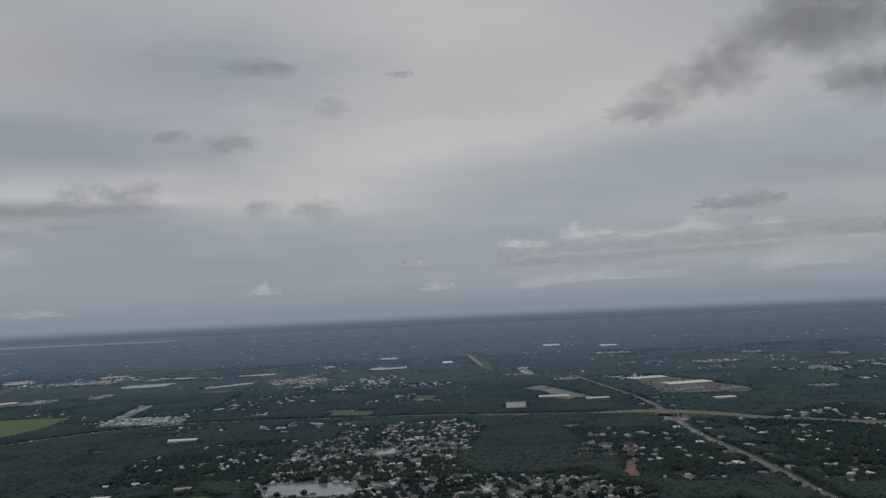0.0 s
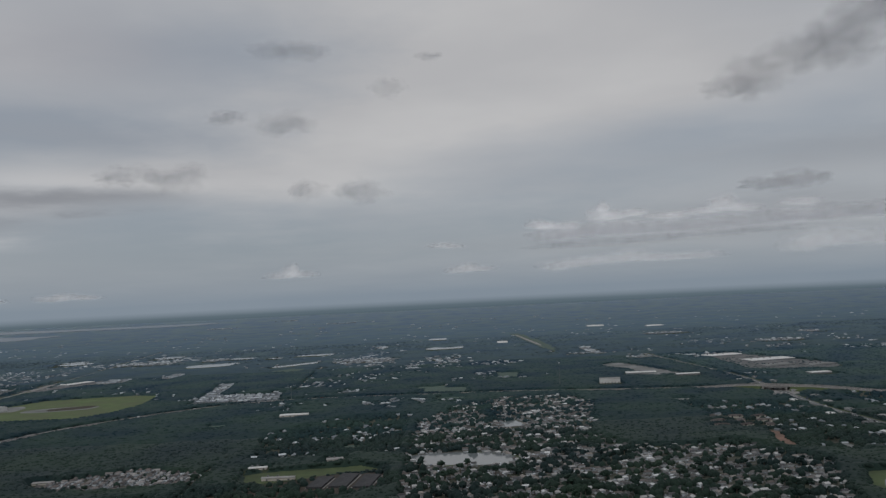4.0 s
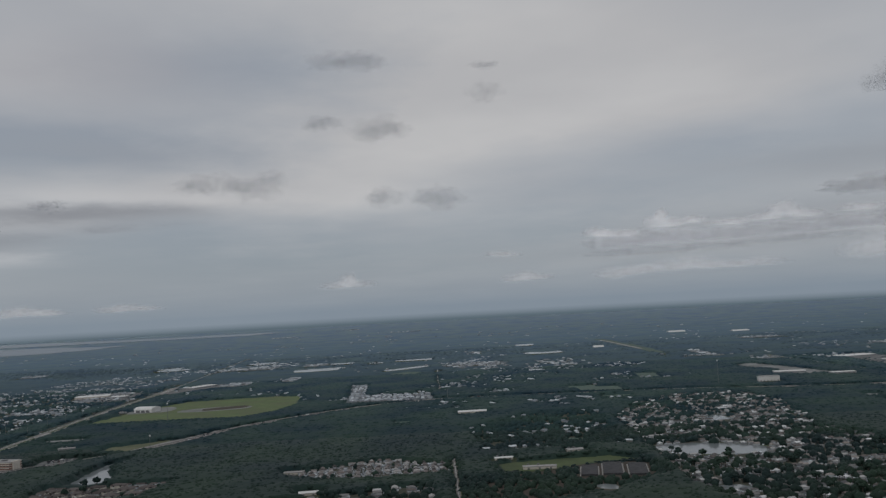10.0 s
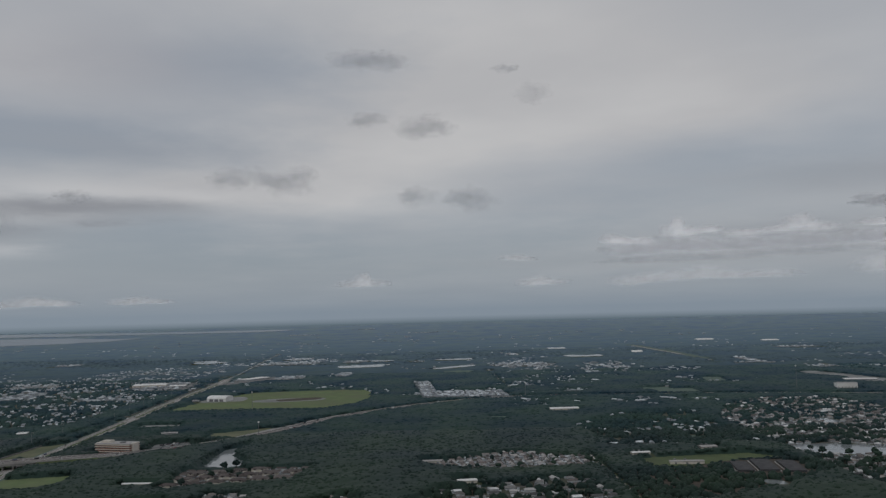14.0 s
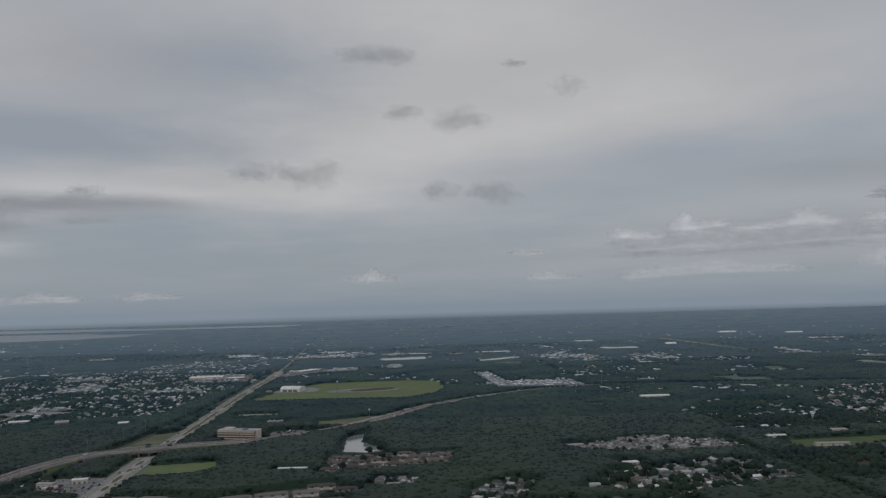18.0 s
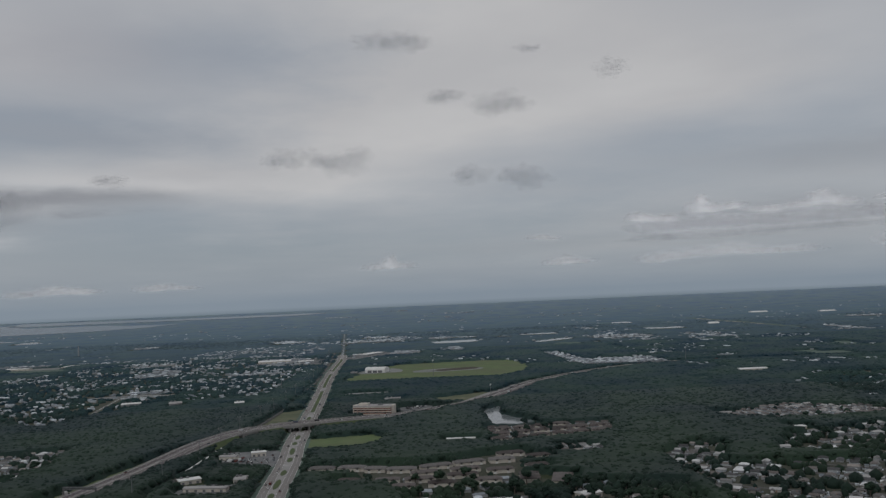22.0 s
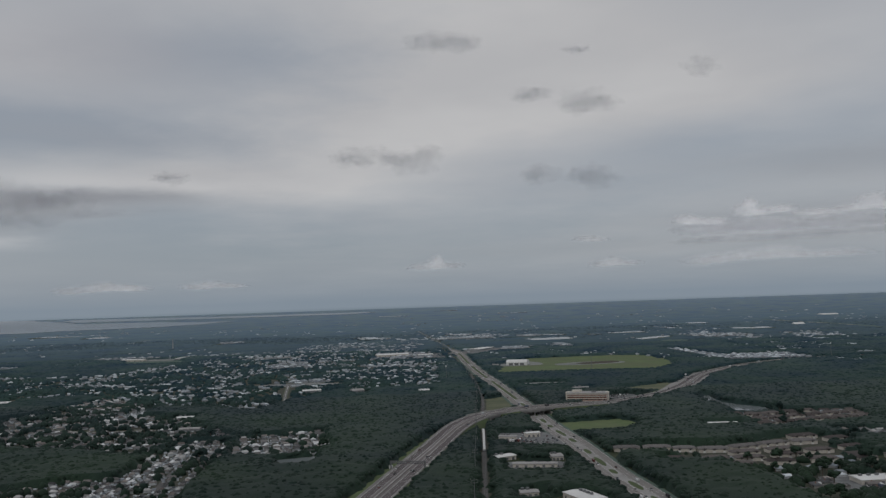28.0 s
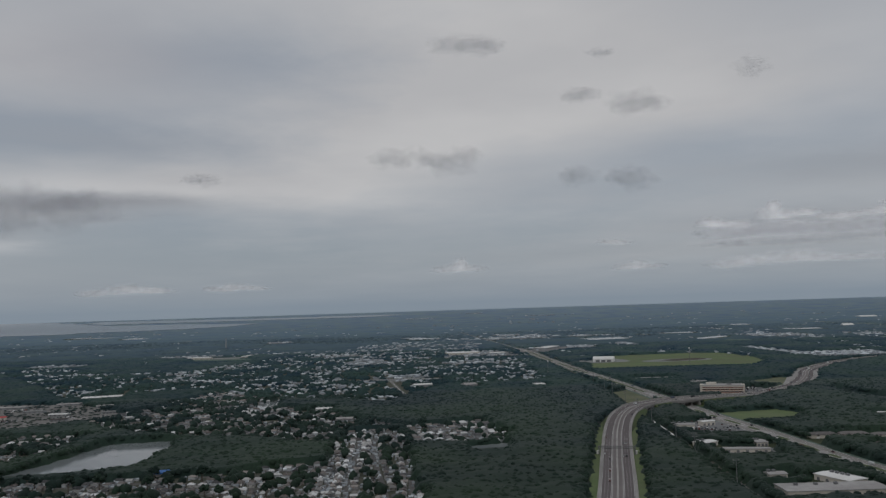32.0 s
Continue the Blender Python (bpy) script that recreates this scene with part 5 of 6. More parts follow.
def tree_variant(k):
    r = random.Random(50 + k)
    t = thing("tree", "", "tree", "freestanding trees")
    bm = bmesh.new()
    cyl(bm, 0, 0, 0, 3.4, 0.34, 0.2, 7)
    for j in range(4):
        a = j * 1.57 + r.uniform(-0.4, 0.4)
        p = Vector((math.cos(a), math.sin(a), 0))
        lo, hi = p * 0.1 + Vector((0, 0, 2.1 + 0.25 * j)), p * 1.7 + Vector((0, 0, 4.0 + 0.3 * j))
        side = Vector((-p.y, p.x, 0))
        a4 = [bm.verts.new(lo + o) for o in (side * 0.12, Vector((0, 0, 0.14)), -side * 0.12, Vector((0, 0, -0.12)))]
        b4 = [bm.verts.new(hi + o) for o in (side * 0.05, Vector((0, 0, 0.05)), -side * 0.05, Vector((0, 0, -0.05)))]
        for i in range(4):
            bm.faces.new((a4[i], a4[(i + 1) % 4], b4[(i + 1) % 4], b4[i]))
    part("trunk", bm, M_BARK, t)
    VS, FS, off = [], [], 0
    for j in range(13):
        V, F = FINE[r.randrange(6)] if j % 2 else crown_template(2, 90 + j + k * 20, -2)
        a, q = j * 2.4, 2.1 * math.sqrt((j + 0.4) / 13)
        s = r.uniform(0.85, 1.35)
        p = np.array([q * math.cos(a), q * math.sin(a), 4.6 + r.uniform(-0.9, 1.1) + 1.1 * (1 - q / 2.1)])
        VV = V * np.array([s, s, s * 0.82]) + p
        VS.append(VV)
        FS.append(F + off)
        off += len(VV)
    cr = new("crown", mesh_np("crown", np.concatenate(VS), np.concatenate(FS), M_LEAF))
    cr.parent = t
    return t


tvars = [tree_variant(k) for k in range(5)]
count = 0
while count < 240:
    x, y = rng.uniform(-1300, 200), 400 + 330 * rng.random()
    hit = [h for h in HOMES if contains(h[0], x, y)]
    if not hit or (int(x // 3), int(y // 3)) in occupied or on_open(x, y):
        continue
    t = copy_thing(tvars[int(rng.integers(5))], pose(x, y, 0.0, 0, 0, rng.uniform(0, 360)))
    sc = rng.uniform(0.75, 1.25)
    t.scale = (sc, sc, sc * rng.uniform(0.9, 1.15))
    tagged(t, "round-crowned dark green shade tree among houses")
    claim(x, y, 2)
    count += 1
for t in tvars:
    for o in (*t.children_recursive, t):
        bpy.data.objects.remove(o)

# ---- larger buildings ----
def claim_rect(x, y, l, w, ang, margin=1.5, front=None):
    """No tree grows in the building, close round it, or so near before it that the front is hidden."""
    a = radians(ang)
    front = 3.0 + y * (0.010 if y < 1100 else 0.020) if front is None else front
    for u in np.arange(-l / 2 - margin, l / 2 + margin + 1.5, 2.5):
        for v in np.arange(-w / 2 - front, w / 2 + margin + 1.5, 2.5):
            claim(x + u * math.cos(a) - v * math.sin(a), y + u * math.sin(a) + v * math.cos(a), 1.2)


def hall(name, x, y, l, w, h, ang, wall, roof, words, category, pitch=0.6, doors=3, units=2):
    """A long low building with a shallow roof, wall bands, dock doors and roof units."""
    b = thing(name, words, category, at=pose(x, y, 0.12, 0, 0, ang))
    part("wall", bm_of(box, -l / 2, -w / 2, 0, l / 2, w / 2, h), wall, b)
    part("roof", bm_of(hip_roof, -l / 2, -w / 2, l / 2, w / 2, h, pitch, 0.0, 0.35, 0.25), roof, b)
    for k in range(doors):
        u = -l / 2 + l * (k + 0.5) / doors
        part("door", bm_of(box, u - 0.8, -w / 2 - 0.06, 0, u + 0.8, -w / 2, min(1.6, h * 0.6)), M_STEEL, b, "grey loading door")
    for k in range(units):
        u = -l / 3 + k * l * 0.6 / max(1, units)
        part("roof_unit", bm_of(box, u - 0.8, w * 0.12, h + 0.1, u + 0.8, w * 0.12 + 1.4, h + pitch + 0.9), M_STEEL, b, "grey roof ventilation unit")
    claim_rect(x, y, l, w, ang)
    return b


def hangar(x, y, ang):
    b = thing("hangar", "large white hangar with a barrel roof on the field", "hangar", at=pose(x, y, 0.13, 0, 0, ang))
    bm = bmesh.new()
    l, w, n = 15, 11, 12
    A, B = [], []
    for k in range(n + 1):
        t = math.pi * k / n
        yy, zz = -w * math.cos(t), 3.8 + 3.6 * math.sin(t)
        A.append(bm.verts.new((-l, yy, zz)))
        B.append(bm.verts.new((l, yy, zz)))
    for k in range(n):
        bm.faces.new((A[k], B[k], B[k + 1], A[k + 1]))
    bm.faces.new(A[::-1])
    bm.faces.new(B)
    part("roof", bm, M_WHITE, b, "white barrel roof")
    part("wall", bm_of(box, -l + 0.1, -w + 0.1, 0, l - 0.1, w - 0.1, 3.9), M_WHITE, b)
    for u in (-8, 0, 8):
        part("door", bm_of(box, u - 3, -w - 0.05, 0, u + 3, -w + 0.1, 3.2), M_STEEL, b, "grey sliding door")


def office(x, y, ang):
    b = thing("office_building", "four-storey office with pale floor bands and red brick between", "office", at=pose(x, y, 0.1, 0, 0, ang))
    l, w = 18.0, 8.0
    for f in range(4):
        part("floor_band", bm_of(box, -l, -w, f * 2.2 + (1.55 if f < 3 else 1.1), l, w, f * 2.2 + 2.2), M_CREAM, b, "pale concrete floor band")
        for s in (-1, 1):
            for k in range(9):
                u = -l + 2 + k * 4
                part("window", bm_of(box, u - 1.7, s * (w - 0.5) - 0.1, f * 2.2 + 0.75, u + 1.7, s * (w - 0.5) + 0.12, f * 2.2 + 1.45), M_GLASS, b)
        part("core", bm_of(box, -l + 0.3, -w + 0.42, f * 2.2, l - 0.3, w - 0.42, f * 2.2 + (1.55 if f < 3 else 1.1)), M_BRICK, b)
    for s in (-1, 1):
        part("stair_tower", bm_of(box, s * l - 1.6, -4.0, 0, s * l + 1.6, 4.0, 9.4), M_CREAM, b, "cream stair tower")
    part("roof", bm_of(box, -l - 0.2, -w - 0.2, 8.82, l + 0.2, w + 0.2, 9.2), M_GREYROOF, b)
    part("penthouse", bm_of(box, -14, -3, 9.2, -5, 3, 11.2), M_CREAM, b)
    part("roof_unit", bm_of(box, 4, -2, 9.2, 8, 2, 10.2), M_STEEL, b)


def townhouse(x, y, ang, l, w, words="row of brown-roofed townhouses with pale walls", tiles=M_ROOF_BROWN1, front=0.0):
    b = thing("townhouse_row", words, "townhouse", "townhouse rows", pose(x, y, 0.05, 0, 0, ang))
    w *= 0.85
    part("wall", bm_of(box, -l / 2, -w / 2, 0, l / 2, w / 2, 2.4), M_CREAM, b)
    roof = part("roof", bm_of(hip_roof, -l / 2, -w / 2, l / 2, w / 2, 2.4, 1.3, w * 0.5, 0.4), tiles, b)
    n = max(2, int(l / 6))
    for k in range(n):
        u = -l / 2 + l * (k + 0.5) / n
        bm = bmesh.new()
        hip_roof(bm, -w / 2 - 0.8, -u - 1.3, -w / 2 + w * 0.4, -u + 1.3, 2.3, 0.8, 0.0, 0.2)
        bmesh.ops.rotate(bm, verts=bm.verts, matrix=Matrix.Rotation(radians(90), 3, "Z"))
        part("gable", bm, tiles, b)
        part("porch", bm_of(box, u - 1.1, -w / 2 - 0.75, 0, u + 1.1, -w / 2, 2.25), M_CREAM, b)
        part("window", bm_of(box, u - 0.6, -w / 2 - 0.79, 1.5, u + 0.6, -w / 2 - 0.75, 2.1), M_GLASS, b)
        part("door", bm_of(box, u - 0.8, -w / 2 - 0.79, 0, u + 0.8, -w / 2 - 0.75, 1.2), M_WHITE, b)
    claim_rect(x, y, l, w, ang, 0.3, front or (7.0 if y > 540 else 4.5))


hangar(-783, 1240, -14)
office(-752, 793, -14)
claim_rect(-752, 793, 38, 17, -14)
hall("white_office", 108, 1226, 28, 12, 7, -4, M_WHITE, M_GREYROOF, "long white office block at the edge of the woods", "office", 0.3, 6)
hall("barn", -312, 1040, 34, 11, 2.2, 2, M_CREAM, M_WHITE, "long barn with a pale metal roof", "barn", 1.2, 4, 0)
hall("school", -288, 726, 15, 6, 1.8, 4, M_CREAM, M_WHITE, "small white-roofed school building", "school", 0.6)
hall("school", -262, 680, 26, 5.5, 2.2, -3, M_CREAM, M_GREYROOF, "low grey-roofed school wing", "school", 0.5)
hall("school", -226, 748, 14, 9, 1.9, 6, M_CREAM, M_GREYROOF, "low pale hall by the playing field", "school")
hall("market_hall", -986, 1520, 56, 34, 3.2, 10, M_CREAM, M_WHITE, "large pale-roofed market hall", "store", 0.6, 6, 4)
hall("market_hall", -926, 1490, 26, 24, 3.0, 10, M_GREYWALL, M_WHITE, "white-roofed store beside the market hall", "store")
hall("shop", -1382, 925, 40, 18, 2.2, 18, M_GREYWALL, M_WHITE, "long white-roofed supermarket behind the parking lot", "store", 0.3, 6, 4)
for k, (x, y, l, w, ang, wall, roof, words) in enumerate([
    (-1440, 850, 30, 12, 6, M_CREAM, M_GREYROOF, "grey-roofed shop row on the parking lot"), (-1400, 812, 22, 10, 2, M_CREAM, M_SOIL, "low shop with a pale gravel roof"),
    (-1440, 790, 26, 10, 8, M_CREAM, M_WHITE, "white-roofed shop on the parking lot"), (-1362, 782, 20, 8, -4, M_CREAM, M_WHITE, "small white-roofed shop on the parking lot"),
    (-1345, 842, 18, 9, 24, M_CREAM, M_GREYROOF, "cream shop with a grey roof"), (-1392, 868, 26, 10, 10, M_CREAM, M_GREYROOF, "wide shop with a grey roof"),
    (-1345, 745, 16, 8, 12, M_CREAM, M_ROOF_BROWN1, "shop with a brown hipped roof"), (-1430, 735, 22, 8, 4, M_CREAM, M_WHITE, "low white-roofed shop row"),
    (-1320, 790, 14, 7, 30, M_CREAM, M_SOIL, "small pale shop beside the road"), (-1460, 720, 18, 9, 0, M_CREAM, M_GREYROOF, "flat grey-roofed store on the parking lot")]):
    hall("shop", x, y, l * 0.85, w, 1.7, ang, M_GREYWALL, roof, words, "store", 0.3, 4, 2)
hall("diner", -1405, 762, 8, 5, 2.4, 10, M_CREAM, M_RED, "small diner with a red roof", "restaurant", 0.8, 2, 1)
hall("warehouse", -812, 420, 21, 12, 3.0, -66, M_CREAM, M_WHITE, "warehouse with a bright white roof", "warehouse", 0.4, 4, 4)
hall("warehouse", -826, 398, 46, 16, 3.2, 0, M_CREAM, M_GREYROOF, "wide warehouse with a pale grey roof", "warehouse", 0.3, 6, 3)
hall("warehouse", -845, 530, 13, 8, 2.6, 28, M_CREAM, M_WHITE, "small white-roofed workshop in a paved yard", "workshop", 0.4)
hall("warehouse", -828, 506, 26, 5.5, 2.2, -8, M_CREAM, M_GREYROOF, "long low grey workshop in a paved yard", "workshop", 0.4, 5, 0)
hall("warehouse", -813, 528, 7, 11, 2.4, 4, M_CREAM, M_GREYROOF, "narrow grey-roofed workshop in a paved yard", "workshop", 0.4)
hall("warehouse", -838, 434, 9, 7, 2.4, 5, M_CREAM, M_GREYROOF, "small white shed beside the railway", "shed", 0.5)
hall("warehouse", -838, 600, 12, 6, 3, -12, M_CREAM, M_GREYROOF, "low grey-roofed building of the car yard", "workshop", 0.5)
hall("warehouse", -820, 612, 10, 6, 3, 14, M_CREAM, M_WHITE, "white-roofed service bay of the car yard", "workshop", 0.5)
hall("clubhouse", -660, 442, 22, 12, 2.4, 4, M_CREAM, M_WHITE, "wide clubhouse with a white flat roof", "hall", 0.4, 5, 3)
hall("clubhouse", -614, 452, 11, 9, 2.6, 30, M_CREAM, M_WHITE, "white-roofed pavilion among trees", "hall", 0.8)
hall("chapel", -1035, 955, 20, 9, 2.2, 12, M_GREYWALL, M_WHITE, "pale hall with a bright roof", "hall", 1.0)
hall("chapel", -983, 945, 13, 16, 2.0, 20, M_GREYWALL, M_GREYROOF, "cream chapel with a grey roof", "church", 1.4)
hall("store", -908, 925, 10, 14, 2.2, 14, M_GREYWALL, M_WHITE, "white-roofed store beside the railway", "store", 0.5)
hall("store", -1115, 760, 14, 8, 2.2, 8, M_GREYWALL, M_WHITE, "pale-roofed community hall among houses", "hall", 0.8)
hall("store", -1090, 690, 18, 9, 2.2, 4, M_GREYWALL, M_GREYROOF, "grey-roofed hall at the wood's edge", "hall", 0.8)
hall("depot", -825, 1620, 60, 26, 2.6, 60, M_GREYWALL, M_WHITE, "white-roofed depot beside the arterial road", "depot", 0.5, 5, 3)
hall("depot", -816, 1232, 9, 7, 2, 10, M_GREYWALL, M_GREYROOF, "low shed beside the hangar", "shed", 0.5)
hall("shed", -676, 640, 21, 4, 1.6, -2, M_CREAM, M_WHITE, "long narrow white-roofed shed between woods", "shed", 0.4, 3, 0)
hall("barn", -460, 707, 16, 6, 1.8, 4, M_CREAM, M_GREYROOF, "low pale-roofed barn beside the small homes", "barn", 0.4, 2, 0)
hall("barn", -433, 626, 14, 7, 1.8, 8, M_CREAM, M_WHITE, "white-roofed barn among trees", "barn", 0.4, 2, 0)
hall("depot", -742, 905, 16, 7, 1.8, 14, M_GREYWALL, M_GREYROOF, "low building in the woods", "depot", 0.5)
for x, y, l, w, words in ((380, 1570, 70, 36, "large pale mall building"), (420, 1450, 80, 40, "large pale mall building"), (395, 1350, 50, 30, "pale-roofed store at the mall"), (455, 1330, 46, 26, "white-roofed store at the mall")):
    hall("mall", x, y, l, w, 2.2, 12, M_GREYWALL, M_WHITE if w > 30 else M_SOIL, words, "mall", 0.5, 6, 4)
hall("store", 405, 1218, 30, 16, 2.4, 6, M_GREYWALL, M_WHITE, "white-roofed store near the interchange", "store", 0.5, 5)
hall("store", 236, 1282, 34, 15, 2.4, -2, M_GREYWALL, M_WHITE, "white-roofed store near the interchange", "store", 0.5, 5)
hall("store", 178, 1335, 46, 20, 2.2, -10, M_GREYWALL, M_WHITE, "long white-roofed store on the cleared lot", "store", 0.5, 5)
hall("dome_hall", 26, 2238, 26, 22, 1.5, 0, M_WHITE, M_WHITE, "bright white hall far in the woods", "hall", 4, 3, 0)
hall("far_plant", 385, 2880, 54, 40, 2.5, 0, M_WHITE, M_WHITE, "bright white plant near the horizon", "factory", 3, 3, 0)
hall("far_plant", 545, 2720, 48, 34, 2.0, 0, M_GREYWALL, M_WHITE, "pale plant near the horizon", "factory", 3, 3, 0)
hall("far_plant", 1160, 2150, 46, 30, 2, 10, M_GREYWALL, M_WHITE, "pale store far in the woods", "factory", 2, 3, 0)
hall("far_plant", 840, 1420, 40, 24, 2.4, 10, M_GREYWALL, M_WHITE, "pale store far in the woods", "store", 2, 3, 0)

# townhouse rows
for x, y, ang, l, w in ((-645, 572, 10, 18, 9),
                        (-700, 522, 8, 18, 8), (-676, 528, 12, 18, 8), (-703, 505, 4, 18, 8), (-678, 512, 6, 18, 8), (-655, 522, 8, 16, 8), (-690, 492, 0, 16, 8), (-664, 496, 2, 16, 8),
                        (-640, 500, 88, 20, 12), (-622, 492, 80, 22, 12), (-722, 506, 0, 14, 8), (-628, 560, 12, 15, 8), (-632, 530, 10, 14, 7), (-745, 508, -4, 13, 7), (-712, 488, 2, 13, 7)):
    townhouse(x, y, ang, l, w)
for x, y, ang, l in ((-766, 547, -6, 16), (-747, 546, -6, 17), (-731.5, 539.5, -8, 13), (-715, 535, -4, 18), (-694, 541, 18, 20), (-673, 549, 18, 20), (-652, 553, 8, 16)):
    townhouse(x, y, ang, l, 9, "pale-walled apartment block with a grey-brown roof", M_ROOF_TAUPE, 15.0)
for k in range(16):
    townhouse(-648 + (k % 6) * 15.5 + 3 * (k // 6), 628 + (k // 6) * 22 + (k % 6) * 4.5, -6 + 5 * (k % 3), 12, 7, "short row of brown-roofed townhouses by the pond")

# clay-roofed apartments and small shops beside the straight road
for k in range(9):
    townhouse(136 + (k % 3) * 21 + 4 * (k // 3), 822 + (k // 3) * 26 - 5 * (k % 3), (-12, 20, 78)[(k + k // 3) % 3], 14, 7, "clay-roofed apartment row near the straight road")
SHOP_WORDS = "small flat-roofed shop beside the straight road"
for k in range(22):
    u = 640 + 27 * k
    j = int(np.argmin(np.abs(EAST_ROAD[:, 1] - u)))
    side = 1 if k % 2 else -1
    l = 9 + 5 * ((k * 7) % 5) / 4
    hall("shop", EAST_ROAD[j, 0] + side * (13 + 4 * ((k * 5) % 3)), EAST_ROAD[j, 1], l, 7, 1.9, 90 + 8 * math.sin(k * 2.1), M_GREYWALL, (M_WHITE, M_GREYROOF, M_LOT, M_SOIL)[(k * 3) % 4], SHOP_WORDS, "store", 0.3, 2, 1)

# nursery plots
for x, y, l, w in ((-208, 664, 14, 44), (-190, 658, 13, 42), (-226, 660, 12, 36)):
    b = thing("shade_house", "low dark shade-cloth house of the tree nursery", "nursery", "shade houses", pose(x, y, 0.1, 0, 0, -8))
    claim_rect(x, y, l + 3, w, -8, 0.5)
    part("cloth", bm_of(hip_roof, -l / 2, -w / 2, l / 2, w / 2, 1.4, 0.25, 0.0, 0.0, 1.3), M_NURSERY, b)
    for u in (-1, 1):
        part("path", bm_of(box, u * l * 0.56 - 0.5, -w / 2, 0, u * l * 0.56 + 0.5, w / 2, 0.12), M_CONCRETE, b, "pale path along the plot")
tb = thing("blue_tarpaulin", "bright blue tarpaulin over a roof", "tarpaulin", at=pose(-1162, 479, 3.0, 0, 0, 10))
part("sheet", bm_of(hip_roof, -4, -2.2, 4, 2.2, 0, 1.3, 0, 0.2, 0.6), M_BLUE, tb)
part("house_wall", bm_of(box, -3.8, -2, -3.0, 3.8, 2, -0.4), M_CREAM, tb)

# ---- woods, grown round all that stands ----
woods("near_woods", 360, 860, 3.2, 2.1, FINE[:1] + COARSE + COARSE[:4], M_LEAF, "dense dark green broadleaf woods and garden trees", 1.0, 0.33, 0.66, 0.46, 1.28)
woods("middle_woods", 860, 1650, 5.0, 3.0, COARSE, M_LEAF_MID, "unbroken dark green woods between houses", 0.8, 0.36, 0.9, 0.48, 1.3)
woods("distant_woods", 1650, 2500, 15.0, 8.0, COARSE, M_LEAF_FAR, "distant woods with haze tinted into their green", 0.46, 0.35)
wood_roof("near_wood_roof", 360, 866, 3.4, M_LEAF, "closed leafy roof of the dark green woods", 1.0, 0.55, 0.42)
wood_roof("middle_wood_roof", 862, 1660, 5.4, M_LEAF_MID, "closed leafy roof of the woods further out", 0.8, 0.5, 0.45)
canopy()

# ---- gantry, poles, tower ----
i = nearest(HIGHWAY, -902, 509)
d = HIGHWAY[i + 1] - HIGHWAY[i - 1]
g = thing("toll_gantry", "grey steel toll gantry across the whole highway", "gantry", at=pose(*HIGHWAY[i], HW_Z[i], 0, 0, math.degrees(math.atan2(d[1], d[0]))))
for s in (-1, 1):
    part("post", bm_of(box, -0.35, s * 10.4 - 0.35, -0.4, 0.35, s * 10.4 + 0.35, 4.6), M_STEEL, g)
    part("cabinet", bm_of(box, 1.2, s * 11.0 - 0.9, -0.3, 3.4, s * 11.0 + 0.9, 1.6), M_WHITE, g, "white equipment cabinet")
for z in (3.5, 4.6):
    for u in (-0.6, 0.6):
        part("chord", bm_of(box, u - 0.14, -10.8, z - 0.14, u + 0.14, 10.8, z + 0.14), M_STEEL, g)
for k in range(16):
    y0 = -10.8 + k * 1.35
    part("lattice", bm_of(box, -0.6, y0 + 0.6, 3.5, 0.6, y0 + 0.8, 4.6), M_STEEL, g)
for y0 in (-6.2, -4.4, 4.4, 6.2):
    part("reader", bm_of(box, -0.3, y0 - 0.5, 2.9, 0.3, y0 + 0.5, 3.4), M_STEEL, g)
sg = thing("highway_sign", "white sign board beside the highway", "sign", at=pose(-888, 470, 0, 0, 0, 20))
part("board", bm_of(box, -2.2, -0.08, 1.4, 2.2, 0.08, 3.2), M_WHITE, sg)
for u in (-1.5, 1.5):
    part("post", bm_of(box, u - 0.1, -0.1, 0, u + 0.1, 0.1, 1.5), M_STEEL, sg)


def pole(h, arms, mat):
    p = thing("power_pole", "tall power pole with crossarms along the railway", "power pole", "power poles")
    part("shaft", bm_of(cyl, 0, 0, 0, h, 0.22, 0.13), mat, p)
    for k in range(arms):
        z = h - 0.7 - 1.3 * k
        part("crossarm", bm_of(box, -1.5, -0.09, z - 0.09, 1.5, 0.09, z + 0.09), mat, p)
        for u in (-1.4, 0, 1.4):
            part("insulator", bm_of(cyl, u, 0, z + 0.09, z + 0.4, 0.07), M_CREAM, p)
    return p


first = pole(15, 2, M_STEEL)
rs, rsd = arc(RAILWAY), sides(RAILWAY)
tops = []
for k, u in enumerate(np.arange(150, 1500, 62.0)):
    j = int(np.searchsorted(rs, u))
    q = RAILWAY[j] + rsd[j] * -5.2
    if k == 0:
        first.matrix_basis = pose(*q, 0)
    else:
        copy_thing(first, pose(*q, 0))
    tops.append(q)
V, F = [], []
for off in (-1.4, 0, 1.4):
    for a, b in zip(tops[:-1], tops[1:]):
        for k in range(6):
            t0, t1 = k / 6, (k + 1) / 6
            p, q = a * (1 - t0) + b * t0, a * (1 - t1) + b * t1
            z0, z1 = 14.6 - 6 * t0 * (1 - t0), 14.6 - 6 * t1 * (1 - t1)
            i = len(V)
            V += [(p[0] + off, p[1], z0), (q[0] + off, q[1], z1), (q[0] + off, q[1], z1 + 0.05), (p[0] + off, p[1], z0 + 0.05)]
            F.append((i, i + 1, i + 2, i + 3))
tagged(new("power_lines", mesh_np("power_lines", V, F, M_STEEL)), "thin power lines along the railway", "cable", kind="stuff")

tw = thing("works_tower", "slender tall pale grey tower at the works", "tower", at=pose(-1537, 1995, 0))
part("shaft", bm_of(cyl, 0, 0, 0, 24, 1.6, 1.1, 12), M_GREYWALL, tw)
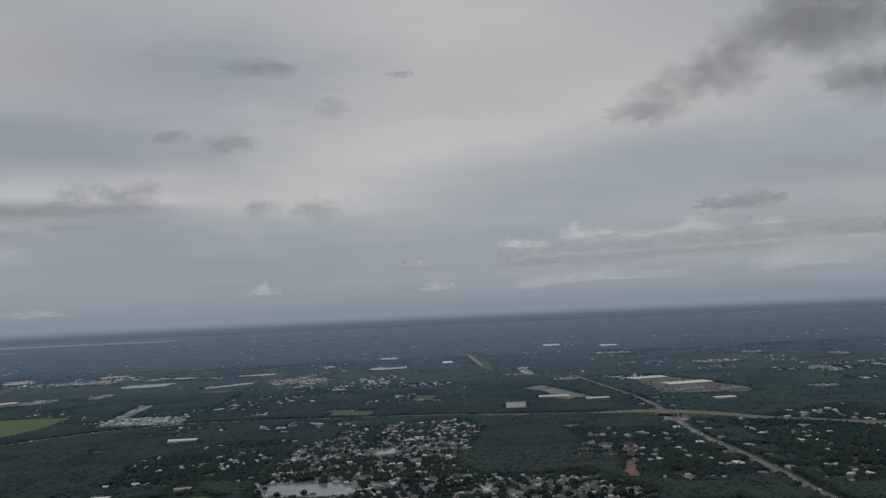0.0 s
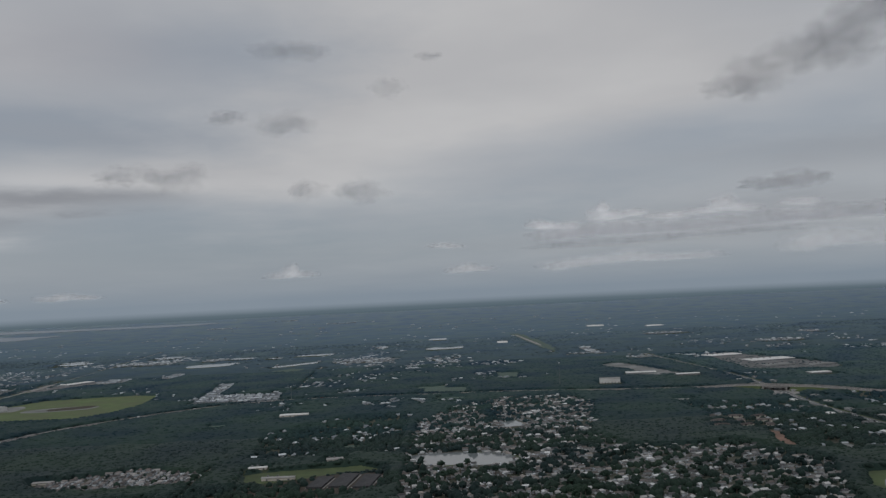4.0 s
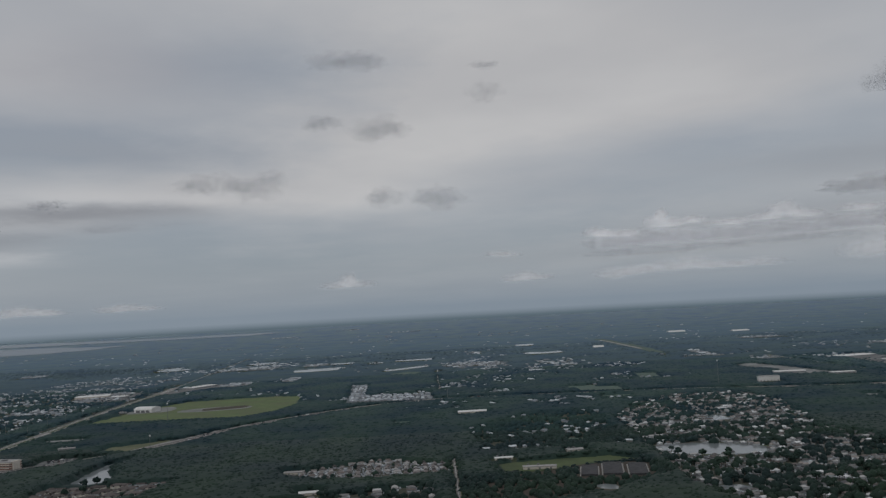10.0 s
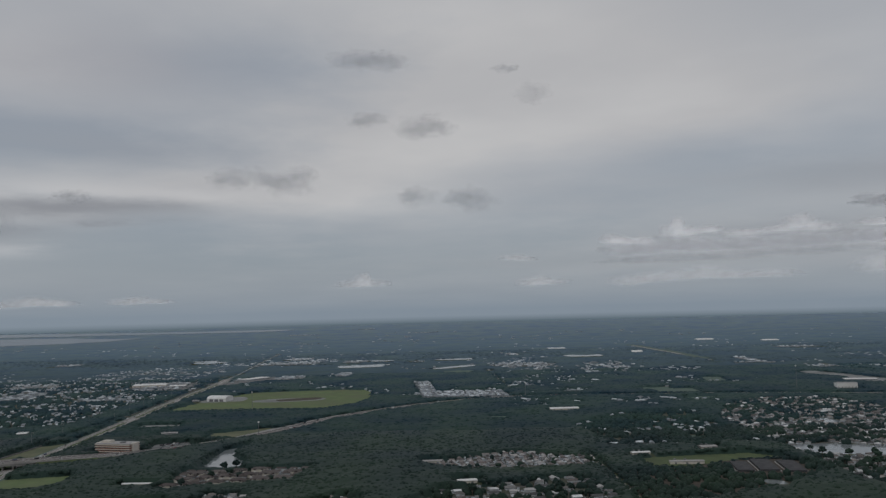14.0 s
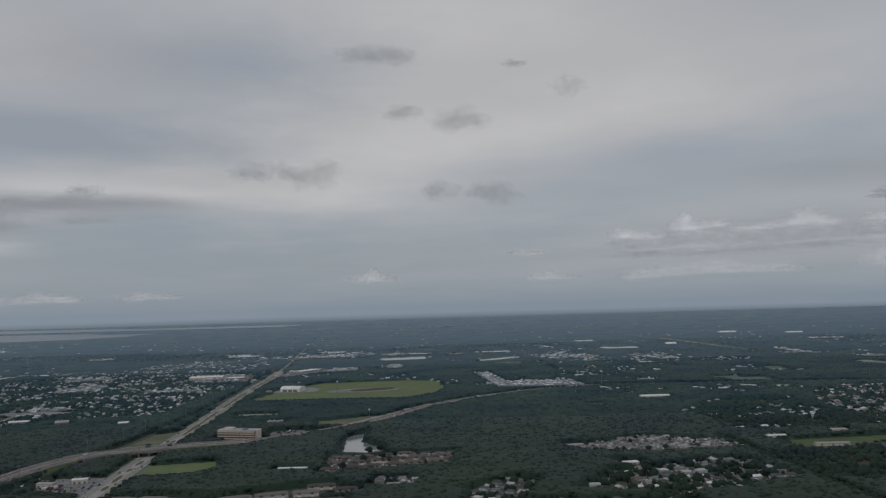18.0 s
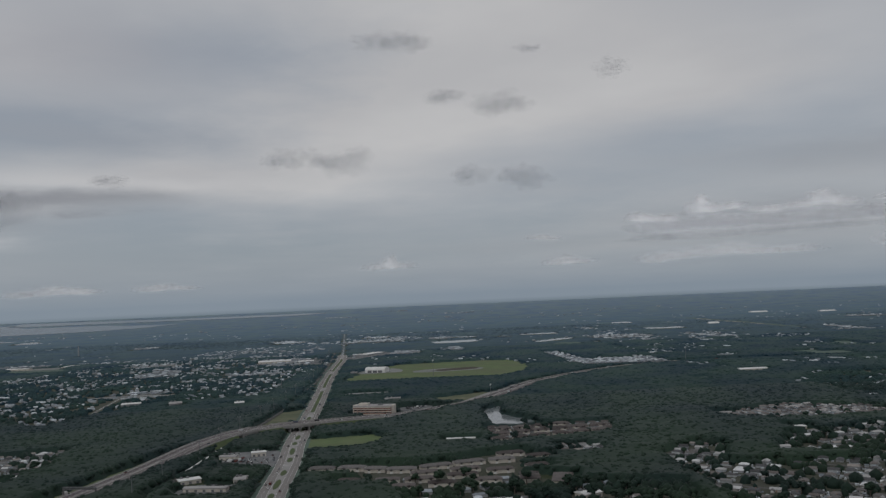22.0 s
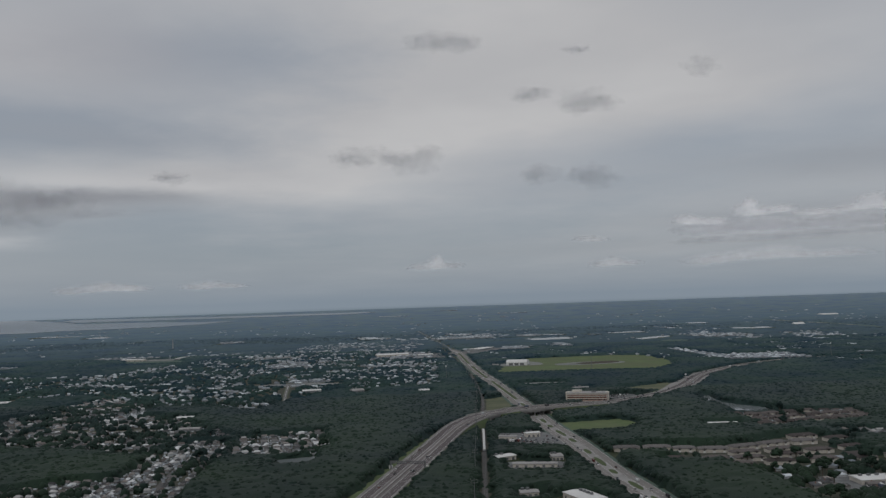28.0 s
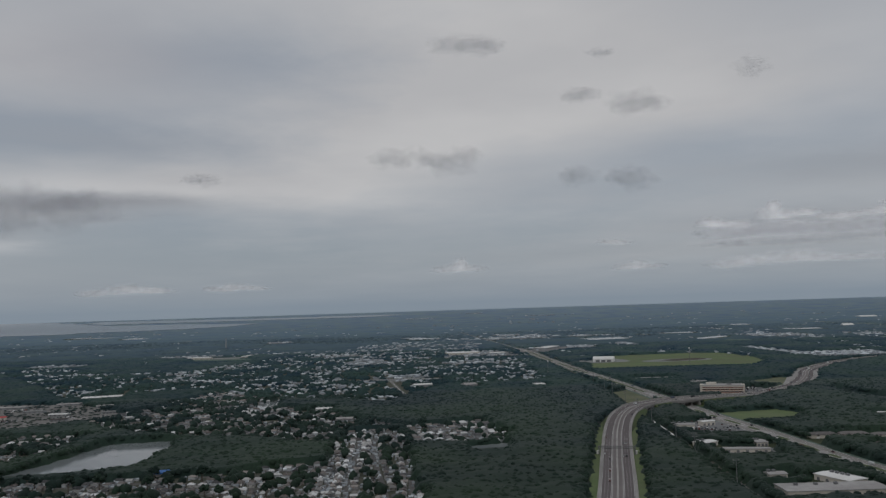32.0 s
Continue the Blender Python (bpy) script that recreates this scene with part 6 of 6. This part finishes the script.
part("cap", bm_of(cyl, 0, 0, 24, 25, 1.5, 1.5, 12), M_STEEL, tw)
hall("works", -1480, 1600, 46, 12, 3, -8, M_CREAM, M_WHITE, "long pale works building beside the tower", "factory", 1, 4, 2)
hall("works", -1390, 1620, 8, 46, 3, -20, M_CREAM, M_WHITE, "narrow works hall with a pale roof", "factory", 1, 4, 2)
for x, y, h in ((-700, 1090, 26), (-640, 870, 16), (35, 1215, 34), (-345, 1205, 20), (-885, 1045, 18)):
    mst = thing("mast", "thin grey lattice mast above the trees", "mast", "masts", pose(x, y, 0))
    part("shaft", bm_of(cyl, 0, 0, 0, h, 0.35, 0.15, 6), M_STEEL, mst)
    part("antenna", bm_of(box, -0.7, -0.25, h - 1.8, 0.7, 0.25, h - 0.2), M_WHITE, mst)

wg = thing("freight_wagon", "low pale freight wagon standing on the railway", "freight wagon", "freight wagons")
part("body", bm_of(box, -4.2, -0.75, 0.75, 4.2, 0.75, 1.7), M_GREYWALL, wg)
part("roof", bm_of(hip_roof, -4.2, -0.75, 4.2, 0.75, 1.7, 0.2, 0.0, 0.05), M_WHITE, wg)
part("frame", bm_of(box, -4.3, -0.6, 0.5, 4.3, 0.6, 0.75), M_STEEL, wg)
for u in (-3, 3):
    for v in (-0.42, 0.42):
        bm = bm_of(cyl, 0, 0, -0.06, 0.06, 0.24, n=10)
        bmesh.ops.rotate(bm, verts=bm.verts, matrix=Matrix.Rotation(radians(90), 3, "X"))
        bmesh.ops.translate(bm, verts=bm.verts, vec=(u, v, 0.74))
        part("wheel", bm, M_STEEL, wg)
j0 = int(np.searchsorted(rs, 312))
for k in range(9):
    u = 312 + 9.6 * k
    p = np.array([np.interp(u, rs, RAILWAY[:, 0]), np.interp(u, rs, RAILWAY[:, 1])])
    d = RAILWAY[j0 + 1] - RAILWAY[j0]
    at = pose(*p, 0.02, 0, 0, math.degrees(math.atan2(d[1], d[0])))
    if k == 0:
        wg.matrix_basis = at
    else:
        copy_thing(wg, at)

# ---- cars ----
def car_variant(k):
    c = thing("car", "", "car", "cars on the roads")
    l, w, h = ((2.5, 1.05, 0.55), (2.7, 1.1, 0.62), (3.6, 1.25, 1.5))[k]
    bm = bmesh.new()
    box(bm, -l / 2, -w / 2, 0.18, l / 2, w / 2, h)
    bmesh.ops.bevel(bm, geom=[e for e in bm.edges], offset=0.1, segments=1, affect="EDGES")
    part("body", bm, M_CAR, c)
    bm = bmesh.new()
    a, b = ((-0.9, 0.55), (-1.2, 0.5), (1.2, 1.75))[k]
    top = h + (0.42, 0.5, 0.05)[k]
    lo = [bm.verts.new(p) for p in ((a, -w * 0.46, h - 0.05), (b, -w * 0.46, h - 0.05), (b, w * 0.46, h - 0.05), (a, w * 0.46, h - 0.05))]
    up = [bm.verts.new(p) for p in ((a + 0.2, -w * 0.38, top), (b - 0.35, -w * 0.38, top), (b - 0.35, w * 0.38, top), (a + 0.2, w * 0.38, top))]
    for j in range(4):
        bm.faces.new((lo[j], lo[(j + 1) % 4], up[(j + 1) % 4], up[j]))
    bm.faces.new(up)
    part("cabin", bm, M_GLASS if k < 2 else M_CAR, c, "dark glazed cabin")
    for sx in (-0.32, 0.32):
        for sy in (-1, 1):
            bm = bmesh.new()
            cyl(bm, 0, 0, -0.08, 0.08, 0.2, n=10)
            bmesh.ops.rotate(bm, verts=bm.verts, matrix=Matrix.Rotation(radians(90), 3, "X"))
            bmesh.ops.translate(bm, verts=bm.verts, vec=(sx * l, sy * w * 0.48, 0.2))
            part("wheel", bm, M_TYRE, c)
    return c


cvars = [car_variant(k) for k in range(3)]
CAR_WORDS = ["small passenger car driving along the road", "family car driving along the road", "box van driving along the road"]


PARKED = ["passenger car parked in the yard", "family car parked in a row", "box van parked beside a building"]
for x0, y0, ang, cols, rows in ((-832, 592, -14, 9, 3), (-822, 620, -14, 6, 2), (-716, 826, -14, 8, 3), (-700, 806, -14, 6, 2), (-826, 414, 0, 8, 1), (-818, 512, -8, 5, 1), (-772, 775, -14, 7, 2),
                                (-1390, 742, 8, 10, 3), (-1420, 822, 8, 9, 2), (-1340, 762, 8, 7, 2), (-935, 1450, 10, 9, 2), (-664, 430, 4, 8, 1)):
    for q in range(cols * rows):
        if rng.random() < 0.25:
            continue
        u, v, a = (q % cols - cols / 2) * 1.9, (q // cols) * 4.6, radians(ang)
        k = int(rng.choice(3, p=(0.5, 0.38, 0.12)))
        o = copy_thing(cvars[k], pose(x0 + u * math.cos(a) - v * math.sin(a), y0 + u * math.sin(a) + v * math.cos(a), 0.16, 0, 0, ang + 90 + float(rng.normal(0, 3))))
        tagged(o, PARKED[k], "car", "parked cars")


def cars_on(line, z, lanes, n, lo, hi):
    s, sd = arc(line), sides(line)
    for _ in range(n):
        i = min(int(np.searchsorted(s, rng.uniform(lo, hi))), len(line) - 2)
        off = float(rng.choice(lanes))
        d = line[i + 1] - line[i]
        k = int(rng.choice([0, 0, 1, 1, 2]))
        tagged(copy_thing(cvars[k], pose(*(line[i] + sd[i] * off), z[i] + 0.06, 0, 0, math.degrees(math.atan2(d[1], d[0])) + (180 if off < 0 else 0))), CAR_WORDS[k])


cars_on(HIGHWAY, HW_Z, (-7.0, -5.5, -3.9, 3.9, 5.5, 7.0), 60, 150, 1500)
cars_on(ARTERIAL, np.full(len(ARTERIAL), 0.2), (-6.7, -4, 4, 6.7), 50, 120, 1100)
cars_on(EAST_ROAD, np.full(len(EAST_ROAD), 0.2), (-4, -1.6, 1.6, 4), 24, 150, 1000)
for poly, n in ((LOTS[5][0], 34), (LOTS[4][0], 16), (LOTS[0][0], 30), (LOTS[6][0], 14)):
    P = np.array(poly)
    made = 0
    while made < n:
        x, y = rng.uniform(P[:, 0].min(), P[:, 0].max()), rng.uniform(P[:, 1].min(), P[:, 1].max())
        y = round(y / 5) * 5
        if contains(poly, x, y) and (int(x // 3), int(y // 3)) not in occupied:
            k = int(rng.integers(2))
            tagged(copy_thing(cvars[k], pose(x, y, 0.14, 0, 0, 90 + rng.normal(0, 4))), "parked car on the paved lot")
            made += 1
for c in cvars:
    for o in (*c.children_recursive, c):
        bpy.data.objects.remove(o)

# ---- clouds ----
def cloud_material(name, tone, alpha, scale, soft=0.5, through_light=0.5):
    mt = bpy.data.materials.new(name)
    mt.use_nodes = True
    nt = mt.node_tree
    nt.nodes.clear()
    N, Lk = nt.nodes.new, nt.links.new
    out, mx, tr, df, tl, ad = (N(k) for k in ("ShaderNodeOutputMaterial", "ShaderNodeMixShader", "ShaderNodeBsdfTransparent", "ShaderNodeBsdfDiffuse", "ShaderNodeBsdfTranslucent", "ShaderNodeMixShader"))
    co, nz, rm = N("ShaderNodeTexCoord"), N("ShaderNodeTexNoise"), N("ShaderNodeMapRange")
    nz.inputs["Scale"].default_value, nz.inputs["Detail"].default_value, nz.inputs["Roughness"].default_value = scale, 6.0, 0.62
    Lk(co.outputs["Object"], nz.inputs["Vector"])
    Lk(nz.outputs["Fac"], rm.inputs["Value"])
    rm.interpolation_type = "SMOOTHSTEP"
    rm.inputs["From Min"].default_value, rm.inputs["From Max"].default_value = 0.5 - soft * 0.35, 0.5 + soft * 0.35
    rm.inputs["To Min"].default_value, rm.inputs["To Max"].default_value = 0.0, alpha
    df.inputs["Color"].default_value = (*tone, 1)
    tl.inputs["Color"].default_value = (*tone, 1)
    ad.inputs[0].default_value = through_light
    Lk(df.outputs[0], ad.inputs[1])
    Lk(tl.outputs[0], ad.inputs[2])
    Lk(rm.outputs[0], mx.inputs[0])
    Lk(tr.outputs[0], mx.inputs[1])
    Lk(ad.outputs[0], mx.inputs[2])
    Lk(mx.outputs[0], out.inputs[0])
    return mt


C_DARK = cloud_material("grey_scud_vapour", (0.59, 0.59, 0.61), 0.0205, 0.016, 1.3)
C_STORM = cloud_material("dark_scud_vapour", (0.53, 0.53, 0.56), 0.034, 0.010, 1.3)
# greyer vapour paints in the shade on cloud bodies
C_BANK = cloud_material("shade_grey_bank_vapour", (0.735, 0.735, 0.745), 0.078, 0.006, 1.8, 0.5)
C_WHITE = cloud_material("pale_cumulus_vapour", (0.96, 0.95, 0.945), 0.080, 0.008, 2.6, 0.65)
C_PALE = cloud_material("white_far_cumulus_vapour", (0.95, 0.94, 0.93), 0.054, 0.008, 3.0, 0.5)
BALL = {}
for k in (3, 4):
    bm = bmesh.new()
    bmesh.ops.create_icosphere(bm, subdivisions=k, radius=1.0)
    bm.verts.index_update()
    BALL[k] = ([v.co.normalized() for v in bm.verts], np.array([[v.index for v in q.verts] for q in bm.faces]))
    bm.free()


def puff(at, sx, sy, sz, seed, shells, lump, outer, inner, flat, octaves, sub):
    """One lump of vapour: nested shells from a wide thin outer one to a small inner one, all torn alike."""
    N, F = BALL[sub]
    D = np.array([1 + lump * (noise.fractal(n * 1.6 + Vector((seed, 0, 0)), 1.0, 2.0, octaves) + 0.3 * noise.noise(n * 3.4 + Vector((seed, 3, 0)))) for n in N])
    E = np.array([noise.noise(n * 2.6 + Vector((7, seed, 1))) for n in N])
    U = np.array(N)
    VS = []
    for k in range(shells):
        t = k / max(1, shells - 1)
        P = U * (D * (outer + (inner - outer) * t) + 0.06 * E * (1 - t))[:, None]
        P[:, 2] *= np.where(P[:, 2] < 0, 1 - flat, 1.0)
        VS.append(P * (sx, sy, sz) + at)
    return np.concatenate(VS), np.concatenate([F + k * len(N) for k in range(shells)])


def cloud_of(name, puffs, mat, words, at):
    VS, FS, off = [], [], 0
    for V, F in puffs:
        VS.append(V)
        FS.append(F + off)
        off += len(V)
    ob = new(name, mesh_np(name, np.concatenate(VS), np.concatenate(FS), mat, smooth=True))
    ob.matrix_basis = pose(*at)
    ob.visible_shadow = False
    return tagged(ob, words, "cloud", "clouds", "structure")


def cloud(x, y, z, sx, sy, sz, mat, words, seed, flat=0.0, n=4, shells=12):
    """A torn scrap of low cloud: a few soft lumps strung along a wavering line."""
    r = random.Random(seed)
    puffs = []
    for j in range(n):
        u = (j + 0.5) / n * 2 - 1
        s = (1.0 - 0.35 * abs(u)) * r.uniform(0.7, 1.15)
        at = (u * sx * 0.8 + r.uniform(-0.1, 0.1) * sx, r.uniform(-0.3, 0.3) * sy, r.uniform(-0.45, 0.45) * sz * (1 - flat))
        puffs.append(puff(at, sx * 1.25 / n * s * r.uniform(1.5, 2.2), sy * 0.5, sz * 0.75 * s, seed * 1.7 + j * 5.3, shells, 0.62, 1.45, 0.12, flat, 4, 3))
    return cloud_of("cloud", puffs, mat, words, (x, y, z))


def heap(x, y, z, lumps, mat, seed, words, lump=0.24, flat=0.5, shells=18, depth=90.0, outer=1.3, inner=0.25):
    """A heap cloud out of lumps: offset along x, offset up, half width, half height."""
    puffs = []
    for j, (dx, dz, rx, rz) in enumerate(lumps):
        puffs.append(puff((dx, 18.0 * math.sin(j * 2.3 + seed), dz), rx, depth, rz, seed + j * 3.1, shells, lump, outer, inner, flat, 4, 4 if mat is C_WHITE else 3))
    return cloud_of("cumulus_cloud", puffs, mat, words, (x, y, z))


SCUD, BIG, BANK = "small dark grey ragged cloud", "large dark grey ragged cloud", "long grey cloud bank with a level base"
for k, (x, y, z, sx, sy, sz, mt, w, flat, n) in enumerate([
    (-396, 2862, 512, 62, 50, 36, C_DARK, SCUD, 0, 3), (-578, 2854, 522, 30, 30, 30, C_DARK, SCUD, 0, 2), (-236, 2100, 646, 15, 20, 30, C_DARK, SCUD, 0, 1),
    (-1020, 2823, 572, 95, 60, 34, C_DARK, SCUD, 0, 5), (-1190, 2823, 572, 55, 50, 26, C_DARK, SCUD, 0, 3), (-504, 2164, 594, 58, 50, 26, C_DARK, SCUD, 0, 4),
    (-660, 2164, 614, 34, 40, 16, C_DARK, SCUD, 0, 3), (-873, 4518, 1488, 170, 160, 34, C_DARK, SCUD, 0, 5), (-130, 4700, 1470, 50, 60, 20, C_DARK, SCUD, 0, 3),
    (305, 1165, 412, 34, 70, 16, C_STORM, BIG, 0, 3), (346, 1000, 414, 46, 90, 22, C_STORM, BIG, 0, 4),
    (385, 870, 417, 52, 80, 28, C_STORM, BIG, 0, 4), (430, 760, 418, 70, 80, 34, C_STORM, BIG, 0, 4), (402, 850, 426, 60, 90, 24, C_STORM, BIG, 0, 4),
    (590, 1090, 420, 70, 60, 22, C_STORM, BIG, 0, 4), (1080, 2910, 462, 110, 60, 28, C_BANK, BANK, 0.3, 4),
    (-2040, 3484, 640, 50, 45, 24, C_DARK, SCUD, 0, 3), (-3060, 4187, 588, 350, 160, 128, C_DARK, BANK, 0.3, 6), (-2990, 4250, 640, 150, 160, 50, C_DARK, BANK, 0.3, 5),
]):
    cloud(x, y, z, 1.2 * sx, sy, 1.15 * sz, mt, w, 3.7 * k + 1, flat, n)
WORDS = "pale heap cloud with rounded tops over the horizon"
# shading comes from colour here: white tops, greyer body, darker base lumps
heap(400, 4740, 355, [(120, 62, 170, 52), (360, 74, 230, 62), (640, 78, 260, 58), (960, 86, 290, 58), (1320, 100, 310, 60), (1720, 112, 330, 66), (2150, 120, 330, 66)], C_BANK, 3, "long body of the heap cloud, its shade coloured grey", 0.3, 0.65, 16, 90.0, 1.15, 0.35)
heap(400, 4725, 355, [(20, 128, 64, 34), (85, 122, 60, 26), (190, 118, 66, 26), (360, 165, 62, 44), (402, 208, 30, 36), (455, 160, 66, 34), (570, 172, 74, 24), (760, 150, 120, 22), (960, 165, 100, 24), (1080, 200, 84, 48), (1190, 172, 100, 28), (1500, 190, 120, 28)],
     C_WHITE, 11, WORDS, 0.26, 0.55, 14, 90.0, 1.12, 0.45)
heap(400, 4710, 352, [(120, 12, 150, 20), (370, 18, 210, 25), (660, 26, 240, 26), (960, 40, 240, 26), (1300, 56, 270, 26)], C_DARK, 23, "level base of the heap cloud, its shade coloured darker", 0.4, 0.3)
heap(520, 4760, 246, [(0, 4, 95, 34), (130, 16, 100, 32), (290, 26, 115, 36), (460, 36, 120, 44), (600, 24, 115, 28), (800, 26, 140, 28)], C_PALE, 31, WORDS, depth=70)
heap(1900, 4760, 300, [(0, 0, 130, 54), (170, 30, 160, 70), (400, 20, 180, 60)], C_PALE, 37, WORDS, depth=80)
heap(-960, 4760, 268, [(-70, 2, 80, 26), (-6, 18, 46, 38), (12, 40, 24, 28), (62, 4, 80, 24)], C_PALE, 41, WORDS, depth=50)
heap(-2860, 4760, 200, [(-190, -2, 70, 26), (-60, 6, 90, 32), (20, 16, 66, 32), (110, 8, 90, 26), (200, 2, 80, 20)], C_PALE, 47, WORDS, depth=60)
heap(-2260, 4760, 200, [(-60, 2, 80, 24), (40, 8, 80, 24), (140, 2, 70, 16)], C_PALE, 53, WORDS, depth=60)
heap(30, 4760, 252, [(-60, 2, 70, 24), (0, 14, 56, 26), (70, 4, 80, 20)], C_PALE, 59, WORDS, depth=50)
heap(-120, 4760, 398, [(0, 0, 70, 18), (70, -6, 60, 14)], C_PALE, 61, "small thin wisp of pale cloud", depth=40)
